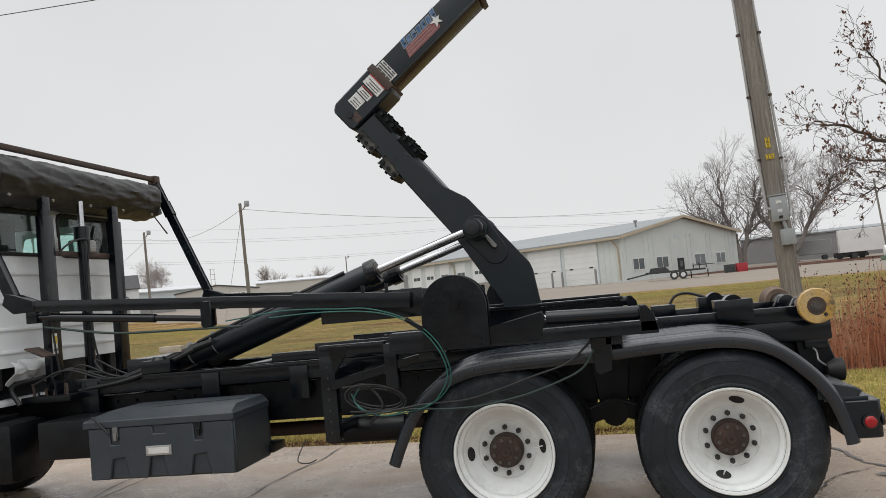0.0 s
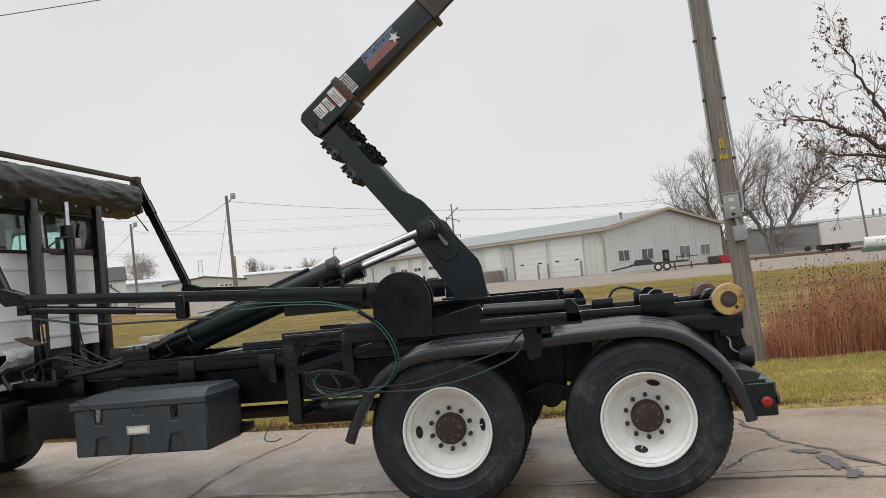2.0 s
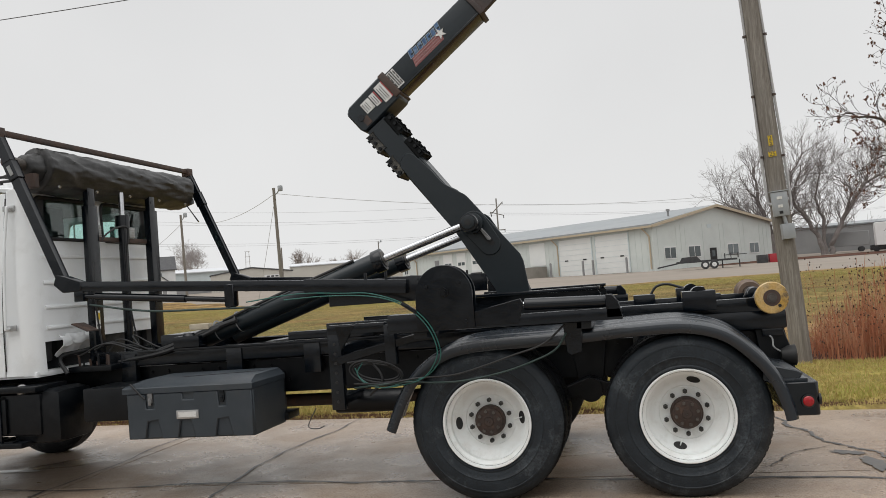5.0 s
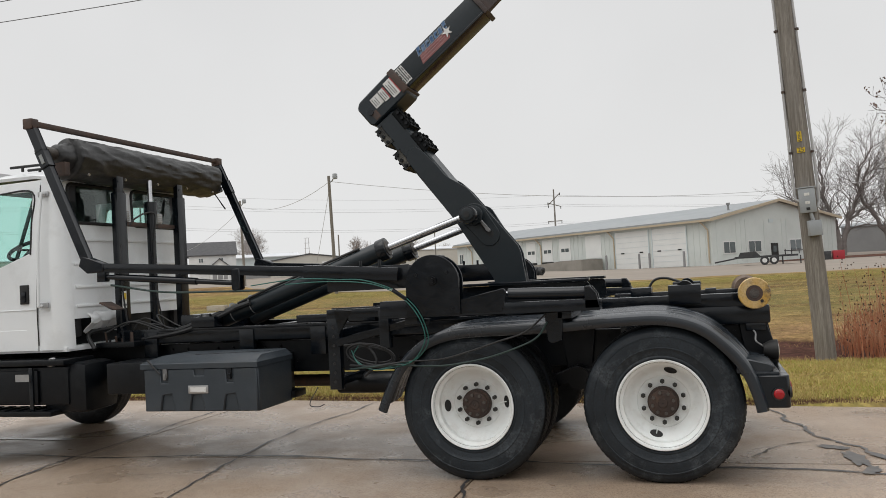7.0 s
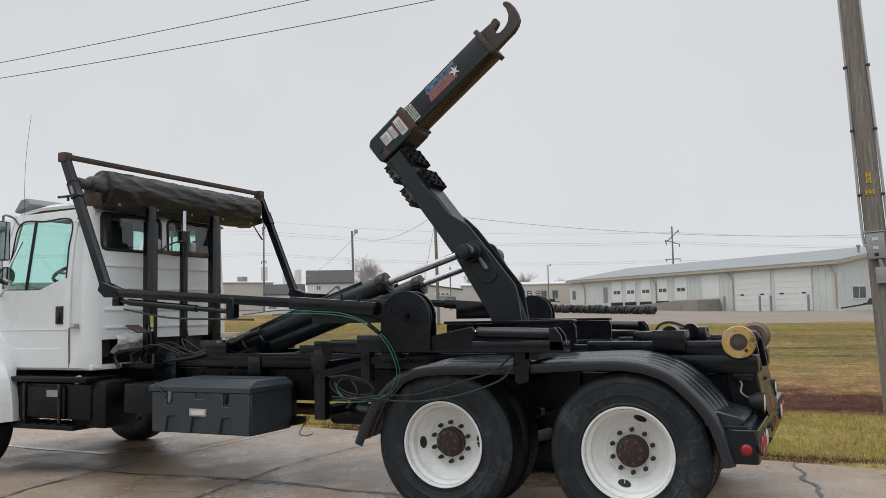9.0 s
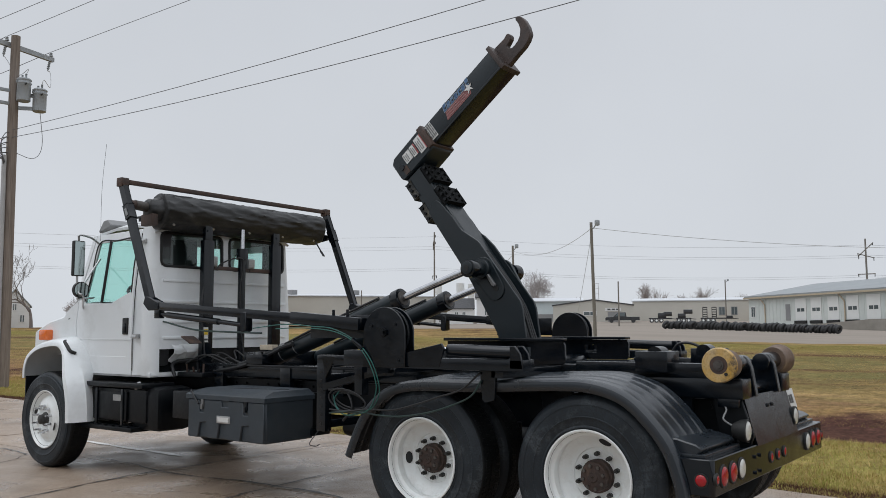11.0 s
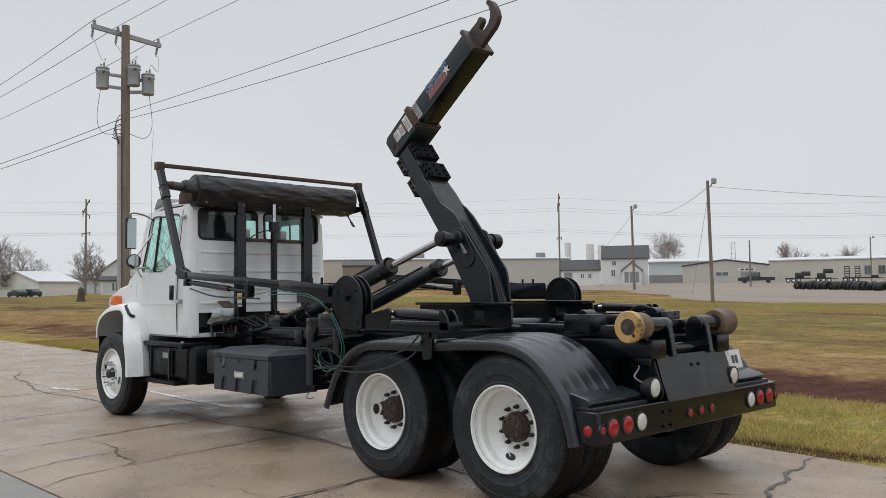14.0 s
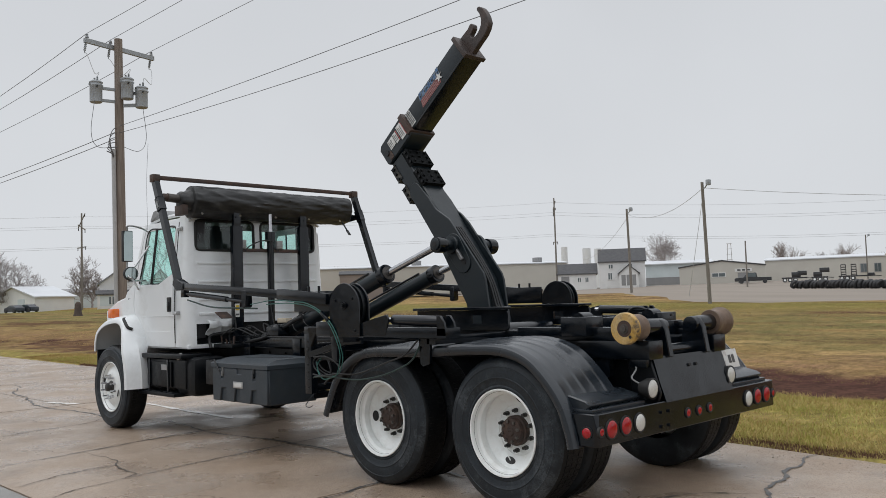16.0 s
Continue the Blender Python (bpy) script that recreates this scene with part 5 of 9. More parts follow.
# fenders: one ribbed poly skin over both axles on each side
OUT = [(-2.085, 0.515), (-2.02, 0.66), (-1.93, 0.82), (-1.80, 0.96), (-1.62, 1.065), (-1.36, 1.115), (-0.8, 1.128), (-0.25, 1.158), (0.06, 1.155), (0.30, 1.085), (0.48, 0.94), (0.61, 0.77), (0.68, 0.58), (0.70, 0.48)]
OUT = [(p.x, p.z) for p in curve_points([(x, 0, z) for x, z in OUT], 5)]
for side in (-1, 1):
    bm = B()
    across = [(1.310, -0.092), (1.321, -0.082), (1.327, -0.062), (1.322, -0.046), (1.308, -0.036), (1.293, -0.033)]
    for k in range(5):
        y0_, wd, up_ = 1.285 - 0.108 * k, 0.108, -0.044 + 0.008 * k
        bead = (0.009, 0.0045, 0.007, 0.0045, 0.0055)[k]
        across += [(y0_ - 0.003, up_ + 0.0005), (y0_ - 0.009, up_ + 0.7 * bead), (y0_ - 0.019, up_ + bead), (y0_ - 0.030, up_ + 0.0022 + 0.6 * bead), (y0_ - 0.045, up_ + 0.0032 + 0.25 * bead), (y0_ - wd + 0.006, up_ + 0.0075)]
    rows_ = []
    for i, (x, z) in enumerate(OUT):
        a, b = OUT[max(i - 1, 0)], OUT[min(i + 1, len(OUT) - 1)]
        t = Vector((b[0] - a[0], 0, b[1] - a[1])).normalized()
        nrm = Vector((-t.z, 0, t.x))
        rows_.append([bm.verts.new(Vector((x, side * y, z)) + nrm * h) for y, h in across])
    for a, b in zip(rows_, rows_[1:]):
        for k in range(len(across) - 1):
            bm.faces.new((a[k], a[k + 1], b[k + 1], b[k]))
    bmesh.ops.recalc_face_normals(bm, faces=bm.faces)
    bm.normal_update()
    bmesh.ops.solidify(bm, geom=bm.faces[:], thickness=-0.012)
    fend = part("fender", bm, M_POLY, truck, "black ribbed poly fender over the tandem wheels", smooth=35)
    part("fender_bracket", plate(B(), [(-0.76, 1.18), (-0.63, 1.18), (-0.645, 0.98), (-0.72, 0.96), (-0.745, 0.98)], *((1.33 * side, 1.36 * side) if side > 0 else (1.36 * side, 1.33 * side)), 0.004), M_BLACK, fend, "black fender hanger")
    part("fender_arm", rod(B(), (-0.69, 0.45 * side, 1.0), (-0.69, 1.34 * side, 1.06), 0.025, 12), M_FRAME, fend)
    bm = B()
    plate(bm, [(0.48, 0.705), (0.70, 0.705), (0.74, 0.75), (0.70, 0.775), (0.58, 0.805), (0.50, 0.805)], min(0.64 * side, 1.24 * side), max(0.64 * side, 1.24 * side), 0.008)
    box(bm, 0.52, 0.76, min(0.62 * side, 1.25 * side), max(0.62 * side, 1.25 * side), 0.698, 0.722, 0.006)
    part("fender_skirt", bm, M_POLY, fend, "black moulded fender end")

# rear bumper, tail plate and lamps
bm = plate(B(), [(0.62, -1.285), (0.785, -1.285), (0.812, -1.272), (0.818, -1.25), (0.818, 1.25), (0.812, 1.272), (0.785, 1.285), (0.62, 1.285)], 0.488, 0.70, 0.006, "z")
bump = part("rear_bumper", bm, M_BLACK, truck, "black steel rear bumper with round lamps")


def lamp_on(y, z, r, mat, rx=1.0, x=0.820, name="tail_lamp", label="red round tail lamp"):
    bm = B()
    c = Matrix.Translation((x, y, z)) @ Matrix.Rotation(radians(90), 4, "Y")
    bmesh.ops.create_cone(bm, cap_ends=True, segments=32, radius1=r + 0.012, radius2=r + 0.008, depth=0.016, matrix=c)
    g = part(name, bm, M_TRIM, bump, label)
    bm = B()
    bmesh.ops.create_uvsphere(bm, u_segments=28, v_segments=10, radius=r, matrix=Matrix.Translation((x + 0.004, y, z)) @ Matrix.Diagonal((0.3, 1, 1, 1)))
    part("lamp_lens", bm, mat, g)


for y, z, r, mat_, lab_ in ((-1.243, 0.586, 0.027, M_REDLENS, "small red round lamp"), (-1.128, 0.590, 0.059, M_REDLENS, "red round tail lamp"), (-0.96, 0.592, 0.059, M_REDLENS, "red round tail lamp"),
                            (-0.795, 0.593, 0.059, M_WLENS, "clear round reversing lamp"), (-0.156, 0.586, 0.030, M_REDLENS, "small red round lamp"), (0.006, 0.586, 0.030, M_REDLENS, "small red round lamp"),
                            (0.166, 0.588, 0.030, M_REDLENS, "small red round lamp"), (0.797, 0.592, 0.059, M_WLENS, "clear round reversing lamp"), (0.957, 0.595, 0.059, M_REDLENS, "red round tail lamp"),
                            (1.121, 0.595, 0.059, M_REDLENS, "red round tail lamp"), (1.243, 0.592, 0.027, M_REDLENS, "small red round lamp")):
    lamp_on(y, z, r, mat_, label=lab_)
for side in (-1, 1):
    bm = rod(B(), (0.745, 1.28 * side, 0.58), (0.745, 1.298 * side, 0.58), 0.042, 28)
    g = part("side_marker_lamp", bm, M_TRIM, bump, "red round side marker lamp")
    bm = B()
    bmesh.ops.create_uvsphere(bm, u_segments=24, v_segments=10, radius=0.034, matrix=Matrix.Translation((0.745, 1.298 * side, 0.58)) @ Matrix.Diagonal((1, 0.35, 1, 1)))
    part("lamp_lens", bm, M_REDLENS, g)
for y in (-0.52, -0.42):
    for z in (0.53, 0.63):
        part("bumper_bolt", rod(B(), (0.818, y, z), (0.834, y, z), 0.012, 6), M_BLACK, bump)
# sloping plate above the bumper
bm = B()
v = [(0.755, -0.49, 1.012), (0.755, 0.50, 1.01), (0.765, 0.515, 0.96), (0.822, 0.55, 0.69), (0.822, -0.44, 0.69), (0.79, -0.47, 0.84)]
a = [bm.verts.new(p) for p in v]
b = [bm.verts.new((p[0] - 0.012, p[1], p[2] - 0.004)) for p in v]
bm.faces.new(a)
bm.faces.new(b[::-1])
for i in range(6):
    bm.faces.new((a[i], b[i], b[(i + 1) % 6], a[(i + 1) % 6]))
tail = part("tail_plate", bm, M_BLACK, truck, "black sloping steel tail plate")
# two holes, drawn as dark discs for their inner shade
for y in (-0.03, 0.07):
    part("plate_hole", rod(B(), (0.772, y, 0.925), (0.784, y, 0.927), 0.013, 10), M_TRIM, tail)
plq = part("number_plate", box(B(), 0.735, 0.741, 0.53, 0.82, 0.845, 0.995, 0.002, Matrix.Translation((0.74, 0, 0.9)) @ Matrix.Rotation(radians(-14), 4, "Y") @ Matrix.Translation((-0.74, 0, -0.9))), M_PAPER, truck, "white plate with dark bars")
for k in range(2):
    part("print_bar", box(B(), 0.7425, 0.744, 0.66 + 0.055 * k, 0.70 + 0.055 * k, 0.885, 0.95, 0, Matrix.Translation((0.74, 0, 0.9)) @ Matrix.Rotation(radians(-14), 4, "Y") @ Matrix.Translation((-0.74, 0, -0.9))), M_INK, plq, smooth=0)
for y in (-0.585, 0.56):
    bm = lathe(B(), [(0.004, -0.05), (0.045, -0.05), (0.07, 0.0), (0.075, 0.045), (0.068, 0.05)], (0, 0, 0), 28)
    m = Matrix.Translation((0.76, y, 0.80)) @ Matrix.Rotation(radians(-90), 4, "Z")
    bmesh.ops.transform(bm, matrix=m, verts=bm.verts)
    lp = part("work_light", bm, M_TRIM, truck, "round black rear work light")
    bm = B()
    bmesh.ops.create_uvsphere(bm, u_segments=24, v_segments=10, radius=0.066, matrix=Matrix.Translation((0.80, y, 0.80)) @ Matrix.Diagonal((0.3, 1, 1, 1)))
    part("lamp_lens", bm, M_WLENS, lp)
    part("light_stem", rod(B(), (0.74, y, 0.75), (0.72, y, 0.68), 0.014, 8), M_BLACK, lp)
part("light_wire", hose(B(), [(0.72, -0.585, 0.82), (0.66, -0.62, 0.87), (0.66, -0.56, 0.93), (0.6, -0.5, 0.98)], 0.006), M_TUBE, truck)

# rear rollers on their brackets
for side in (-1, 1):
    y0 = 0.45 * side
    prof_ = [(0.004, 0.30), (0.105, 0.30), (0.113, 0.285), (0.113, 0.262), (0.096, 0.235), (0.09, 0.19), (0.092, 0.15), (0.098, 0.125), (0.094, 0.112), (0.004, 0.11)]
    bm = lathe(B(), [(r, (0.40 + h) * side) for r, h in prof_], (0.667, 0, 1.222), 40)
    roller = part("rear_roller", bm, M_ROLLER, truck, "rusted steel rear body roller" if side > 0 else "rusted rear roller with a chipped yellow end")
    bm = lathe(B(), [(0.056, 0.694 * side), (0.06, 0.703 * side), (0.109, 0.704 * side), (0.1145, 0.694 * side), (0.1145, 0.668 * side)], (0.667, 0, 1.222), 40)
    part("roller_flange", bm, M_YELLOW if side < 0 else M_ROLLER, roller, "chipped yellow roller flange" if side < 0 else "")
    bm = rod(B(), (0.667, 0.66 * side, 1.222), (0.667, 0.708 * side, 1.222), 0.034, 28)
    rod(bm, (0.667, 0.66 * side, 1.222), (0.667, 0.718 * side, 1.222), 0.02, 16)
    part("roller_pin", bm, M_PIN, roller)
    # dark disc for the shaded hole in the roller's end
    part("grease_hole", rod(B(), (0.715, 0.70 * side, 1.165), (0.715, 0.706 * side, 1.165), 0.012, 12), M_TRIM, roller)
    part("roller_face", rod(B(), (0.667, 0.66 * side, 1.222), (0.667, 0.7025 * side, 1.222), 0.057, 32), M_HUB if side > 0 else M_RUST, roller)
    bm = rod(B(), (0.667, 0.20 * side, 1.215), (0.667, 0.52 * side, 1.222), 0.062, 28, w=0.006)
    part("roller_axle", bm, M_BLACK, roller, "black roller axle tube")
    bm = plate(B(), [(0.55, 1.0), (0.78, 1.0), (0.75, 1.2), (0.71, 1.27), (0.62, 1.27), (0.58, 1.2)], 0.27 * side - 0.03, 0.27 * side + 0.03, 0.006)
    part("roller_bracket", bm, M_BLACK, roller)
    bm = box(B(), 0.15, 0.775, min(0.37 * side, 0.563 * side), max(0.37 * side, 0.563 * side), 0.992, 1.13, 0.02)
    part("rail_end", bm, M_BLACK, truck)
    part("tail_upright", plate(B(), [(0.55, 1.0), (0.745, 1.0), (0.82, 0.76), (0.79, 0.68), (0.60, 0.68)], 0.50 * side - 0.012, 0.50 * side + 0.012), M_FRAME, truck)
part("rear_cross_tube", rod(B(), (0.66, -0.45, 1.04), (0.66, 0.6, 1.04), 0.045, 20), M_BLACK, truck)
part("rear_cross_beam", box(B(), 0.6, 0.74, -0.55, 0.55, 0.94, 1.0), M_BLACK, truck)
part("tow_plate", box(B(), 0.66, 0.72, -0.5, 0.5, 0.5, 0.95), M_FRAME, truck)

# toolbox with a moulded lid, latches and a plate
X0, X1, Y0, Y1 = -4.22, -3.12, -1.215, -0.62
bm = B()
plate(bm, [(Y0 + 0.016, 0.84), (Y1, 0.84), (Y1, 0.478), (Y0 + 0.026, 0.478)], X0 + 0.03, X1 - 0.005, 0.012, "x")
tb = part("toolbox", bm, M_BOX, truck, "charcoal moulded plastic toolbox with metal latches")
bm = B()
LID = ((0.0, 0.0, 0.0, 0.832), (0.0, 0.0, 0.0, 0.872), (0.012, 0.012, 0.012, 0.884), (0.10, 0.03, 0.13, 0.922), (0.12, 0.045, 0.15, 0.928))
rings = []
for le, ri, fr, z in LID:
    rings.append([bm.verts.new(p) for p in ((X0 + le, Y0 + fr, z), (X1 - ri, Y0 + fr, z), (X1 - ri, Y1 + 0.01 - 0.3 * fr, z), (X0 + le, Y1 + 0.01 - 0.3 * fr, z))])
for a, b in zip(rings, rings[1:]):
    for k in range(4):
        bm.faces.new((a[k], a[(k + 1) % 4], b[(k + 1) % 4], b[k]))
bm.faces.new(rings[0][::-1])
bm.faces.new(rings[-1])
bevelled(bm, bm.verts[:], 0.006, 2)
lid = part("lid", bm, M_BOX, tb, "charcoal plastic lid with sloping ends")
part("lid_seam", bar(B(), (X0 + 0.42, Y0 + 0.18, 0.929), (X1 - 0.06, Y0 + 0.34, 0.929), 0.006, 0.004, 0), M_TRIM, lid)
# front moulding: a proud panel with notches at its foot and pockets for the latches
front_ = [(X0 + 0.034, 0.482)]
for xn in (-3.97, -3.69, -3.376):
    front_ += [(xn - 0.068, 0.482), (xn - 0.044, 0.615), (xn + 0.044, 0.625), (xn + 0.075, 0.482)]
front_ += [(X1 - 0.012, 0.482), (X1 - 0.012, 0.828)]
for xn, hw in ((-3.376, 0.034), (-3.66, 0.05), (-3.99, 0.038)):
    dp = 0.055 if hw == 0.05 else 0.115
    front_ += [(xn + hw, 0.828), (xn + hw - 0.004, 0.828 - dp), (xn - hw + 0.004, 0.828 - dp), (xn - hw, 0.828)]
front_ += [(X0 + 0.034, 0.828)]
bm = plate(B(), front_, Y0 + 0.004, Y0 + 0.05, 0.007)
part("front_moulding", bm, M_BOX, tb)
for x in (-3.985, -3.378):
    bm = box(B(), x - 0.02, x + 0.02, Y0 + 0.004, Y0 + 0.032, 0.755, 0.845, 0.004)
    box(bm, x - 0.013, x + 0.013, Y0 - 0.004, Y0 + 0.02, 0.74, 0.79, 0.003)
    part("latch", bm, M_STEEL if x < -3.7 else M_BLACK, tb, "metal latch")
pl = part("name_plate", box(B(), -3.762, -3.575, Y0 - 0.002, Y0 + 0.006, 0.628, 0.693, 0.002), M_ALU, tb, "small aluminium plate")
part("print_bar", box(B(), -3.745, -3.592, Y0 - 0.005, Y0 - 0.0035, 0.641, 0.681, 0), M_PAPER, pl, smooth=0)
part("lid_strap", hose(B(), [(X0 + 0.08, Y0 - 0.005, 0.91), (X0 + 0.14, Y0 - 0.01, 0.85), (X0 + 0.2, Y0 - 0.01, 0.79)], 0.008), M_RUBBER, tb)
part("box_shelf", box(B(), X0, X1 + 0.03, -0.66, -0.44, 0.50, 0.56), M_FRAME, truck)
part("shelf_bracket", box(B(), X1 - 0.12, X1 - 0.07, -0.62, -0.45, 0.50, 0.88), M_FRAME, truck)
# small black box between toolbox and battery box
part("air_tank_box", box(B(), -4.73, -4.25, -1.0, -0.55, 0.60, 0.87, 0.012), M_FRAME, truck, "plain black steel box")

# frame bracket ahead of the fender, coiled hoses and a small tank
bm = B()
box(bm, -2.50, -2.40, -1.2, -1.13, 0.64, 1.255, 0.004)
box(bm, -2.497, -2.06, -1.203, -1.127, 1.19, 1.258, 0.004)
plate(bm, [(-2.43, 0.965), (-2.43, 1.03), (-1.86, 1.155), (-1.66, 1.165), (-1.66, 1.11), (-1.86, 1.10)], -1.205, -1.175, 0.004)
plate(bm, [(-2.44, 1.25), (-2.28, 1.25), (-2.40, 1.07)], -1.205, -1.18, 0.003)
box(bm, -2.493, -2.417, -1.195, -0.45, 1.02, 1.1, 0.005)
box(bm, -2.495, -2.44, -1.193, -0.45, 0.66, 0.72, 0.005)
brk = part("side_bracket", bm, M_BLACK, truck, "black steel side bracket frame")
# row of holes, their shade drawn as dark discs
for k in range(7):
    part("bracket_hole", rod(B(), (-2.45, -1.196, 0.70 + 0.07 * k), (-2.45, -1.203, 0.70 + 0.07 * k), 0.011, 10), M_TRIM, brk)
part("air_tank", rod(B(), (-2.68, -0.62, 0.62), (-2.1, -0.62, 0.62), 0.09, 24, w=0.02), M_FRAME, truck, "black air tank")
part("front_bracket", box(B(), -2.06, -1.98, -1.22, -1.14, 0.95, 1.24), M_BLACK, truck)
for k in range(3):
    pts = []
    for i in range(13):
        a = 2 * math.pi * i / 12 + 0.3 * k
        pts.append((-2.14 + (0.15 + 0.02 * k) * math.cos(a) - 0.06 * math.sin(a), -1.18 - 0.02 * k, 0.90 + (0.06 + 0.016 * k) * math.sin(a)))
    part("coiled_hose", hose(B(), pts, 0.0062, 8, 4), M_RUBBER, truck, "coiled slack black hose")
bm = B()
hose(bm, [(-2.3, -1.25, 0.83), (-2.1, -1.34, 0.835), (-1.97, -1.38, 0.842), (-1.79, -1.38, 0.863), (-1.53, -1.38, 0.873), (-1.31, -1.38, 0.924), (-1.10, -1.38, 0.987), (-0.90, -1.38, 1.048), (-0.75, -1.37, 1.165)], 0.007)
part("hanging_hose", bm, M_RUBBER, truck, "slack black hose over the wheel")
bm = B()
hose(bm, [(-2.3, -1.25, 0.80), (-2.1, -1.36, 0.825), (-1.88, -1.38, 0.84), (-1.66, -1.38, 0.827), (-1.45, -1.38, 0.831), (-1.19, -1.38, 0.873), (-0.98, -1.38, 0.935), (-0.82, -1.38, 1.006), (-0.74, -1.37, 1.113)], 0.007)
part("hanging_hose", bm, M_HGREEN, truck, "slack dark green hose over the wheel")
for pts in ([(-3.0, -1.46, 1.48), (-2.6, -1.47, 1.51), (-2.25, -1.48, 1.49), (-2.06, -1.485, 1.475), (-1.86, -1.49, 1.41), (-1.72, -1.49, 1.32), (-1.63, -1.48, 1.20), (-1.59, -1.46, 1.05), (-1.62, -1.44, 0.96), (-1.72, -1.40, 0.875), (-1.86, -1.36, 0.845), (-2.05, -1.30, 0.80), (-2.2, -1.25, 0.82), (-2.28, -1.22, 0.9), (-2.24, -1.2, 0.98)],
            [(-2.7, -1.475, 1.475), (-2.4, -1.48, 1.48), (-2.1, -1.485, 1.462), (-1.9, -1.495, 1.415), (-1.75, -1.495, 1.325), (-1.65, -1.49, 1.2), (-1.61, -1.47, 1.06), (-1.645, -1.45, 0.96), (-1.74, -1.41, 0.865), (-1.9, -1.36, 0.82), (-2.1, -1.29, 0.80), (-2.25, -1.23, 0.86), (-2.3, -1.21, 0.94)]):
    part("green_hose", hose(B(), pts, 0.0042, 8, 8), M_GREEN, truck, "thin green air hose along the arm")
part("hose_joint", bar(B(), (-1.83, -1.492, 1.392), (-1.73, -1.492, 1.322), 0.026, 0.026), M_BLACK, truck)
bm = B()
hose(bm, [(-2.9, -1.45, 1.44), (-3.3, -1.45, 1.45), (-3.8, -1.44, 1.47), (-4.3, -1.43, 1.55)], 0.008)
part("arm_hose", bm, M_HGREEN, truck)
bm = B()
hose(bm, [(-2.36, -1.2, 0.98), (-2.2, -1.18, 0.98), (-2.1, -1.2, 0.85), (-2.2, -1.2, 0.74)], 0.01)
part("arm_hose", bm, M_RUBBER, truck)
bm = hose(B(), [(-2.75, -0.9, 0.62), (-2.78, -1.0, 0.50), (-2.70, -1.02, 0.48), (-2.64, -1.02, 0.5)], 0.004)
part("loose_wire", bm, M_RUBBER, truck)
bm = rod(B(), (-6.6, 0, 0.58), (-1.5, 0, 0.56), 0.055, 20)
part("drive_shaft", bm, M_RUST, truck)
part("gearbox", box(B(), -6.6, -5.4, -0.28, 0.28, 0.5, 0.95, 0.05), M_FRAME, truck)

# ---- cab and bonnet ----
CAB_AT = Matrix(((0.93, 0, 0, -0.28), (0, 1, 0, 0), (0, 0, 0.97, 0.03), (0, 0, 0, 1)))   # set down on its mounts
PLACE[0] = CAB_AT
# side panel outline of the cab shell with the door glass left open
CW = 1.0     # half width at the belt line


def cab_y(z):
    """Half width of the cab at a height: it leans in a little towards the roof."""
    return CW + 0.012 - 0.075 * max(0.0, (z - 1.75)) - 0.04 * max(0.0, 1.2 - z)


def skin(name, outline, side, mat, parent, thick=0.03, holes=None, label="", w=0.004):
    """A panel on the cab's flank, following its lean."""
    bm = B()
    o = [bm.verts.new((x, side * cab_y(z), z)) for x, z in outline]
    if holes:
        h = [bm.verts.new((x, side * cab_y(z), z)) for x, z in holes]
        n = len(outline)
        for i in range(n):
            j = (i + 1) % n
            bm.faces.new((o[i], o[j], h[j], h[i]))
    else:
        bm.faces.new(o)
    bmesh.ops.recalc_face_normals(bm, faces=bm.faces)
    up = sum((f.normal.y for f in bm.faces)) * side
    if up < 0:
        bmesh.ops.reverse_faces(bm, faces=bm.faces)
    r = bmesh.ops.extrude_face_region(bm, geom=bm.faces[:])
    bmesh.ops.translate(bm, verts=[v for v in r["geom"] if isinstance(v, bmesh.types.BMVert)], vec=(0, -thick * side, 0))
    bmesh.ops.recalc_face_normals(bm, faces=bm.faces)
    bevelled(bm, bm.verts[:], w, 1)
    return part(name, bm, mat, parent, label)


cab = part("cab_floor", box(B(), -6.9, -5.25, -0.98, 0.98, 0.98, 1.03, 0.01), M_WHITE, truck, "white truck cab with two rear windows")
# rear wall with two window openings, made of strips round them, and pressed ribs
WIN = ((-0.86, -0.065), (0.04, 0.85))
ZB, ZT = 2.19, 2.56


def wall_piece(y0, y1, z0, z1):
    bm = B()

    def xr(z):
        return -5.225 - 0.065 * (z - 1.0) / 1.65
    vs = []
    for x_off in (0.0, -0.04):
        for (y, z) in ((y0, z0), (y1, z0), (y1, z1), (y0, z1)):
            vs.append(bm.verts.new((xr(z) + x_off, y, z)))
    a, b = vs[:4], vs[4:]
    bm.faces.new(a)
    bm.faces.new(b[::-1])
    for i in range(4):
        bm.faces.new((a[i], b[i], b[(i + 1) % 4], a[(i + 1) % 4]))
    part("rear_panel", bm, M_WHITE, cab)


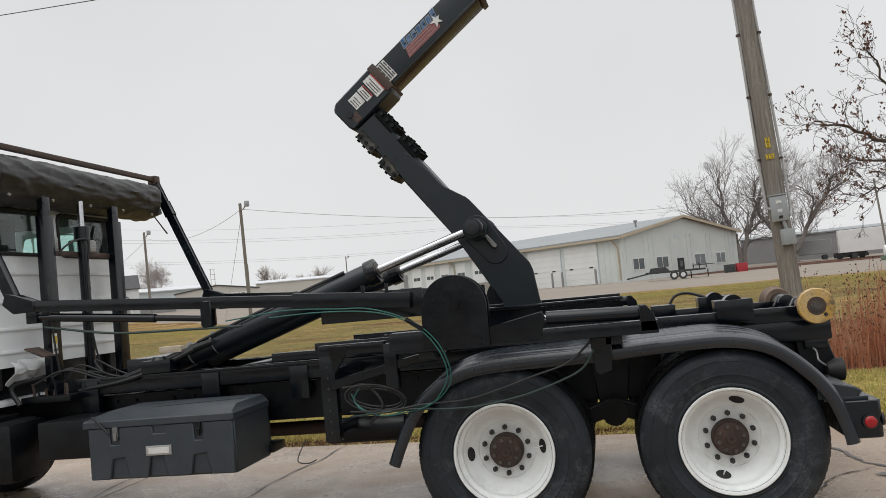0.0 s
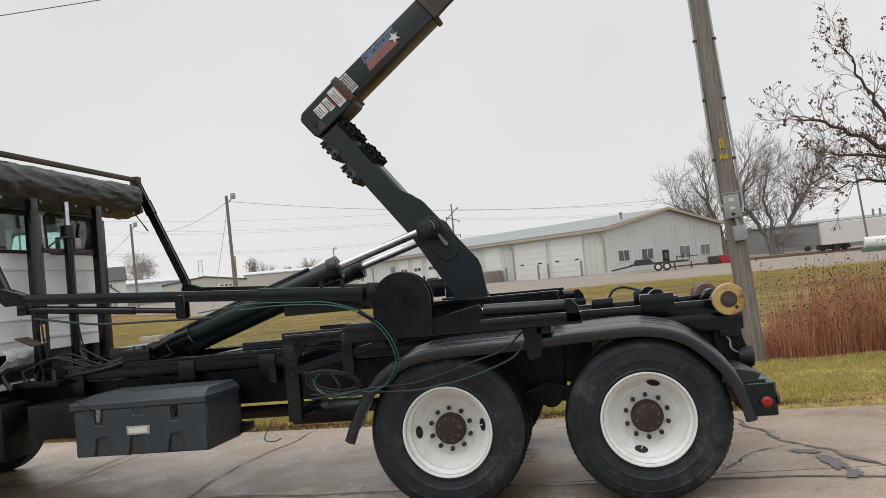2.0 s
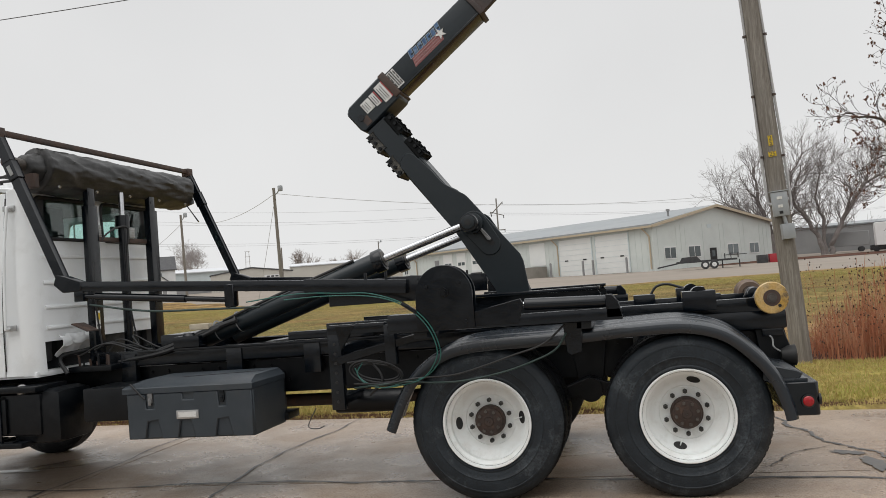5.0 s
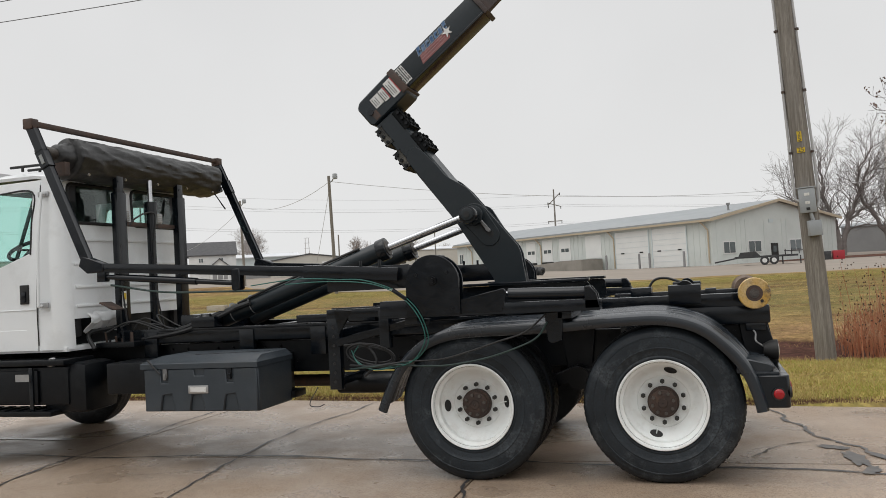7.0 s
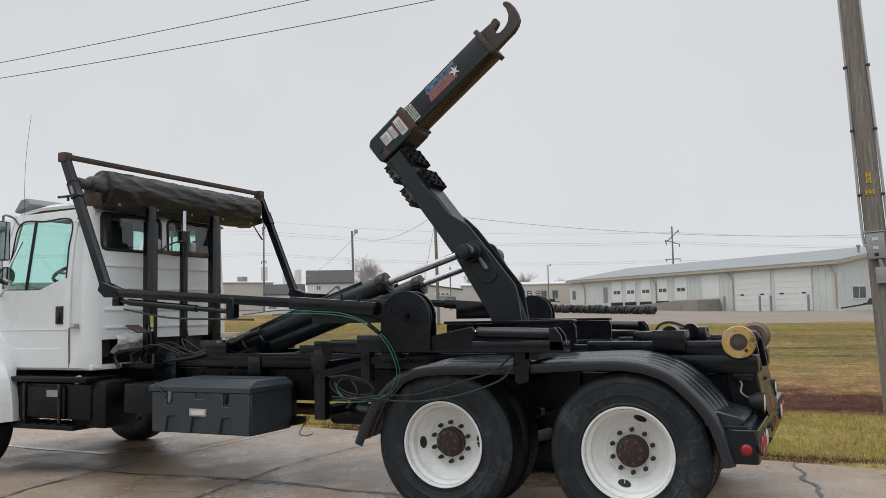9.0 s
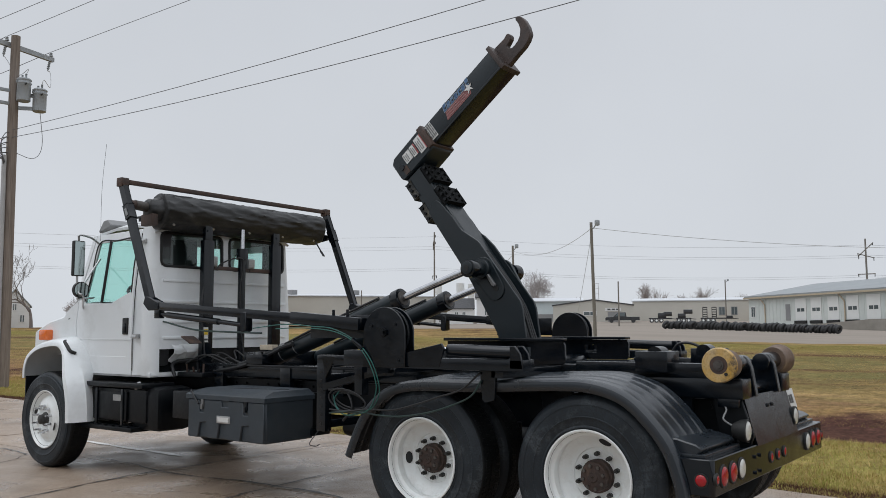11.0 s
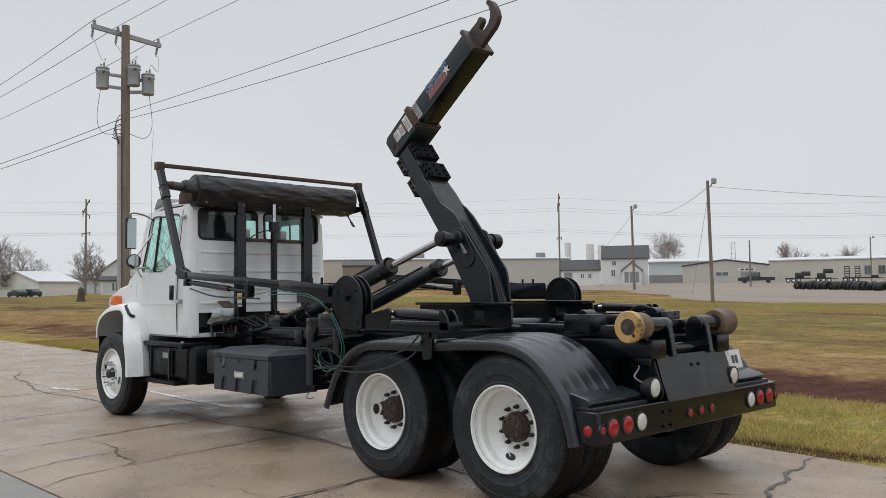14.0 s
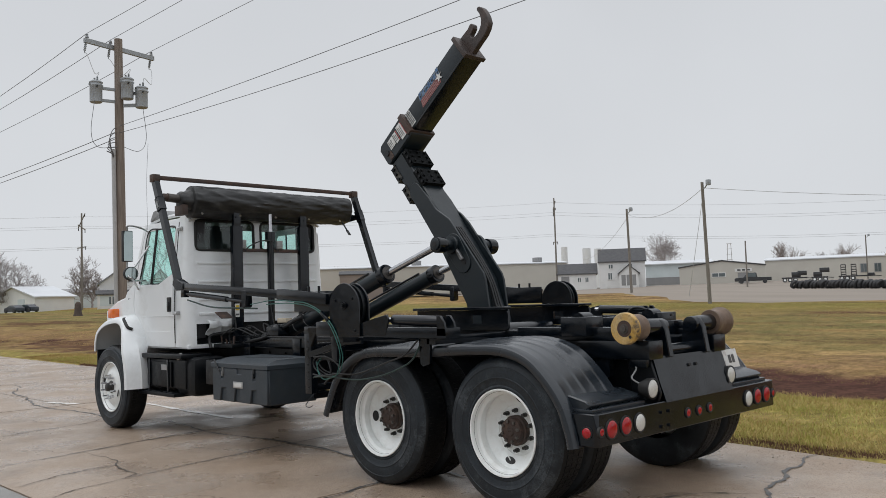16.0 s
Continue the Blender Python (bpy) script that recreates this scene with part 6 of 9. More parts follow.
YL, YR = -0.885, 0.885
wall_piece(YL, YR, 1.28, ZB)
wall_piece(YL, -0.86, ZB, ZT)
wall_piece(-0.065, 0.04, ZB, ZT)
wall_piece(0.85, YR, ZB, ZT)
wall_piece(YL + 0.01, YR - 0.01, ZT, 2.66)
for z in (1.40, 1.58, 1.80, 2.03):
    for y0, y1 in ((-0.84, 0.86),):
        x = -5.225 - 0.065 * (z - 1.0) / 1.65
        part("pressed_rib", box(B(), x - 0.008, x + 0.014, y0, y1, z - 0.014, z + 0.014, 0.005), M_WHITE, cab)
for side in (-1, 1):
    bm = B()
    cols = []
    for i in range(12):
        z = 1.0 + 1.64 * i / 11
        xw, xf = -5.225 - 0.065 * (z - 1.0) / 1.65, -5.37 - 0.045 * (z - 1.0) / 1.65
        yf, yw = 1.012 - 0.075 * max(0.0, z - 1.75) - 0.04 * max(0.0, 1.2 - z), 0.88
        cols.append([bm.verts.new((xf + (xw - xf) * math.sin(radians(10 * k)), side * (yw + (yf - yw) * math.cos(radians(10 * k))), z)) for k in range(10)])
    for a, b in zip(cols, cols[1:]):
        for k in range(9):
            bm.faces.new((a[k], a[k + 1], b[k + 1], b[k]))
    bmesh.ops.recalc_face_normals(bm, faces=bm.faces)
    bm.normal_update()
    bmesh.ops.solidify(bm, geom=bm.faces[:], thickness=0.012)
    part("rear_corner", bm, M_WHITE, cab)
for y0, y1 in WIN:
    def frame_ring(y0, y1, z0, z1, t, xo, r):
        pts = []
        for cy, cz, a0 in ((y1 - r, z1 - r, 0), (y0 + r, z1 - r, 90), (y0 + r, z0 + r, 180), (y1 - r, z0 + r, 270)):
            for k in range(5):
                a = radians(a0 + 22.5 * k)
                pts.append((-5.225 - 0.065 * (cz + r * math.sin(a) - 1) / 1.65 + xo, cy + r * math.cos(a), cz + r * math.sin(a)))
        return hose(B(), pts + [pts[0]], t, 8, 1, False)
    wf = part("rear_window", frame_ring(y0, y1, ZB, ZT, 0.017, 0.0, 0.06), M_TRIM, cab, "dark rear cab window with a rubber seal")
    bm = B()
    v = [bm.verts.new((-5.245 - 0.065 * (z - 1) / 1.65, y, z)) for y, z in ((y0, ZB), (y1, ZB), (y1, ZT), (y0, ZT))]
    bm.faces.new(v)
    bm.normal_update()
    bmesh.ops.solidify(bm, geom=bm.faces[:], thickness=0.005)
    bmesh.ops.recalc_face_normals(bm, faces=bm.faces)
    g = part("pane", bm, M_REARGLASS, wf, "dark tinted glass")
    g.visible_shadow = False
# roof
bm = B()
rings = []
for x, z, inset in ((-5.27, 2.64, 0.0), (-5.33, 2.70, 0.03), (-5.6, 2.735, 0.05), (-6.1, 2.735, 0.06), (-6.4, 2.70, 0.08), (-6.52, 2.63, 0.06)):
    row = []
    for k in range(17):
        s = -1 + 2 * k / 16
        e = abs(s) ** 5
        row.append(bm.verts.new((x, s * (0.945 - 0.3 * inset), z - 0.085 * e + 0.02 * (1 - s * s))))
    rings.append(row)
for a, b in zip(rings, rings[1:]):
    for k in range(16):
        bm.faces.new((a[k], a[k + 1], b[k + 1], b[k]))
bmesh.ops.recalc_face_normals(bm, faces=bm.faces)
bm.normal_update()
bmesh.ops.solidify(bm, geom=bm.faces[:], thickness=0.03)
part("roof", bm, M_WHITE, cab, "white cab roof")
for side in (-1, 1):
    # flank behind the door
    skin("rear_quarter", [(-5.368, 1.0), (-5.55, 1.0), (-5.53, 1.9), (-5.50, 2.62), (-5.413, 2.64)], side, M_WHITE, cab)
    door = skin("door", [(-5.56, 1.0), (-6.46, 1.0), (-6.66, 1.16), (-6.74, 1.55), (-6.70, 1.84), (-6.44, 2.585), (-5.51, 2.6), (-5.54, 1.9)], side, M_WHITE, cab,
                holes=[(-5.68, 1.2), (-6.4, 1.2), (-6.5, 1.4), (-6.58, 1.6), (-6.56, 1.83), (-6.37, 2.49), (-5.60, 2.50), (-5.62, 1.91)], label="white cab door with a black handle")
    skin("door_panel", [(-5.60, 1.92), (-5.62, 1.1), (-6.45, 1.1), (-6.56, 1.3), (-6.62, 1.6), (-6.58, 1.80), (-6.0, 1.79), (-5.85, 1.84)], side, M_WHITE, door, 0.03)
    # glass and dividers
    def on(x, z, o=0.0):
        return (x, side * (cab_y(z) + o), z)
    bm = B()
    v = [bm.verts.new(on(x, z, -0.016)) for x, z in ((-5.60, 1.86), (-5.85, 1.82), (-6.57, 1.78), (-6.57, 1.83), (-6.37, 2.49), (-5.60, 2.50))]
    bm.faces.new(v)
    bm.normal_update()
    bmesh.ops.solidify(bm, geom=bm.faces[:], thickness=0.005)
    bmesh.ops.recalc_face_normals(bm, faces=bm.faces)
    g = part("door_glass", bm, M_GLASS, door, "greenish side glass")
    g.visible_shadow = False
    bm = bar(B(), on(-6.20, 1.80), on(-6.13, 2.5), 0.02, 0.03)
    part("quarter_divider", bm, M_TRIM, door)
    bm = hose(B(), [on(-5.61, 1.9, 0.001), on(-5.605, 2.2, 0.001), on(-5.60, 2.49, 0.001), on(-6.0, 2.50, 0.001), on(-6.37, 2.49, 0.001), on(-6.47, 2.15, 0.001), on(-6.57, 1.82, 0.001)], 0.009, 6, 6)
    part("window_seal", bm, M_TRIM, door)
    hd = part("door_handle", box(B(), -5.74, -5.64, min(side * 1.0, side * 1.022), max(side * 1.0, side * 1.022), 1.44, 1.62, 0.012), M_TRIM, door, "black door handle recess")
    part("handle_lever", box(B(), -5.715, -5.665, min(side * 1.02, side * 1.034), max(side * 1.02, side * 1.034), 1.46, 1.56, 0.006), M_BLACK, hd)
    bm = hose(B(), [on(-5.47, 1.42, 0.0), on(-5.47, 1.42, 0.05), on(-5.47, 1.46, 0.06), on(-5.46, 2.0, 0.065), on(-5.44, 2.42, 0.06), on(-5.44, 2.46, 0.05), on(-5.44, 2.46, 0.0)], 0.013, 10, 6)
    part("grab_rail", bm, M_WHITE, cab, "white grab rail")
    for z in (1.42, 2.46):
        bm = B()
        box(bm, -5.52, -5.40, min(side * cab_y(z), side * (cab_y(z) + 0.02)), max(side * cab_y(z), side * (cab_y(z) + 0.02)), z - 0.025, z + 0.025, 0.006)
        part("hinge", bm, M_ALU, cab)
    bm = hose(B(), [on(-5.545, 1.05, 0.002), on(-5.545, 1.4, 0.002), on(-5.53, 1.9, 0.002), on(-5.505, 2.55, 0.002)], 0.005, 6, 4)
    part("door_gap", bm, M_TRIM, door)
    bm = hose(B(), [on(-5.56, 1.385, 0.001), on(-6.0, 1.385, 0.001), on(-6.68, 1.385, 0.001)], 0.004, 6, 4)
    part("body_crease", bm, M_WHITE, door)
    # cowl side with the pillar
    skin("cowl_side", [(-6.47, 1.0), (-6.67, 1.16), (-6.75, 1.55), (-6.71, 1.84), (-6.95, 1.72), (-7.15, 1.50), (-7.05, 1.2), (-6.75, 0.95)], side, M_WHITE, cab)
    skin("pillar", [(-6.455, 2.59), (-6.72, 1.85), (-6.80, 1.80), (-6.52, 2.60)], side, M_WHITE, cab, 0.05)
    # mirrors
    mx, my = -6.02, side * 1.36
    bm = hose(B(), [on(-6.42, 2.5, 0.0), (mx - 0.2, side * 1.15, 2.53), (mx - 0.05, my, 2.53), (mx - 0.07, my, 2.45), (mx - 0.07, my, 1.95), (mx - 0.03, my - side * 0.05, 1.86), on(-6.6, 1.75, 0.0)], 0.012, 10, 6)
    mir = part("mirror", bm, M_ALU, cab, "tall west-coast mirror on a bright frame")
    part("mirror_head", box(B(), mx - 0.10, mx - 0.04, my - 0.064, my + 0.064, 2.08, 2.47, 0.015), M_TRIM, mir)
    part("mirror_glass", box(B(), mx - 0.039, mx - 0.035, my - 0.056, my + 0.056, 2.09, 2.46, 0.0), M_MIRROR, mir)
    bm = rod(B(), (mx - 0.09, my - side * 0.04, 1.93), (mx - 0.05, my - side * 0.04, 1.93), 0.088, 28)
    part("round_mirror", bm, M_TRIM, mir)
    part("round_glass", rod(B(), (mx - 0.049, my - side * 0.04, 1.93), (mx - 0.044, my - side * 0.04, 1.93), 0.078, 28), M_MIRROR, mir)
    bm = hose(B(), [(mx - 0.06, my, 1.83), on(-6.35, 1.86, 0.02)], 0.011, 8, 2)
    hose(bm, [on(-6.3, 2.3, 0.02), (mx - 0.05, my, 1.9)], 0.011, 8, 2)
    part("mirror_brace", bm, M_ALU, mir)
    # badge marks by the bonnet, as bars
    bm = B()
    box(bm, -6.92, -6.84, *sorted((side * 1.0, side * 1.012)), 1.60, 1.635, 0.002)
    part("badge", bm, M_INK, cab, "small dark badge")
# windscreen
bm = B()
v = [bm.verts.new(p) for p in ((-6.52, -0.86, 2.60), (-6.52, 0.86, 2.60), (-6.85, 0.92, 1.82), (-6.85, -0.92, 1.82))]
bm.faces.new(v)
bm.normal_update()
bmesh.ops.solidify(bm, geom=bm.faces[:], thickness=0.006)
bmesh.ops.recalc_face_normals(bm, faces=bm.faces)
g = part("windscreen", bm, M_GLASS, cab, "clear windscreen")
g.visible_shadow = False
part("screen_divider", bar(B(), (-6.525, 0, 2.60), (-6.86, 0, 1.82), 0.02, 0.03), M_TRIM, cab)
# interior
bm = B()
box(bm, -6.7, -6.45, -0.9, 0.9, 1.5, 1.82, 0.04)
part("dashboard", bm, M_INT, cab)
for y, zt in ((-0.5, 2.52), (0.5, 2.2)):
    bm = box(B(), -5.95, -5.5, y - 0.25, y + 0.25, 1.25, 1.55, 0.05)
    box(bm, -5.62, -5.46, y - 0.24, y + 0.24, 1.5, zt, 0.05)
    part("seat", bm, M_INT, cab, "dark grey cab seat")
bm = B()
pts = [(-6.1 + 0.19 * math.sin(a), -0.5 + 0.22 * math.cos(a), 1.98 + 0.09 * math.sin(a)) for a in [2 * math.pi * k / 24 for k in range(25)]]
hose(bm, pts, 0.019, 8, 1, False)
bar(bm, (-6.1, -0.71, 1.98), (-6.1, -0.29, 1.98), 0.04, 0.02)
rod(bm, (-6.1, -0.5, 1.97), (-6.5, -0.5, 1.65), 0.03, 12)
part("steering_wheel", bm, M_TRIM, cab, "black steering wheel")
part("headliner", box(B(), -6.45, -5.32, -0.86, 0.86, 2.56, 2.6, 0.0), M_INT, cab)
for y in (-0.8, 0.8):
    part("corner_trim", box(B(), -5.52, -5.3, y - 0.09, y + 0.09, 1.1, 2.58, 0.03), M_INT, cab)
# visor, horns, clearance lamps and aerial
bm = plate(B(), [(-6.42, 2.73), (-6.50, 2.80), (-6.60, 2.79), (-6.70, 2.67), (-6.68, 2.645), (-6.50, 2.70)], -0.80, 0.80, 0.01)
part("sun_visor", bm, M_GREYB, cab, "grey roof visor")
bm = B()
for y in (-0.72, -0.5):
    rod(bm, (-6.1, y, 2.79), (-5.72, y, 2.79), 0.014, 12)
    rod(bm, (-5.72, y, 2.79), (-5.6, y, 2.79), 0.014, 16, 0.045)
    rod(bm, (-5.95, y, 2.74), (-5.95, y, 2.79), 0.014, 8)
part("air_horn", bm, M_TRIM, cab, "black roof air horn")
part("aerial", hose(B(), [(-6.2, -1.05, 2.5), (-6.15, -1.08, 3.1), (-6.05, -1.1, 3.6)], 0.0018, 6), M_TRIM, cab)

# bonnet with wheel-arch fenders
bm = B()
prof = [(-6.80, 1.82, 0.93), (-7.1, 1.74, 0.88), (-7.5, 1.66, 0.80), (-7.85, 1.56, 0.72), (-8.02, 1.42, 0.66), (-8.08, 1.15, 0.62), (-8.06, 0.75, 0.60)]
rows_ = []
for x, z, hw in prof:
    row = []
    zlow = 1.2 if x > -7.95 else z - 0.02
    for k in range(15):
        s = -1 + 2 * k / 14
        c = abs(s) ** 3.2
        row.append(bm.verts.new((x + 0.12 * s * s * (1 if x < -7.4 else 0), s * hw * (1 + 0.05 * c), z - (z - zlow) * c)))
    rows_.append(row)
for a, b in zip(rows_, rows_[1:]):
    for k in range(14):
        bm.faces.new((a[k], a[k + 1], b[k + 1], b[k]))
bmesh.ops.recalc_face_normals(bm, faces=bm.faces)
bm.normal_update()
bmesh.ops.solidify(bm, geom=bm.faces[:], thickness=0.02)
bonnet = part("bonnet", bm, M_WHITE, truck, "white sloping bonnet")
for side in (-1, 1):
    # arch: a lipped skin over the front wheel, with a broad tail behind it
    PLACE[0] = None
    arch = [(p.x, p.z) for p in curve_points([(-7.30, 0, 0.93), (-7.29, 0, 1.06), (-7.23, 0, 1.18), (-7.12, 0, 1.26), (-6.96, 0, 1.32), (-6.78, 0, 1.35), (-6.60, 0, 1.36), (-6.49, 0, 1.345), (-6.40, 0, 1.28), (-6.32, 0, 1.18), (-6.23, 0, 1.03), (-6.145, 0, 0.88), (-6.10, 0, 0.7), (-6.085, 0, 0.49)], 3)]
    bm = B()
    rows_ = []
    for i, (x, z) in enumerate(arch):
        a, b = arch[max(i - 1, 0)], arch[min(i + 1, len(arch) - 1)]
        t = Vector((b[0] - a[0], 0, b[1] - a[1])).normalized()
        nrm = Vector((-t.z, 0, t.x))
        back_ = smooth_step(-6.42, -6.14, x)
        across = ((0.70 + 0.34 * back_, 0.05 - 0.02 * back_), (0.9 + 0.20 * back_, 0.05), (1.05 + 0.10 * back_, 0.04 + 0.02 * back_), (1.15, 0.022 + 0.03 * back_), (1.205 + 0.06 * back_, 0.004), (1.235 + 0.075 * back_, -0.022), (1.235 + 0.075 * back_, -0.06 - 0.03 * back_))
        rows_.append([bm.verts.new(Vector((x, side * y, z)) + nrm * h) for y, h in across])
    for a, b in zip(rows_, rows_[1:]):
        for k in range(6):
            bm.faces.new((a[k], a[k + 1], b[k + 1], b[k]))
    bmesh.ops.recalc_face_normals(bm, faces=bm.faces)
    bm.normal_update()
    bmesh.ops.solidify(bm, geom=bm.faces[:], thickness=0.012)
    ff = part("front_fender", bm, M_WHITE, truck, "white front wheel-arch fender", smooth=50)
    part("mud_flap", box(B(), -7.27, -7.25, *sorted((side * 0.75, side * 1.2)), 0.62, 0.95, 0.004), M_FRAME, ff, "black rubber mud flap")
    PLACE[0] = CAB_AT
    part("bonnet_side", plate(B(), [(-6.80, 1.74), (-7.6, 1.60), (-7.95, 1.48), (-7.95, 1.25), (-7.45, 1.36), (-6.9, 1.36), (-6.72, 1.25)], min(side * 0.84, side * 0.9), max(side * 0.84, side * 0.9), 0.02), M_WHITE, bonnet)
    mk = part("marker_lamp", box(B(), -7.66, -7.50, *sorted((side * 0.86, side * 1.0)), 1.37, 1.50, 0.025), M_AMBER, ff, "amber turn-signal lamp")
    part("bonnet_latch", hose(B(), [(-6.70, side * 1.12, 1.36), (-6.67, side * 1.175, 1.36), (-6.59, side * 1.19, 1.315), (-6.51, side * 1.19, 1.255), (-6.48, side * 1.14, 1.225)], 0.02, 10), M_TRIM, bonnet, "black rubber bonnet latch")
part("grille", box(B(), -8.10, -8.05, -0.5, 0.5, 0.75, 1.35, 0.02), M_ALU, bonnet)
part("front_bumper", box(B(), -8.10, -7.95, -0.75, 0.75, 0.42, 0.72, 0.04), M_FRAME, truck)
part("inner_arch", box(B(), -7.5, -6.3, -0.6, 0.6, 0.7, 1.2, 0.02), M_FRAME, truck)

PLACE[0] = Matrix.Translation((-0.04, -0.0, 0))
# battery box, steps and tank under the cab
for side in (-1, 1):
    ys = sorted((side * 0.62, side * 1.06))
    bt = part("battery_box", box(B(), -6.1, -5.05, *ys, 0.52, 0.86, 0.02), M_FRAME, truck, "black battery box under the cab")
    part("step_tread", box(B(), -6.16, -5.04, *sorted((side * 0.72, side * 1.12)), 0.875, 0.925, 0.012), M_FRAME, bt, "black cab step")
    part("step_tread", box(B(), -6.25, -5.18, *sorted((side * 0.80, side * 1.14)), 0.43, 0.475, 0.01), M_FRAME, bt, "black ribbed lower step")
    for k in range(7):
        part("tread_bar", box(B(), -6.2 + 0.14 * k, -6.12 + 0.14 * k, *sorted((side * 0.84, side * 1.12)), 0.474, 0.484, 0.002), M_FRAME, bt)
    part("box_cover", box(B(), -5.95, -5.36, *sorted((side * 1.06, side * 1.085)), 0.54, 0.83, 0.01), M_FRAME, bt)
    for x in (-5.9, -5.42):
        part("strap", box(B(), x - 0.02, x + 0.02, *sorted((side * 1.085, side * 1.1)), 0.46, 0.86, 0.004), M_BLACK, bt)
    lb = part("box_label", box(B(), -5.60, -5.43, *sorted((side * 1.0855, side * 1.088)), 0.735, 0.80, 0), M_ALU, bt, "pale worn label", smooth=0)
    tk = part("fuel_tank", box(B(), -5.36, -4.88, *sorted((side * 0.58, side * 1.04)), 0.44, 0.89, 0.09), M_FRAME, truck, "black round-cornered tank")
    part("tank_cap", rod(B(), (-5.25, side * 1.0, 0.86), (-5.25, side * 1.04, 0.91), 0.045, 16), M_ALU, tk)
part("cab_mount", box(B(), -5.4, -5.2, -0.6, 0.6, 0.95, 1.0), M_FRAME, truck)
PLACE[0] = None
# solid black box put in place of the dark recess under the cab
part("rear_apron", box(B(), -5.42, -5.26, -0.87, 0.87, 0.99, 1.30, 0.01), M_FRAME, cab, "black box standing for the shaded opening below the cab's rear wall")

# ---- poles and wires ----
def tapered_pole(name, base, top, r0, r1, mat, label, category="utility pole", group=""):
    ob = thing(name, base, label, category, group)
    bm = B()
    n = 10
    pts = [Vector(base) + (Vector(top) - Vector(base)) * k / n for k in range(n + 1)]
    pts[0] = pts[0] - Vector((0, 0, 0.15))
    hose(bm, pts, (r0, r1), 20, 1)
    part("shaft", bm, mat, ob)
    return ob


PB = Vector((1.94, 5.95, -0.06))
PT = Vector((1.43, 6.15, 10.5))
pole = tapered_pole("utility_pole", PB, PT, 0.142, 0.104, M_WOOD, "weathered grey wooden utility pole with meter boxes and number tags")


def on_pole(z, a, r):
    """A point on the pole: height, bearing in degrees (0 faces the road), distance from its axis."""
    c = PB + (PT - PB) * (z / 10.5)
    return c + Vector((math.sin(radians(a)) * r, -math.cos(radians(a)) * r, 0))


lean = (PT - PB).normalized().to_track_quat("Z", "Y").to_matrix().to_4x4()


def pole_box(name, z0, z1, a, wide, deep, mat, label, off=0.13):
    c = on_pole((z0 + z1) / 2, a, off + deep / 2)
    m = Matrix.Translation(c) @ Matrix.Rotation(math.asin((PT.x - PB.x) / 10.5), 4, "Y") @ Matrix.Rotation(radians(a), 4, "Z")
    return part(name, box(B(), -wide / 2, wide / 2, -deep / 2, deep / 2, -(z1 - z0) / 2, (z1 - z0) / 2, 0.01, m), mat, pole, label), m


mb, mm = pole_box("meter_box", 2.13, 2.48, -6, 0.22, 0.10, M_GALV, "grey metal meter box")
for dz, w, mt in ((0.09, 0.07, M_PAPER), (-0.03, 0.06, M_PAPER), (-0.12, 0.05, M_TRIM)):
    part("box_tag", box(B(), -w / 2, w / 2, -0.056, -0.0505, dz - 0.02, dz + 0.02, 0, mm), mt, mb, smooth=0)
part("box_lid", box(B(), -0.13, 0.13, -0.06, 0.05, 0.18, 0.195, 0.003, mm), M_GALV, mb)
jb, _ = pole_box("junction_box", 1.80, 2.02, 12, 0.18, 0.09, M_GALV, "lower grey junction box")
bm = rod(B(), on_pole(2.02, 8, 0.19), on_pole(2.13, 2, 0.19), 0.025, 12)
part("conduit", bm, M_GALV, pole)
for a, r in ((-78, 0.136), (74, 0.136)):
    bm = hose(B(), [on_pole(2.3 if a < 0 else 2.2, a * 0.6, 0.17), on_pole(2.6, a, 0.165), on_pole(5, a, r), on_pole(7.5, a, r * 0.92), on_pole(10.4, a, r * 0.82)], 0.019, 10, 5)
    cd = part("conduit", bm, M_CONDUIT, pole, "thin grey conduit up the pole")
    for z in (3.0, 3.9, 4.8, 6.0):
        part("conduit_clip", rod(B(), on_pole(z, a, 0.145), on_pole(z + 0.03, a, 0.145), 0.032, 10), M_RUST, cd)


def tag_text(body, z, dx, size):
    cu = bpy.data.curves.new("tag_figure", "FONT")
    cu.body, cu.size, cu.extrude, cu.align_x, cu.align_y = body, size, 0.001, "CENTER", "CENTER"
    ob = bpy.data.objects.new("tag_figure", cu)
    dg = bpy.context.evaluated_depsgraph_get()
    scene.collection.objects.link(ob)
    dg.update()
    me = bpy.data.meshes.new_from_object(ob.evaluated_get(dg))
    bpy.data.objects.remove(ob)
    bpy.data.curves.remove(cu)
    me.materials.clear()
    me.materials.append(M_INK)
    c = on_pole(z, -6, 0.142)
    m = Matrix.Translation(c) @ Matrix.Rotation(math.asin((PT.x - PB.x) / 10.5), 4, "Y") @ Matrix.Rotation(radians(-6), 4, "Z") @ Matrix.Translation((dx, 0, 0)) @ Matrix.Rotation(radians(90), 4, "X")
    me.transform(m)
    return me, c, m


for i, (body, z, w) in enumerate((("2", 3.275, 0.062), ("5", 3.20, 0.062), ("25", 3.04, 0.108))):
    me, c, m = tag_text(body, z, 0.0, 0.088)
    bm = box(B(), -w / 2, w / 2, -0.036, 0.036, -0.006, -0.0015, 0, m)
    tg = part("number_tag", bm, M_DYEL, pole, "yellow number tag", smooth=0)
    ob = new("tag_figure", me)
    ob.parent = tg

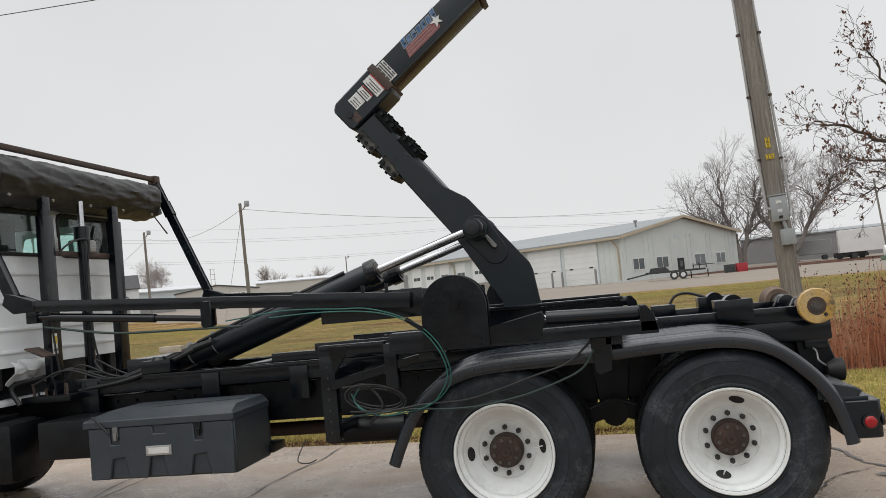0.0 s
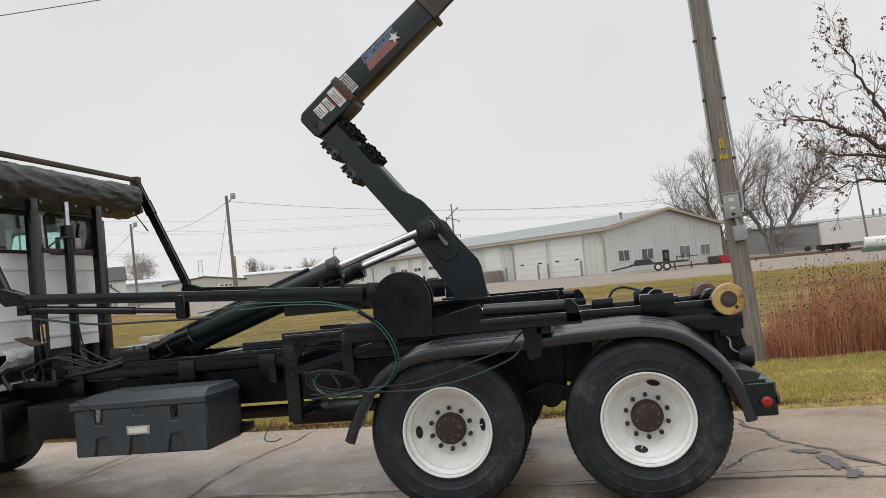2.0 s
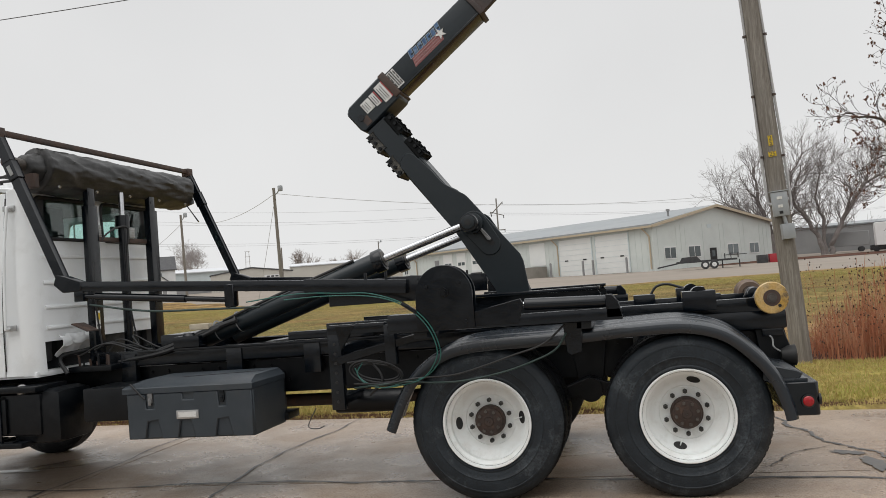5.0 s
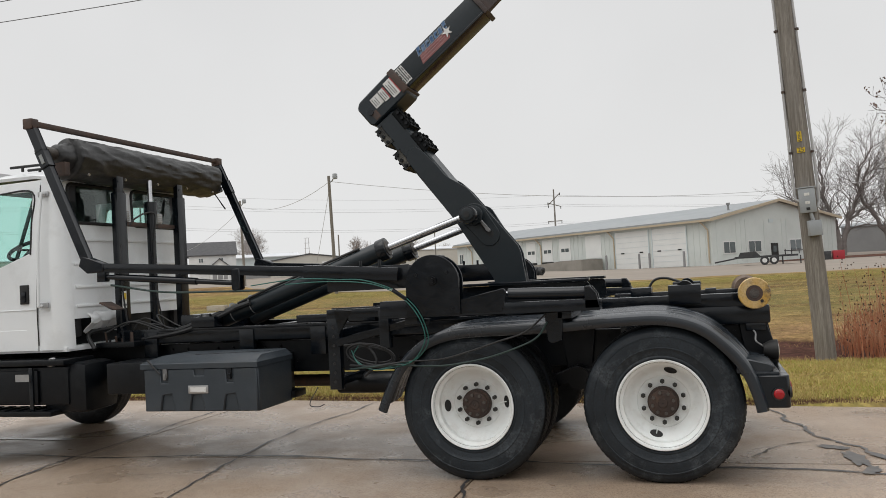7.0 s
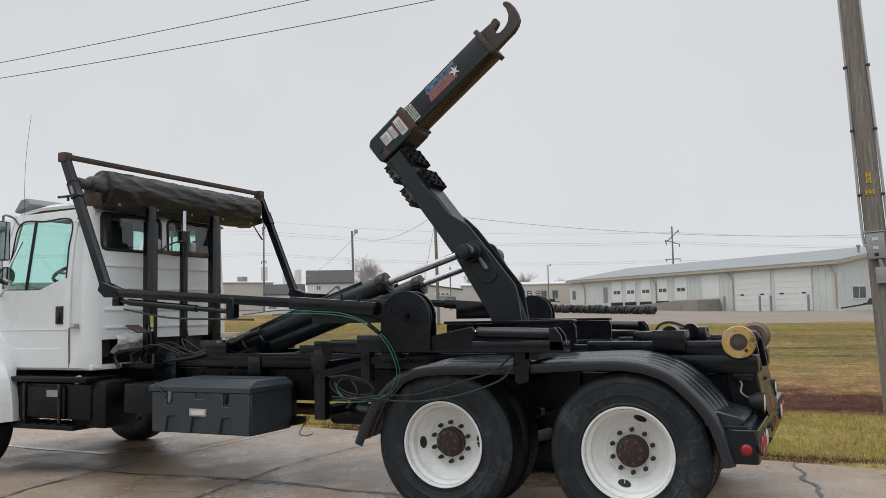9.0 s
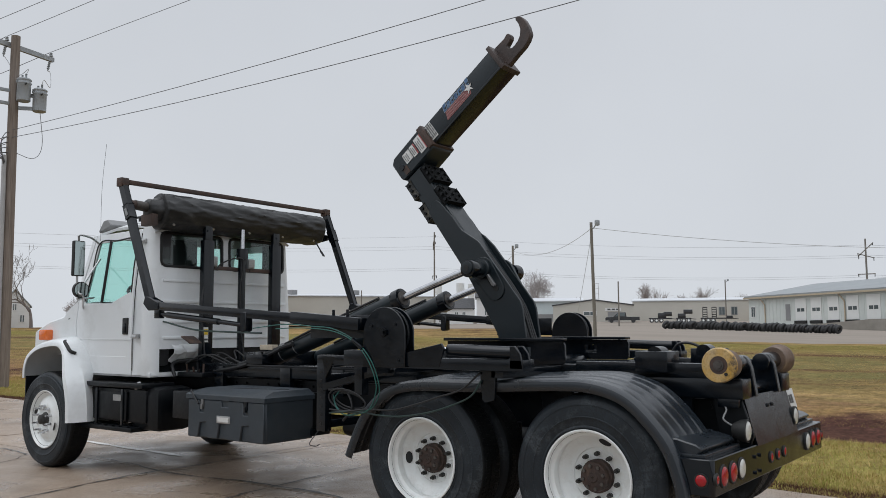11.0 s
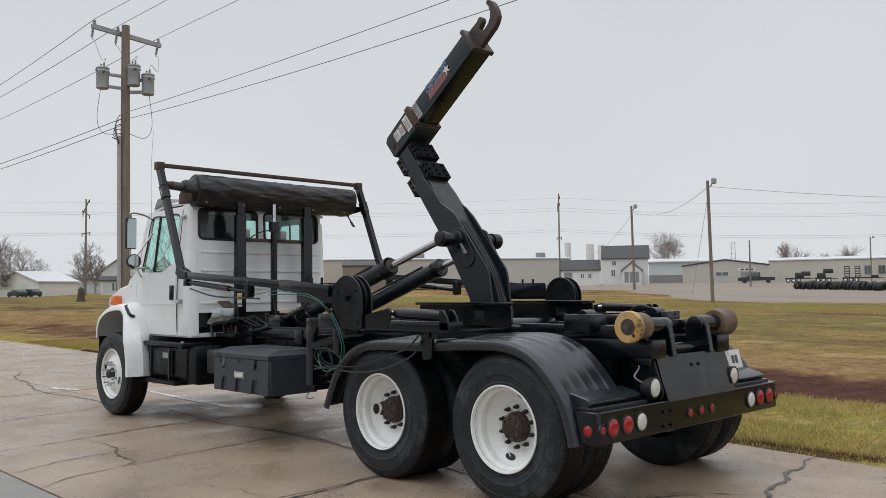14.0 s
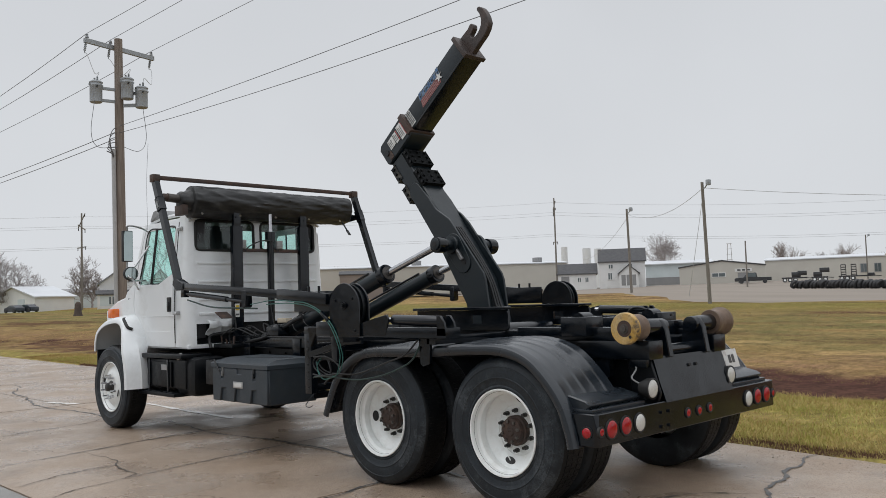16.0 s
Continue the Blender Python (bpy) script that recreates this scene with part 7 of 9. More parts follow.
# transformer pole down the road
TP = Vector((-20.27, 4.79, -0.05))
TT = Vector((-20.3, 4.75, 9.55))
tpole = tapered_pole("transformer_pole", TP, TT, 0.165, 0.115, M_WOOD_RED, "weathered utility pole with three grey transformers and a crossarm")
ca, cb = Vector((-20.2, 3.72, 9.30)), Vector((-20.75, 6.05, 9.30))
arm_ = part("crossarm", bar(B(), ca, cb, 0.09, 0.11, 0.01), M_GALV, tpole, "weathered grey crossarm")
INS = []
for f in (0.03, 0.36, 0.97):
    p = ca + (cb - ca) * f
    bm = rod(B(), p, p + Vector((0, 0, 0.13)), 0.016, 10)
    for k in range(3):
        rod(bm, p + Vector((0, 0, 0.10 + 0.04 * k)), p + Vector((0, 0, 0.125 + 0.04 * k)), 0.06 - 0.01 * k, 14, 0.04 - 0.008 * k)
    part("insulator", bm, M_GALV, arm_)
    INS.append(p + Vector((0, 0, 0.22)))
    bm = B()
    for k in range(4):
        rod(bm, p - Vector((0.02 * k, 0.04, 0.10 + 0.05 * k)), p - Vector((0.02 * k + 0.01, 0.04, 0.14 + 0.05 * k)), 0.042, 12, 0.028)
    rod(bm, p - Vector((0, 0.04, 0.04)), p - Vector((0.08, 0.04, 0.34)), 0.014, 8)
    rod(bm, p - Vector((-0.05, 0.04, 0.10)), p - Vector((-0.01, 0.07, 0.33)), 0.012, 8)
    part("cutout_fuse", bm, M_ROOF, arm_)
FUSES = [ca + (cb - ca) * f - Vector((0.08, 0.04, 0.34)) for f in (0.03, 0.36, 0.97)]
for c, fuse in zip((Vector((-20.36, 4.1, 7.52)), Vector((-20.0, 4.88, 7.66)), Vector((-19.85, 5.25, 7.42))), FUSES):
    bm = lathe(B(), [(0.004, 0.03), (0.15, 0.03), (0.176, 0.05), (0.176, 0.52), (0.18, 0.525), (0.18, 0.545), (0.176, 0.55), (0.176, 0.60), (0.192, 0.615), (0.192, 0.64), (0.14, 0.68), (0.004, 0.69)], (0, 0, 0), 28)
    bmesh.ops.transform(bm, matrix=Matrix.Translation(c) @ Matrix.Rotation(radians(90), 4, "X"), verts=bm.verts)
    tr = part("transformer", bm, M_GALV, tpole, "grey cylindrical transformer")
    for o in (-0.1, 0.1):
        bm = B()
        for k in range(4):
            rod(bm, c + Vector((o, 0, 0.66 + 0.035 * k)), c + Vector((o, 0, 0.685 + 0.035 * k)), 0.032, 10, 0.022)
        part("bushing", bm, M_ROOF, tr)
    for sy in (-1, 1):
        part("lifting_lug", box(B(), c.x - 0.02, c.x + 0.02, c.y + sy * 0.185 - 0.025, c.y + sy * 0.185 + 0.025, c.z + 0.53, c.z + 0.58, 0.004), M_ROOF, tr)
    part("low_terminal", rod(B(), c + Vector((0.17, -0.05, 0.48)), c + Vector((0.23, -0.05, 0.48)), 0.022, 10), M_TRIM, tr)
    for dz in (0.12, 0.48):
        part("bracket_arm", bar(B(), c + Vector((0, 0, dz)), Vector((-20.28, 4.78, c.z + dz)), 0.05, 0.09), M_GALV, tr)
    part("lead_wire", hose(B(), [c + Vector((0.1, 0, 0.77)), c + Vector((0.12, 0.04, 0.92)), c * 0.4 + fuse * 0.6 + Vector((0.1, 0.12, 0.0)), fuse + Vector((0.04, 0.06, -0.06)), fuse], 0.008, 6, 6), M_FARWIRE, tr)
part("riser_conduit", rod(B(), (-20.2, 4.60, 0), (-20.25, 4.56, 6.2), 0.06, 14), M_CONDUIT, tpole, "grey riser conduit")
bm = B()
for k in range(6):
    o = 0.035 * k
    hose(bm, [(-20.3, 4.72, 6.85 - 4 * o), (-20.2, 4.55 - 0.5 * o, 6.8 - 4 * o), (-20.15, 4.42 - 0.6 * o, 6.55 - 2.5 * o), (-20.15, 4.45 + 0.4 * o, 6.2 - o), (-20.2, 4.52, 5.95)], 0.012, 6, 5)
for y0 in (3.95, 5.4):
    hose(bm, [(-20.1, y0, 7.55), (-20.1, y0 + (0.1 if y0 > 4.8 else -0.1), 6.6), (-20.12, y0 + (-0.12 if y0 > 4.8 else 0.12), 6.2), (-20.25, 4.8, 6.32)], 0.008, 6, 6)
part("service_drop", bm, M_WIRE, tpole, "looped dark service cables")


def wire(p0, p1, sag, r=0.012, mat=None, name="overhead_wire", label="thin dark overhead wire", group="overhead wires"):
    p0, p1 = Vector(p0), Vector(p1)
    pts = [p0 + (p1 - p0) * k / 16 - Vector((0, 0, 4 * sag * (k / 16) * (1 - k / 16))) for k in range(17)]
    return solid(name, hose(B(), pts, r, 5, 1), mat or M_WIRE, label, "wire", group)


# the line along the road: three wires on the crossarm, two cables lower down
for p, zq, sag in ((INS[0], 9.9, 0.8), (INS[1], 10.2, 0.55), (INS[2], 10.2, 0.4)):
    wire(p, (1.5, p.y + 0.055 * (1.5 - p.x), zq), 0.0, 0.0075)
    wire(p, (-55.0, p.y - 0.055 * (55 + p.x), 8.9), sag, 0.009)
for z, zq, sag in ((6.90, 7.50, 0.14), (6.70, 7.02, 0.22)):
    wire((-20.28, 4.7, z), (1.5, 6.05, zq), sag, 0.008)
    wire((-20.28, 4.68, z - 0.15), (-55, 2.8, z - 0.15), 0.35, 0.011)

# yard lamps and far poles
def lamp_pole(x, y, top, lean_=0.0, r=0.14, lamp=True, label="wooden yard-light pole at the edge of the gravel lot"):
    z = height(x, y)
    ob = tapered_pole("yard_light_pole", (x, y, z), (x + lean_, y, top), r, r * 0.8, M_WOOD, label, "light pole", "yard light poles")
    if lamp:
        bm = hose(B(), [(x + lean_, y, top - 0.5), (x + lean_ + 0.3, y - 0.15, top - 0.4), (x + lean_ + 0.5, y - 0.25, top - 0.2)], 0.04, 8)
        lathe_ = B()
        part("lamp_arm", bm, M_GALV, ob)
        lathe_.free()
        bm = box(B(), x + lean_ + 0.45, x + lean_ + 0.75, y - 0.4, y - 0.1, top - 0.3, top + 0.1, 0.08)
        part("lamp_head", bm, M_GALV, ob)
    return ob


lamp_pole(-24.4, 47.35, 9.0, -0.15, 0.125)
lamp_pole(-40.9, 63.2, 9.63, -0.15, 0.125)
lamp_pole(-49.5, 150.5, 10.6, 0.0, 0.12, True)
lamp_pole(-52.0, 110.0, 8.6, 0.0, 0.12, False, "short plain wooden pole")
lamp_pole(-111.0, 118.0, 9.4, 0.0, 0.14, False, "short plain wooden pole")
lamp_pole(31.5, 98.4, 10.2, -0.6, 0.13)


def line_pole(x, y, top, arms, label):
    z = height(x, y)
    ob = tapered_pole("line_pole", (x, y, z), (x, y, top), 0.2, 0.13, M_WOOD, label, "utility pole", "far line poles")
    for h, dx, dz in arms:
        bm = bar(B(), (x - dx, y, top - h - dz), (x + dx, y, top - h + dz), 0.12, 0.16)
        a = part("crossarm", bm, M_WOOD, ob)
        for f in (-1, 1):
            part("insulator", rod(B(), (x + f * dx * 0.92, y, top - h + f * dz - 0.5), (x + f * dx * 0.92, y, top - h + f * dz), 0.07, 8), M_TRIM, a)
    return ob


line_pole(-26.4, 155.5, 17.1, ((1.9, 1.25, 1.15), (3.0, 1.35, -0.45), (6.2, 1.4, 0.0)), "far wooden line pole with slanted crossarms")
line_pole(-139.5, 49.7, 18.0, ((1.3, 1.45, 1.1), (2.4, 1.55, -0.55), (5.8, 1.8, 0.0)), "far wooden line pole with slanted crossarms")
line_pole(-102.0, 130.1, 21.5, ((1.5, 0.3, 0.9), (2.6, 0.3, 0.6), (9.0, 0.6, 0.0)), "tall far wooden line pole")
# far lines: haze is put into the paler cable colour
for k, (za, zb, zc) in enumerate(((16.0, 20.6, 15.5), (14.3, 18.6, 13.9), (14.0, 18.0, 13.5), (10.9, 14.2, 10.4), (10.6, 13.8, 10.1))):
    wire((-26.4, 155.5 + k, za), (-102.0, 130.1 + 0.2 * k, zb), 1.2, 0.022, M_FARWIRE, label="far overhead wire paled for haze")
    wire((-102.0, 130.1 + 0.2 * k, zb), (-139.5, 49.7, zc + 1.9), 0.8, 0.02, M_FARWIRE, label="far overhead wire paled for haze")
    wire((-26.4, 155.5 + k, za), (60, 220, za + 1), 1.5, 0.024, M_FARWIRE, label="far overhead wire paled for haze")
    wire((-139.5, 49.7, zc + 1.9), (-175, -30, zc + 1.9), 0.8, 0.02, M_FARWIRE, label="far overhead wire paled for haze")
# yard lines, in the same haze-paled cable
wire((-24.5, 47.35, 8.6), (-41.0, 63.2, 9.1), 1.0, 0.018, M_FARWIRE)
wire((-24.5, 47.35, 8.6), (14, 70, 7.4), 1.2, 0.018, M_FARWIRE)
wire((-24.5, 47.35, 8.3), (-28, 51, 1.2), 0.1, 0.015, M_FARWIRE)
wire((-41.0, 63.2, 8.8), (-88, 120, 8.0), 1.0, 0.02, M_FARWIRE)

# ---- the gravel lot and what stands round it ----
EDGE = [(-150, 130), (-110, 116), (-63, 81.5), (-42, 62.5), (-24.3, 47.4), (-14.6, 51.5), (-2, 52.7), (14, 52), (30, 50), (80, 46)]


def lot_edge(x):
    for (x0, y0), (x1, y1) in zip(EDGE, EDGE[1:]):
        if x0 <= x <= x1:
            return y0 + (y1 - y0) * (x - x0) / (x1 - x0)
    return EDGE[0][1]


bm = B()
cols = []
for i in range(115):
    x = -149 + 2 * i
    e = lot_edge(x) + 0.8 * math.sin(x * 0.7) + 0.5 * math.sin(x * 1.9)
    col = []
    for j in range(40):
        y = e + (172 - e) * (j / 39) ** 1.3
        col.append(bm.verts.new((x, y, height(x, y) + (0.05 if j else -0.1))))
    cols.append(col)
for a, b in zip(cols, cols[1:]):
    for j in range(39):
        bm.faces.new((a[j], b[j], b[j + 1], a[j + 1]))
solid("gravel_lot", bm, M_GRAVEL, "pale gravel yard and drive beyond the lawn", "ground", kind="structure", smooth=60)
bm = B()
cols = []
for i in range(30):
    x = 8 + 4 * i
    cols.append([bm.verts.new((x, y, height(x, y) + 0.09)) for y in (101, 110, 119)])
for a, b in zip(cols, cols[1:]):
    for j in range(2):
        bm.faces.new((a[j], b[j], b[j + 1], a[j + 1]))
solid("far_verge", bm, M_MULCH, "strip of bare brown earth past the drive", "ground", kind="structure", smooth=60)


class Shell:
    """A plain gabled building from a near corner: along u to one side, along v to the other."""

    def __init__(self, name, corner, ang, L, W, base, eave, apex, wall, roof, label, category="building", ridge_along="u", over=0.4, group=""):
        self.c = Vector((corner[0], corner[1], 0))
        a = radians(ang)
        self.u, self.v = Vector((-math.cos(a), math.sin(a), 0)), Vector((math.sin(a), math.cos(a), 0))
        self.L, self.W, self.base, self.eave, self.apex = L, W, base, eave, apex
        self.ob = thing(name, tuple(self.at(L / 2, W / 2, base)), label, category, group)
        bm = B()
        if ridge_along == "u":
            ends = [[self.at(s, 0, base - 1), self.at(s, 0, eave), self.at(s, W / 2, apex), self.at(s, W, eave), self.at(s, W, base - 1)] for s in (0, L)]
        else:
            ends = [[self.at(0, s, base - 1), self.at(0, s, eave), self.at(L / 2, s, apex), self.at(L, s, eave), self.at(L, s, base - 1)] for s in (0, W)]
        A, Z = [[bm.verts.new(p) for p in e] for e in ends]
        bm.faces.new(A)
        bm.faces.new(Z[::-1])
        for i in range(5):
            bm.faces.new((A[i], Z[i], Z[(i + 1) % 5], A[(i + 1) % 5]))
        self.wall = part("wall", bm, wall, self.ob, smooth=0)
        for half in (0, 1):
            bm = B()
            span = W if ridge_along == "u" else L
            drop = (apex - eave) / (span / 2) * over
            lo, hi = (-over, span / 2) if half == 0 else (span + over, span / 2)
            long0, long1 = (-over, (L if ridge_along == "u" else W) + over)
            f = (lambda s, w, z: self.at(s, w, z)) if ridge_along == "u" else (lambda s, w, z: self.at(w, s, z))
            quad = [f(long0, lo, eave - drop + 0.05), f(long1, lo, eave - drop + 0.05), f(long1, hi, apex + 0.05), f(long0, hi, apex + 0.05)]
            top = [bm.verts.new(p + Vector((0, 0, 0.2))) for p in quad]
            low = [bm.verts.new(p) for p in quad]
            bm.faces.new(top)
            bm.faces.new(low[::-1])
            for i in range(4):
                bm.faces.new((top[i], low[i], low[(i + 1) % 4], top[(i + 1) % 4]))
            part("roof", bm, roof, self.ob, smooth=0)

    def at(self, s, w, z):
        return self.c + self.u * s + self.v * w + Vector((0, 0, z))

    def patch(self, face, name, s0, s1, z0, z1, mat, out=0.06, label="", parent=None):
        """A panel set on the wall: face 'u' is the flank along u, 'v' the end along v."""
        bm = B()
        if face == "u":
            f = lambda s, o, z: self.at(s, -o, z)
        else:
            f = lambda s, o, z: self.at(-o, s, z)
        vs = [bm.verts.new(f(s, o, z)) for o in (-0.02, out) for s, z in ((s0, z0), (s1, z0), (s1, z1), (s0, z1))]
        for q in ((0, 1, 2, 3), (4, 5, 6, 7), (0, 1, 5, 4), (1, 2, 6, 5), (2, 3, 7, 6), (3, 0, 4, 7)):
            bm.faces.new([vs[i] for i in q])
        return part(name, bm, mat, parent or self.ob, label, smooth=0)

    def window(self, face, s0, s1, z0, z1, mat=None, bars=1):
        w = self.patch(face, "window", s0, s1, z0, z1, mat or M_HOUSE, 0.07)
        n = bars + 1
        for k in range(n):
            a = s0 + 0.12 + (s1 - s0 - 0.12) * k / n
            b = s0 + (s1 - s0 - 0.12) * (k + 1) / n
            self.patch(face, "pane", a, b, z0 + 0.12, z1 - 0.12, M_DKGLASS, 0.085, parent=w)
        return w


# white repair shop with big doors and a loading ramp
shop = Shell("workshop_building", (1.6, 100.0), 40, 55.3, 25.9, 0.85, 6.6, 8.8, M_SIDING, M_ROOF, "long white metal workshop with garage doors and grey roof", over=0.5)
GARAGE = ((3.9, 9.5), (10.25, 16.25))
DOCK = ((25.5, 28.0), (29.6, 31.9), (33.5, 35.8), (37.2, 39.5), (40.6, 43.1))
for s0, s1 in GARAGE:
    d = shop.patch("u", "garage_door", s0, s1, 1.0, 6.0, M_DOORW, 0.05, "big white sectional garage door")
    for k in range(1, 7):
        shop.patch("u", "door_seam", s0, s1, 1.0 + 0.71 * k, 1.03 + 0.71 * k, M_SIDING2, 0.075, parent=d)
    for k in (-1, 1):
        shop.patch("u", "door_handle", (s0 + s1) / 2 + 1.7 * k - 0.3, (s0 + s1) / 2 + 1.7 * k + 0.3, 3.05, 3.22, M_TRIM, 0.09, parent=d)
    for e in (s0 - 0.15, s1):
        shop.patch("u", "door_jamb", e, e + 0.15, 1.0, 6.1, M_SIDING2, 0.09, parent=d)
shop.patch("u", "wall_panel", 19.1, 22.3, 2.8, 6.0, M_DOORW, 0.05)
for s0, s1 in DOCK:
    d = shop.patch("u", "dock_door", s0, s1, 2.7, 6.0, M_DOORW, 0.07, "white loading-dock door with two small panes")
    for k in (0, 1):
        m_ = (s0 + s1) / 2
        shop.patch("u", "pane", m_ - 0.85 + 0.9 * k, m_ - 0.1 + 0.9 * k, 4.0, 4.5, M_DKGLASS, 0.09, parent=d)
    shop.patch("u", "dock_bumper", s0 - 0.1, s1 + 0.1, 2.2, 2.65, M_TRIM, 0.3)
shop.patch("u", "side_door", 44.4, 45.5, 2.7, 5.2, M_GREYB, 0.06)
shop.window("u", 53.4, 54.6, 3.3, 5.1)
for s0, s1 in ((2.0, 4.35), (6.8, 9.4), (15.25, 17.8), (20.3, 22.6)):
    shop.window("v", s0, s1, 2.24, 3.8)
shop.patch("v", "entrance_door", 11.4, 12.8, 0.95, 3.35, M_TRIM, 0.06, "dark entrance door")
shop.patch("v", "door_light", 11.75, 12.4, 2.2, 3.0, M_DKGLASS, 0.08)
shop.patch("v", "vent", 11.2, 12.1, 6.0, 6.5, M_SIDING2, 0.05)
for s in [0.92 * k for k in range(1, 60)]:
    if not any(a - 0.2 < s < b + 0.2 for a, b in GARAGE + DOCK + ((19.1, 22.3), (44.4, 45.5), (53.4, 54.6))):
        shop.patch("u", "siding_rib", s - 0.03, s + 0.03, 0.9, 6.5, M_SIDING, 0.035)
for s in [0.92 * k for k in range(1, 28)]:
    if not any(a - 0.2 < s < b + 0.2 for a, b in ((2.0, 4.35), (6.8, 9.4), (11.2, 12.8), (15.25, 17.8), (20.3, 22.6))):
        shop.patch("v", "siding_rib", s - 0.03, s + 0.03, 0.9, 6.5, M_SIDING, 0.035)
bm = B()
bar(bm, shop.at(-0.6, -0.62, 6.42), shop.at(55.8, -0.62, 6.42), 0.22, 0.26, 0)
part("gutter", bm, M_TRIMT, shop.ob, "tan gutter")
for a, b in (((-0.58, -0.6, 6.45), (-0.58, 12.95, 8.9)), ((-0.58, 12.95, 8.9), (-0.58, 26.5, 6.45))):
    part("barge_board", bar(B(), shop.at(*a), shop.at(*b), 0.15, 0.35, 0), M_TRIMT, shop.ob)
for s in (1.2, 17.3, 33.0, 51.5):
    bm = hose(B(), [shop.at(s, -0.5, 6.3), shop.at(s - 0.7 if s > 1 else s, -0.2, 5.4), shop.at(s - 0.8 if s > 1 else s, -0.15, 4.8), shop.at(s - 0.8 if s > 1 else s, -0.15, 1.2)], 0.1, 8, 4)
    part("downpipe", bm, M_TRIMT, shop.ob)
bm = rod(B(), shop.at(-1.0 + 3, 6, 7.2), shop.at(2, 6, 8.5), 0.13, 10)
rod(bm, shop.at(2, 6, 8.5), shop.at(2, 6, 8.75), 0.25, 10)
part("flue", bm, M_GREYB, shop.ob)
for s in (3.3, 9.0, 10.8, 16.9):
    p = shop.at(s, -1.3, 0)
    z = height(p.x, p.y)
    bm = rod(B(), (p.x, p.y, z), (p.x, p.y, z + 1.9), 0.15, 14)
    bmesh.ops.create_uvsphere(bm, u_segments=12, v_segments=6, radius=0.15, matrix=Matrix.Translation((p.x, p.y, z + 1.9)))
    solid("bollard", bm, M_GREYB, "dark steel bollard beside a garage door", "bollard", "bollards at the garage doors")
bm = B()
r0, r1 = shop.at(18.6, -0.4, 0), shop.at(18.6, -4.4, 0)
q0, q1 = shop.at(36.5, -8.8, 0), shop.at(36.5, -12.6, 0)
k0, k1 = shop.at(22, -0.4, 0), shop.at(22, -4.8, 0)
pts = [(r0, 2.65), (r1, 2.65), (k1, 2.6), (q1, 1.25), (q0, 1.25), (k0, 2.6)]
top = [bm.verts.new((p.x, p.y, z)) for p, z in pts]
low = [bm.verts.new((p.x, p.y, 0.5)) for p, z in pts]
bm.faces.new(top)
for i in range(6):
    bm.faces.new((top[i], low[i], low[(i + 1) % 6], top[(i + 1) % 6]))
solid("loading_ramp", bm, M_CONCW, "sloping concrete loading ramp by the workshop", "ramp", smooth=0)

# old tyres laid in a long row at the edge of the lot
def sq(v):
    return math.copysign(abs(v) ** 0.55, v)


def torus(bm, R_, r_, m, seg=20, side=10):
    rings = []
    for i in range(seg):
        a = 2 * math.pi * i / seg
        rings.append([bm.verts.new(m @ Vector(((R_ + r_ * sq(math.cos(2 * math.pi * k / side))) * math.cos(a), 0.95 * r_ * sq(math.sin(2 * math.pi * k / side)), (R_ + r_ * sq(math.cos(2 * math.pi * k / side))) * math.sin(a)))) for k in range(side)])
    for i in range(seg):
        a, b = rings[i], rings[(i + 1) % seg]
        for k in range(side):
            bm.faces.new((a[k], a[(k + 1) % side], b[(k + 1) % side], b[k]))


M_OLDTYRE = material("grey_old_rubber", (0.035, 0.036, 0.038), 0.8, second=(0.06, 0.06, 0.062), scale=3)
tyre_bm = B()
torus(tyre_bm, 0.42, 0.2, Matrix.Identity(4))
tyre_me = finish(tyre_bm, "old_tyre", M_OLDTYRE)
rt = random.Random(3)
for k in range(50):
    x = -33.2 + 0.335 * k
    y = 81.7 + 0.25 * (x + 33.6) + 0.2 * rt.uniform(-1, 1)
    o = tagged(new("old_tyre", tyre_me), "worn grey tyre leaning in a long row on the gravel", "tyre", "row of old tyres")
    s = 0.70 + 0.14 * rt.random()
    o.matrix_world = Matrix.Translation((x, y, height(x, y) + 0.03 + 0.62 * s)) @ Matrix.Rotation(radians(70 + rt.uniform(-13, 13)), 4, "Z") @ Matrix.Rotation(radians(28 + rt.uniform(-9, 9)), 4, "X") @ Matrix.Diagonal((s, s, s, 1))


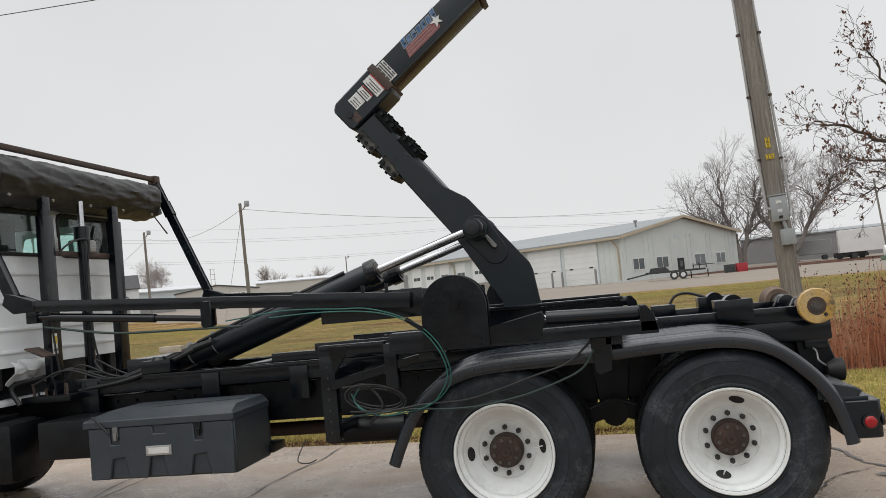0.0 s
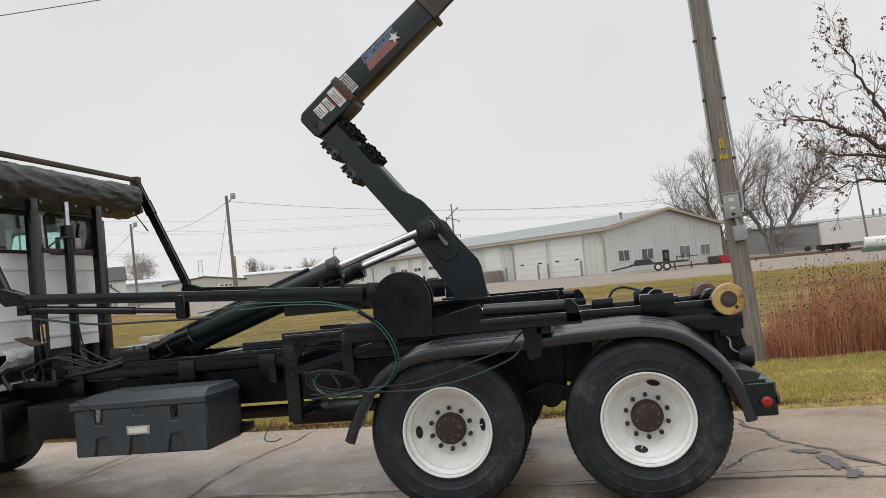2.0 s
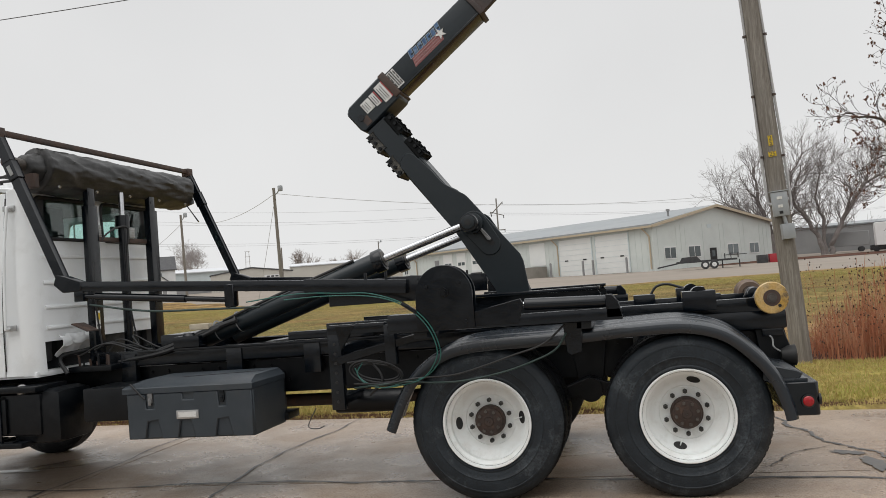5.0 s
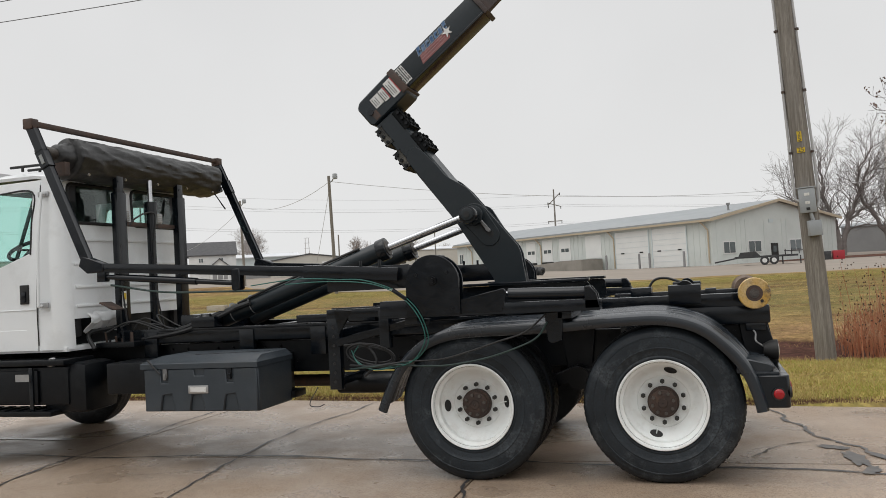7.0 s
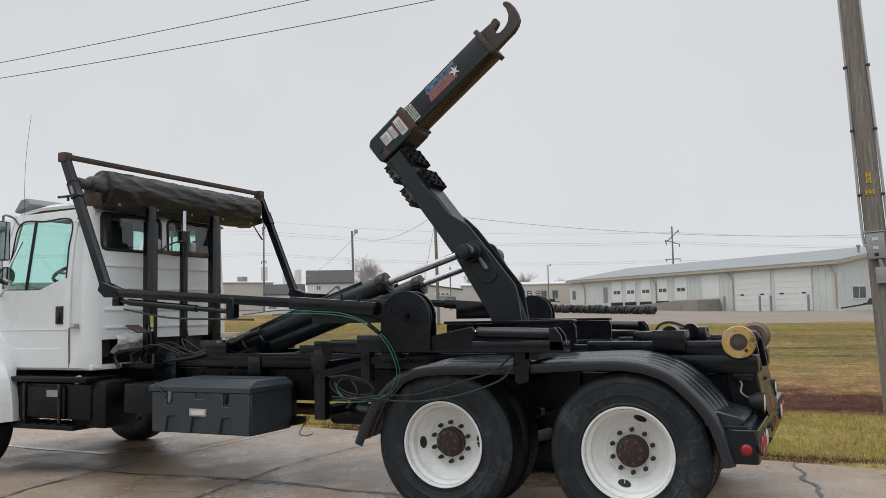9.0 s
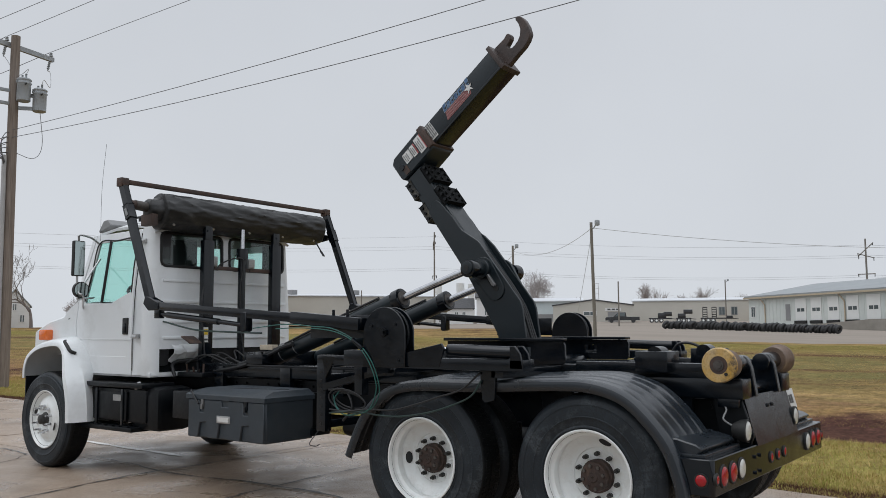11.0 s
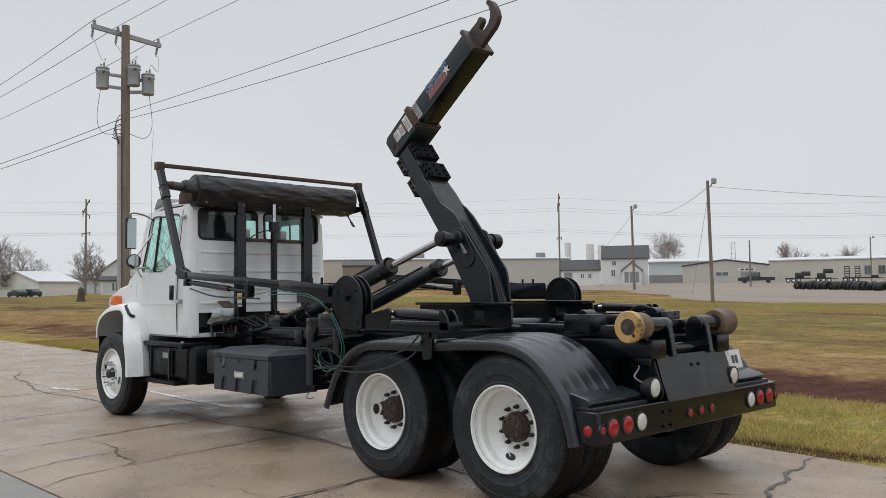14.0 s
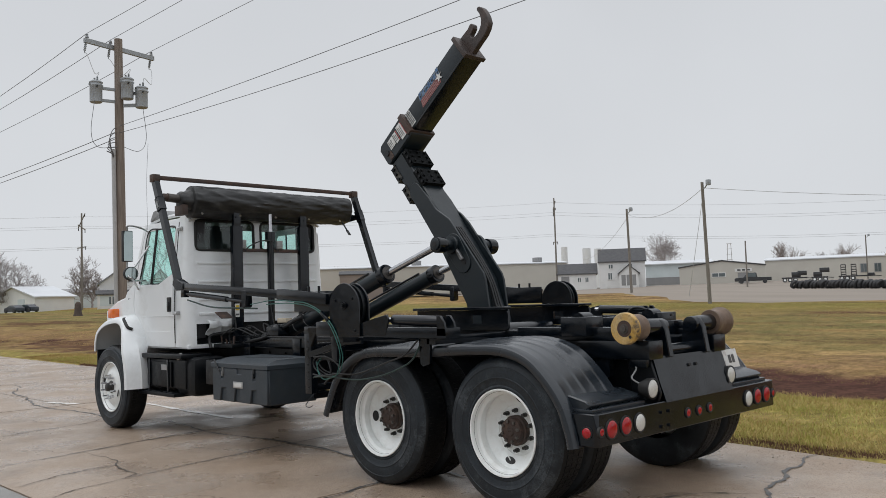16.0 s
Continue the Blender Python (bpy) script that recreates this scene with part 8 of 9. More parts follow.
# vehicles far off, each with body, glass and wheels
def vehicle(name, centre, turn, L, Wd, H_, mat, label, category, kind_):
    x, y = centre
    z = height(x, y) + 0.05
    ob = thing(name, (x, y, z), label, category)
    m = Matrix.Translation((x, y, z)) @ Matrix.Rotation(radians(turn), 4, "Z")
    if kind_ == "pickup":
        prof = [(-L / 2, 0.45), (-L / 2, 1.05), (-L * 0.12, 1.08), (-L * 0.10, H_), (L * 0.13, H_), (L * 0.26, 1.12), (L * 0.47, 1.02), (L / 2, 0.8), (L / 2, 0.4)]
        glass_ = [(-L * 0.085, 1.15), (-L * 0.075, H_ - 0.1), (L * 0.12, H_ - 0.1), (L * 0.21, 1.15)]
    elif kind_ == "car":
        prof = [(-L / 2, 0.2), (-L / 2, 0.9), (-L * 0.36, 1.0), (-L * 0.24, H_), (L * 0.08, H_), (L * 0.24, 0.98), (L * 0.46, 0.85), (L / 2, 0.6), (L / 2, 0.2)]
        glass_ = [(-L * 0.30, 1.0), (-L * 0.22, H_ - 0.08), (L * 0.07, H_ - 0.08), (L * 0.19, 1.0)]
    else:
        prof = [(-L / 2, 0.9), (-L / 2, H_), (L / 2, H_), (L / 2, 0.9)]
        glass_ = None
    bm = plate(B(), prof, -Wd / 2, Wd / 2, 0.05)
    bmesh.ops.transform(bm, matrix=m, verts=bm.verts)
    part("body", bm, mat, ob)
    if glass_:
        bm = plate(B(), glass_, -Wd / 2 - 0.01, Wd / 2 + 0.01, 0.01)
        bmesh.ops.transform(bm, matrix=m, verts=bm.verts)
        part("side_glass", bm, M_DKGLASS, ob)
    for wx in (-L * 0.32, L * 0.32):
        for wy in (-Wd / 2, Wd / 2):
            bm = lathe(B(), [(0.02, -0.12), (0.2, -0.12), (0.22, -0.1), (0.36, -0.11), (0.38, -0.05), (0.38, 0.05), (0.36, 0.11), (0.2, 0.11), (0.02, 0.11)], (wx, wy, 0.36), 18)
            bmesh.ops.transform(bm, matrix=m, verts=bm.verts)
            part("wheel", bm, M_OLDTYRE, ob)
    return ob


vehicle("pickup_truck", (-64.9, 138.9), 205, 6.2, 1.95, 1.9, M_CARB, "black pickup truck parked by the tan building", "pickup truck", "pickup")
vehicle("parked_car", (-152.0, 43.0), 194, 3.7, 1.6, 1.3, M_CARG, "dark grey car parked beside the white shed", "car", "car")
vehicle("parked_car", (-152.0, 45.2), 200, 3.7, 1.6, 1.35, M_CARG, "dark grey car parked beside the white shed", "car", "car")
vehicle("box_trailer", (35.0, 113.5), -10, 9.5, 2.7, 3.9, M_HOUSE, "white box trailer parked beyond the drive", "trailer", "box")
vehicle("box_trailer", (46.0, 111.5), -8, 10, 2.7, 4.0, M_HOUSE, "white box trailer parked beyond the drive", "trailer", "box")
vehicle("box_van", (29.8, 128.0), -8, 6.0, 2.3, 3.0, M_GREYB, "grey box van by the grey warehouse", "van", "box")
vehicle("parked_suv", (32.6, 117.5), -12, 4.3, 1.8, 1.5, M_CARB, "black car beside the white trailer", "car", "car")


def equipment_trailer(x0, y0, turn, L, label, load_, ramps):
    """Low black deck on three axles, with an engine-like load or a pair of ladder ramps stood up."""
    z = height(x0, y0) + 0.05
    ob = thing("equipment_trailer", (x0, y0, z), label, "trailer", "equipment trailers")
    m = Matrix.Translation((x0, y0, z)) @ Matrix.Rotation(radians(turn), 4, "Z")

    def put(name, bm, mat):
        bmesh.ops.transform(bm, matrix=m, verts=bm.verts)
        return part(name, bm, mat, ob)

    put("deck", box(B(), 0, L, -1.0, 1.0, 0.62, 0.85, 0.03), M_CARB)
    put("drawbar", bar(B(), (L, 0, 0.7), (L + 0.9, 0, 0.6), 0.12, 0.12), M_CARB)
    for k in range(3):
        for y in (-1.05, 1.05):
            w = put("wheel", lathe(B(), [(0.2, -0.1), (0.36, -0.1), (0.38, 0.0), (0.36, 0.1), (0.2, 0.1)], (0.5 + 0.85 * k, y, 0.38), 20), M_OLDTYRE)
            bm = lathe(B(), [(0.01, -0.09), (0.2, -0.11), (0.21, 0.0), (0.2, 0.11), (0.01, 0.09)], (0.5 + 0.85 * k, y, 0.38), 20)
            bmesh.ops.transform(bm, matrix=m, verts=bm.verts)
            part("rim", bm, M_RIM, w)
    for x, w_, h0, h1 in load_:
        put("load", box(B(), x, x + w_, -0.7, 0.7, 0.85 + h0, 0.85 + h1, 0.12), M_CARB)
    for x in ramps:
        bm = B()
        for dx in (0.0, 0.75):
            box(bm, x + dx, x + dx + 0.12, 0.55, 0.67, 0.85, 2.75, 0.01)
        for k in range(5):
            box(bm, x + 0.1, x + 0.78, 0.57, 0.65, 0.95 + 0.42 * k, 1.12 + 0.42 * k, 0.01)
        put("ramp", bm, M_CARB)
    return ob


equipment_trailer(-60.4, 140.5, 24, 4.1, "black three-axle trailer loaded with dark machinery", ((1.6, 1.5, 0, 0.9), (2.6, 1.5, 0.3, 1.1)), ())
equipment_trailer(-55.8, 142.0, 20, 2.6, "short black trailer carrying a dark machine", ((0.3, 1.4, 0, 0.8), (1.3, 1.6, 0.7, 1.5)), ())
equipment_trailer(-51.8, 143.5, 18, 5.6, "black trailer with two ladder ramps stood up", ((4.4, 1.1, 0, 0.35),), (0.3, 1.9))

# flat-deck trailer by the gable end
z = height(6, 85) + 0.05
ft = thing("flatbed_trailer", (6.2, 85.1, z), "black flatbed trailer with twin white wheels", "trailer")
bm = B()
box(bm, 3.6, 9.6, 84.1, 86.1, z + 0.75, z + 0.95, 0.02)
part("deck", bm, M_OLDTYRE, ft)
bm = B()
for x in (9.7, 9.0, 8.4):
    rod(bm, (x, 84.2, z + 0.95), (x, 84.2, z + 1.5), 0.05, 8)
bar(bm, (8.3, 84.2, z + 1.3), (10.6, 84.2, z + 1.3), 0.06, 0.08)
part("rail", bm, M_OLDTYRE, ft)
bm = plate(B(), [(3.9, z + 0.95), (4.1, z + 1.35), (5.6, z + 1.4), (6.0, z + 0.95)], 84.1, 84.3)
part("mudguard", bm, M_OLDTYRE, ft)
part("drawbar", bar(B(), (1.6, 85.1, z + 0.45), (3.8, 85.1, z + 0.8), 0.15, 0.15), M_OLDTYRE, ft)
for x in (6.4, 7.3):
    bm = lathe(B(), [(0.02, 0), (0.24, 0), (0.25, -0.02), (0.42, -0.02), (0.44, 0.1), (0.42, 0.25)], (x, 84.0, z + 0.44), 20)
    w = part("wheel", bm, M_OLDTYRE, ft)
    part("rim", lathe(B(), [(0.02, -0.03), (0.22, -0.03), (0.24, 0.0)], (x, 84.0, z + 0.44), 16), M_HOUSE, w)
for x in (8.2, 9.9):
    part("jack", rod(B(), (x, 85.1, z), (x, 85.1, z + 0.8), 0.06, 8), M_OLDTYRE, ft)
z = height(15, 97)
bm = box(B(), 14.5, 15.7, 96.4, 97.9, z, z + 1.05, 0.05)
solid("red_dumpster", bm, M_RED, "red steel dumpster beside the workshop", "dumpster")
bm = box(B(), 13.2, 14.3, 96.5, 97.9, z, z + 1.0, 0.05)
solid("black_bin", bm, M_OLDTYRE, "black bin beside the red dumpster", "bin")
z = height(30, 84)
pt = thing("propane_tank", (29.0, 84.0, z), "white propane tank with worn lettering on green skids", "tank")
bm = rod(B(), (26.8, 84.3, z + 0.95), (33.0, 83.2, z + 0.95), 0.6, 24, w=0.2)
tk = part("tank_shell", bm, M_HOUSE, pt)
for k in range(3):
    x = 27.8 + 0.46 * k
    part("print_bar", box(B(), x, x + 0.33, 83.52 - 0.08 * k, 83.57 - 0.08 * k, z + 0.8, z + 1.18, 0), M_INK, tk, smooth=0)
part("skid", box(B(), 26.6, 29.0, 83.6, 84.9, z, z + 0.5, 0.03), material("faded_green_paint", (0.1, 0.16, 0.1), 0.6, second=(0.08, 0.13, 0.08), scale=3), pt)

# houses and sheds
def facing(P0, P1):
    """Corner and angle for a Shell whose flank u runs from P1 to P0 (right to left as seen from the road)."""
    d = Vector(P0) - Vector(P1)
    return P1, math.degrees(math.atan2(d.y, -d.x)), d.length


c, a, L_ = facing((-95.0, 135.0), (-87.6, 140.0))
house = Shell("farmhouse", c, a, L_, 8.0, 3.0, 8.07, 10.6, M_HOUSE, M_SHINGLE, "white two-storey house with a dark shingle roof", "house", over=0.3)
for s0 in (1.3, 4.1, 6.4):
    house.window("u", s0, s0 + 0.95, 4.4, 5.9)
house.window("u", 6.2, 7.2, 6.6, 7.6)
house.window("u", 2.4, 3.4, 6.6, 7.6)
por = Shell("house_porch", tuple(house.at(1.4, -2.4, 0).xy), a, 3.7, 2.4, 3.0, 5.6, 7.1, M_HOUSE, M_SHINGLE, "gabled white porch in front of the house", "porch", ridge_along="v", over=0.3)
# grey panel on the closed wall stands for the porch's shaded inside
por.patch("u", "porch_opening", 0.4, 3.3, 3.2, 5.3, M_GREYB, 0.03)
for s in (0.3, 1.2, 2.3, 3.3):
    por.patch("u", "porch_post", s, s + 0.17, 3.0, 5.5, M_HOUSE, 0.1)
c, a2, L2 = facing((-101.8, 130.2), (-95.6, 134.7))
wing = Shell("house_wing", c, a2, L2, 7.0, 3.0, 5.85, 7.8, M_HOUSE, M_SHINGLE, "low white wing of the house with a dark roof", "house", over=0.3)
for s0 in (1.5, 3.0):
    wing.window("u", s0, s0 + 0.8, 4.1, 5.2)
# the garage's dim inside, as a flat grey panel
wing.patch("u", "garage_opening", 5.4, 7.0, 3.1, 5.4, M_GREYB, 0.04)
c, a3, L3 = facing((-99.8, 159.6), (-87.8, 166.6))
blue = Shell("pale_blue_shed", c, a3, L3, 13.0, 3.5, 7.9, 8.7, M_SIDING2, M_PALEROOF, "pale blue-grey metal shed behind the house", "shed", over=0.6)
blue.patch("u", "dark_base", 0, L3, 3.3, 5.0, M_GREYB, 0.05)
c, a4, L4 = facing((-82.1, 143.5), (-68.0, 150.7))
tan = Shell("tan_office", c, a4, L4, 10.0, 2.9, 6.2, 7.3, M_TAN, M_SHINGLE, "tan metal building with a low gable", "building", ridge_along="v", over=0.2)
tan.window("u", 7.2, 9.8, 4.2, 5.1)
sg = tan.patch("u", "sign", 2.4, 5.5, 5.15, 5.75, M_HOUSE, 0.09, "white sign with dark bars")
for k in range(3):
    tan.patch("u", "print_bar", 2.75 + 0.85 * k, 3.35 + 0.85 * k, 5.3, 5.6, M_INK, 0.11, parent=sg)
tan.patch("u", "door", 3.0, 5.0, 2.95, 4.95, M_GREYB, 0.05)
c, a5, L5 = facing((-75.5, 167.0), (-22.0, 187.5))
long_ = Shell("long_tan_warehouse", c, a5, L5, 15.0, 3.3, 7.5, 8.2, M_TAN, M_PALEROOF, "long low tan warehouse", "warehouse", over=0.2)
for s in (30.5, 35.5, 38.0):
    long_.window("u", s, s + 1.3, 4.4, 6.2, M_GREYB)
c, a6, L6 = facing((-149.0, 105.0), (-113.0, 148.0))
far_ = Shell("far_pale_warehouse", c, a6, L6, 15.0, 4.0, 9.0, 9.6, M_TAN, M_PALEROOF, "far pale warehouse with small roof vents", "warehouse", over=0.3)
for s in (6, 20, 34):
    part("roof_vent", box(B(), *(lambda p: (p.x - 0.8, p.x + 0.8, p.y - 0.8, p.y + 0.8, 9.3, 10.6))(far_.at(s, 4, 0)), 0.05), M_GREYB, far_.ob)
c, a7, L7 = facing((-135.0, 100.3), (-128.6, 108.4))
Shell("brown_shed", c, a7, L7, 7.0, 2.0, 7.2, 7.9, M_BROWN, M_SHINGLE, "plain brown shed before the pale warehouse", "shed", over=0.2)
shed = Shell("white_shed", (-155.0, 47.4), -9.6, 15.6, 7.4, 1.1, 4.25, 6.2, M_DOORW, M_PALEROOF, "low white shed with a pale metal roof", "shed", over=0.4, ridge_along="v")
shed.patch("u", "door", 3.6, 6.0, 1.2, 4.0, M_SIDING2, 0.06)
c, a10, L10 = facing((-178.0, 60.0), (-175.0, 69.9))
low = Shell("grey_low_building", c, a10, L10, 8, 1.5, 5.3, 6.1, M_SIDING2, M_GREYB, "long low grey building behind the bare trees", "building", over=0.3)
c, a9, L9 = facing((-135.5, 51.0), (-132.6, 58.0))
h2 = Shell("gabled_house", c, a9, L9, 10.0, 2.0, 5.9, 8.7, M_HOUSE, M_ROOF, "white two-storey gabled house with a porch", "house", ridge_along="v", over=0.4)
h2.window("u", 3.3, 4.2, 5.3, 6.9)
pr = Shell("house_porch", tuple(h2.at(-0.3, -2.4, 0).xy), a9, L9 + 0.6, 2.4, 2.0, 4.1, 4.6, M_HOUSE, M_SHINGLE, "low porch before the gabled house", "porch", over=0.3)
# blue-grey panel for the shade within the low porch
pr.patch("u", "porch_opening", 0.4, L9 + 0.2, 2.2, 3.9, M_SIDING2, 0.03)
for k in range(5):
    pr.patch("u", "porch_post", 0.3 + k * (L9 - 0.1) / 4, 0.45 + k * (L9 - 0.1) / 4, 1.9, 4.0, M_HOUSE, 0.1)
for s0 in (1.5, 3.4, 5.5):
    pr.patch("u", "window", s0, s0 + 0.9, 2.5, 3.7, M_DKGLASS, 0.06)
ell = Shell("house_wing", tuple(h2.at(-4.5, 4.0, 0).xy), a9, 4.5, 8.0, 2.0, 5.7, 8.2, M_HOUSE, M_ROOF, "white gabled rear wing of the house", "house", ridge_along="v", over=0.3)
ell.window("u", 0.7, 1.5, 3.0, 4.3)
ell.window("u", 1.9, 2.6, 4.9, 6.1)
c, a8, L8 = facing((22.0, 141.0), (60.0, 133.0))
wh = Shell("grey_warehouse", c, a8, L8, 15.0, 1.2, 5.6, 6.2, M_GREYB, M_ROOF, "long grey metal warehouse", "warehouse", over=0.2)
for s in (21.0, 23.0):
    wh.window("u", s, s + 1.1, 2.6, 3.9)
for s in (15.0, 16.0):
    part("roof_stack", rod(B(), wh.at(s, 3, 6), wh.at(s, 3, 7.2), 0.18, 10), M_GREYB, wh.ob)
# silos and a lattice mast, the mist put into their pale colours
sil = thing("grain_silos", (-235, 315, 2.5), "grain silos far behind the house, coloured pale for haze", "silo")
for x, y, r, h in ((-239, 312, 1.5, 24.6), (-231, 318.5, 1.9, 23.6), (-226.5, 321, 1.6, 23.2)):
    part("silo", rod(B(), (x, y, 2.0), (x, y, h), r, 20), M_HAZE, sil)
zm = height(-154, 306.8)
mast = thing("lattice_mast", (-154, 306.8, zm), "thin far lattice mast", "mast")
for dx in (-1.2, 1.2):
    part("mast_leg", rod(B(), (-154 + dx, 306.8, zm), (-154 + 0.6 * dx, 306.8, 20.1), 0.12, 5), M_FARWIRE, mast)
for k in range(8):
    part("mast_rung", bar(B(), (-155.2, 306.8, zm + 2.1 * (k + 1)), (-152.8, 306.8, zm + 2.1 * (k + 1)), 0.12, 0.15, 0), M_FARWIRE, mast)
# dark clipped shrub by the gabled house
def shrub(x, y, r, h, seed):
    rg = random.Random(seed)
    z = height(x, y)
    ob = thing("evergreen_shrub", (x, y, z), "dark evergreen shrub beside the white gabled house", "shrub")
    part("stem", rod(B(), (x, y, z - 0.1), (x, y, z + h * 0.5), 0.06, 8), M_BARK, ob)
    bm = B()
    for k in range(900):
        d = Vector((rg.gauss(0, 1), rg.gauss(0, 1), rg.gauss(0, 1))).normalized() * rg.uniform(0.6, 1.0)
        f = 1 + 0.35 * noise.noise(d * 2 + Vector((seed, 0, 0)))
        p = Vector((x + d.x * r * f, y + d.y * r * f, z + h * 0.52 + d.z * h * 0.5 * f))
        m = Matrix.Translation(p) @ Euler((rg.uniform(0, 6), rg.uniform(0, 6), rg.uniform(0, 6))).to_matrix().to_4x4()
        q = rg.uniform(0.07, 0.14)
        bm.faces.new([bm.verts.new(m @ Vector(v)) for v in ((-q, 0, 0), (0, -0.4 * q, 0), (q, 0, 0), (0, 0.4 * q, 0))])
    tagged(part("foliage", bm, M_EVERGREEN, ob, smooth=0), kind="stuff")


shrub(-131.0, 56.5, 1.0, 1.9, 4)
shrub(-130.6, 57.8, 0.8, 1.5, 5)
# stump on the lawn
z = height(-84.8, 28.15)
bm = lathe(B(), [(0.02, 1.5), (0.14, 1.46), (0.3, 1.25), (0.34, 0.7), (0.38, 0.3), (0.52, -0.05)], (0, 0, 0), 14)
bmesh.ops.transform(bm, matrix=Matrix.Translation((-84.8, 28.15, z)) @ Matrix.Rotation(radians(90), 4, "X"), verts=bm.verts)
solid("tree_stump", bm, M_BARK, "grey weathered tree stump on the lawn", "stump")


# ---- trees ----
def bare_tree(name, base, h, spread_, seed, levels=6, mat=None, r0=None, label="bare leafless tree", lean=(0, 0), leaves=0, sides=5, group="bare trees", forks=3, rmin=0.012, limbs=None, twig=3.0, size=1.0):
    rg = random.Random(seed)
    x, y = base
    z = height(x, y) - 0.1
    ob = thing(name, (x, y, z), label, "tree", group)
    trunk, crown, tips = B(), B(), []
    r0 = r0 or h * 0.028

    def grow(p, d, length, r, lev):
        n = 3
        pts = [p]
        q, dd = p, d
        for k in range(n):
            dd = (dd + Vector((rg.uniform(-1, 1), rg.uniform(-1, 1), rg.uniform(-0.6, 0.9))) * (0.10 + 0.05 * lev)).normalized()
            q = q + dd * length / n
            pts.append(q)
        bmx = trunk if lev < 2 else crown
        hose(bmx, pts, (r, max(rmin, r * 0.62)), sides if lev < 3 else 3, 1, False)
        if lev >= levels:
            tips.append(q)
            return
        for k in range(forks + (1 if lev == 1 else 0)):
            f = rg.uniform(0.45, 1.0) if k else 1.0
            o = pts[0] + (pts[-1] - pts[0]) * f if f < 1 else q
            ang = rg.uniform(0, 2 * math.pi)
            side = dd.orthogonal().normalized()
            side = (side * math.cos(ang) + dd.cross(side) * math.sin(ang)).normalized()
            tilt = rg.uniform(0.35, 0.95) * spread_ * (1.45 if lev < 2 else 1.0)
            nd = (dd + side * tilt + Vector((0, 0, 0.22 if lev < 4 else 0.0))).normalized()
            grow(o, nd, length * rg.uniform(0.66, 0.92), max(rmin, r * 0.62 * (0.78 if k else 1.0)), lev + 1)

    if limbs:
        foot = Vector((x, y, z))
        for li, (share, pts) in enumerate(limbs):
            line = curve_points([foot + Vector(p) * size for p in pts], 5)
            line = [p + Vector((rg.gauss(0, 0.012), rg.gauss(0, 0.012), rg.gauss(0, 0.006))) * h * (0.6 if 0 < k < len(line) - 1 else 0) for k, p in enumerate(line)]
            hose(trunk, line, (r0 * share, max(rmin, r0 * share * 0.22)), 8, 1, False)
            n_ = len(line) - 1
            for k in range(int(n_ * 0.25) if pts[0][2] < 1 else 1, n_ + 1):
                for q in range((2 if k < n_ else 3) if not leaves else 1 + k % 2):
                    d = (line[k] - line[k - 1]).normalized()
                    side = d.orthogonal().normalized()
                    ang = rg.uniform(0, 2 * math.pi)
                    side = side * math.cos(ang) + d.cross(side) * math.sin(ang)
                    grow(line[k], (d + side * rg.uniform(0.6, 1.5) + Vector((0, 0, 0.25))).normalized(), twig * rg.uniform(0.55, 1.0), max(rmin, r0 * share * 0.30 * (1 - 0.6 * k / n_)), 3)
    else:
        grow(Vector((x, y, z)), Vector((lean[0], lean[1], 1)).normalized(), h * 0.24, r0, 0)
    part("trunk", trunk, mat or M_BARK, ob)
    part("crown", crown, mat or M_BARK, ob)
    if leaves:
        bm = B()
        for p in tips:
            if rg.random() > 0.42:
                continue
            for k in range(leaves):
                c = p + Vector((rg.gauss(0, 0.09), rg.gauss(0, 0.09), rg.gauss(-0.05, 0.08)))
                m = Matrix.Translation(c) @ Euler((rg.uniform(0, 6), rg.uniform(0, 6), rg.uniform(0, 6))).to_matrix().to_4x4()
                s = rg.uniform(0.05, 0.11)
                vs = [bm.verts.new(m @ Vector(v)) for v in ((-s, 0, 0), (0, -0.6 * s, 0.2 * s), (s, 0, 0), (0, 0.6 * s, 0.3 * s))]
                bm.faces.new(vs)
        o = part("dead_leaves", bm, M_SEED, ob, "brown withered leaf clusters", smooth=0)
        tagged(o, kind="stuff")
    return ob


# trees by the workshop: their bark colour carries some distance haze
bare_tree("bare_tree", (19.5, 125.5), 17.0, 0.75, 5, 6, M_HAZEBARK, 0.55, "large bare tree with a broad crown beside the workshop", forks=3, rmin=0.012, twig=2.9, size=1.08,
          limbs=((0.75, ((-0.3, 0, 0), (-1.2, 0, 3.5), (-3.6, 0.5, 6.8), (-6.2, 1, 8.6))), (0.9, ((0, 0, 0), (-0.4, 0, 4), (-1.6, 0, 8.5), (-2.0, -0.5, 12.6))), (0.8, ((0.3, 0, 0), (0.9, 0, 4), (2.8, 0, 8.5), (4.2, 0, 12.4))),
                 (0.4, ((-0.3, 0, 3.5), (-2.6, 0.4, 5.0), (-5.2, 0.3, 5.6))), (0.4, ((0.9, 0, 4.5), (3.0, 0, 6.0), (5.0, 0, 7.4)))))
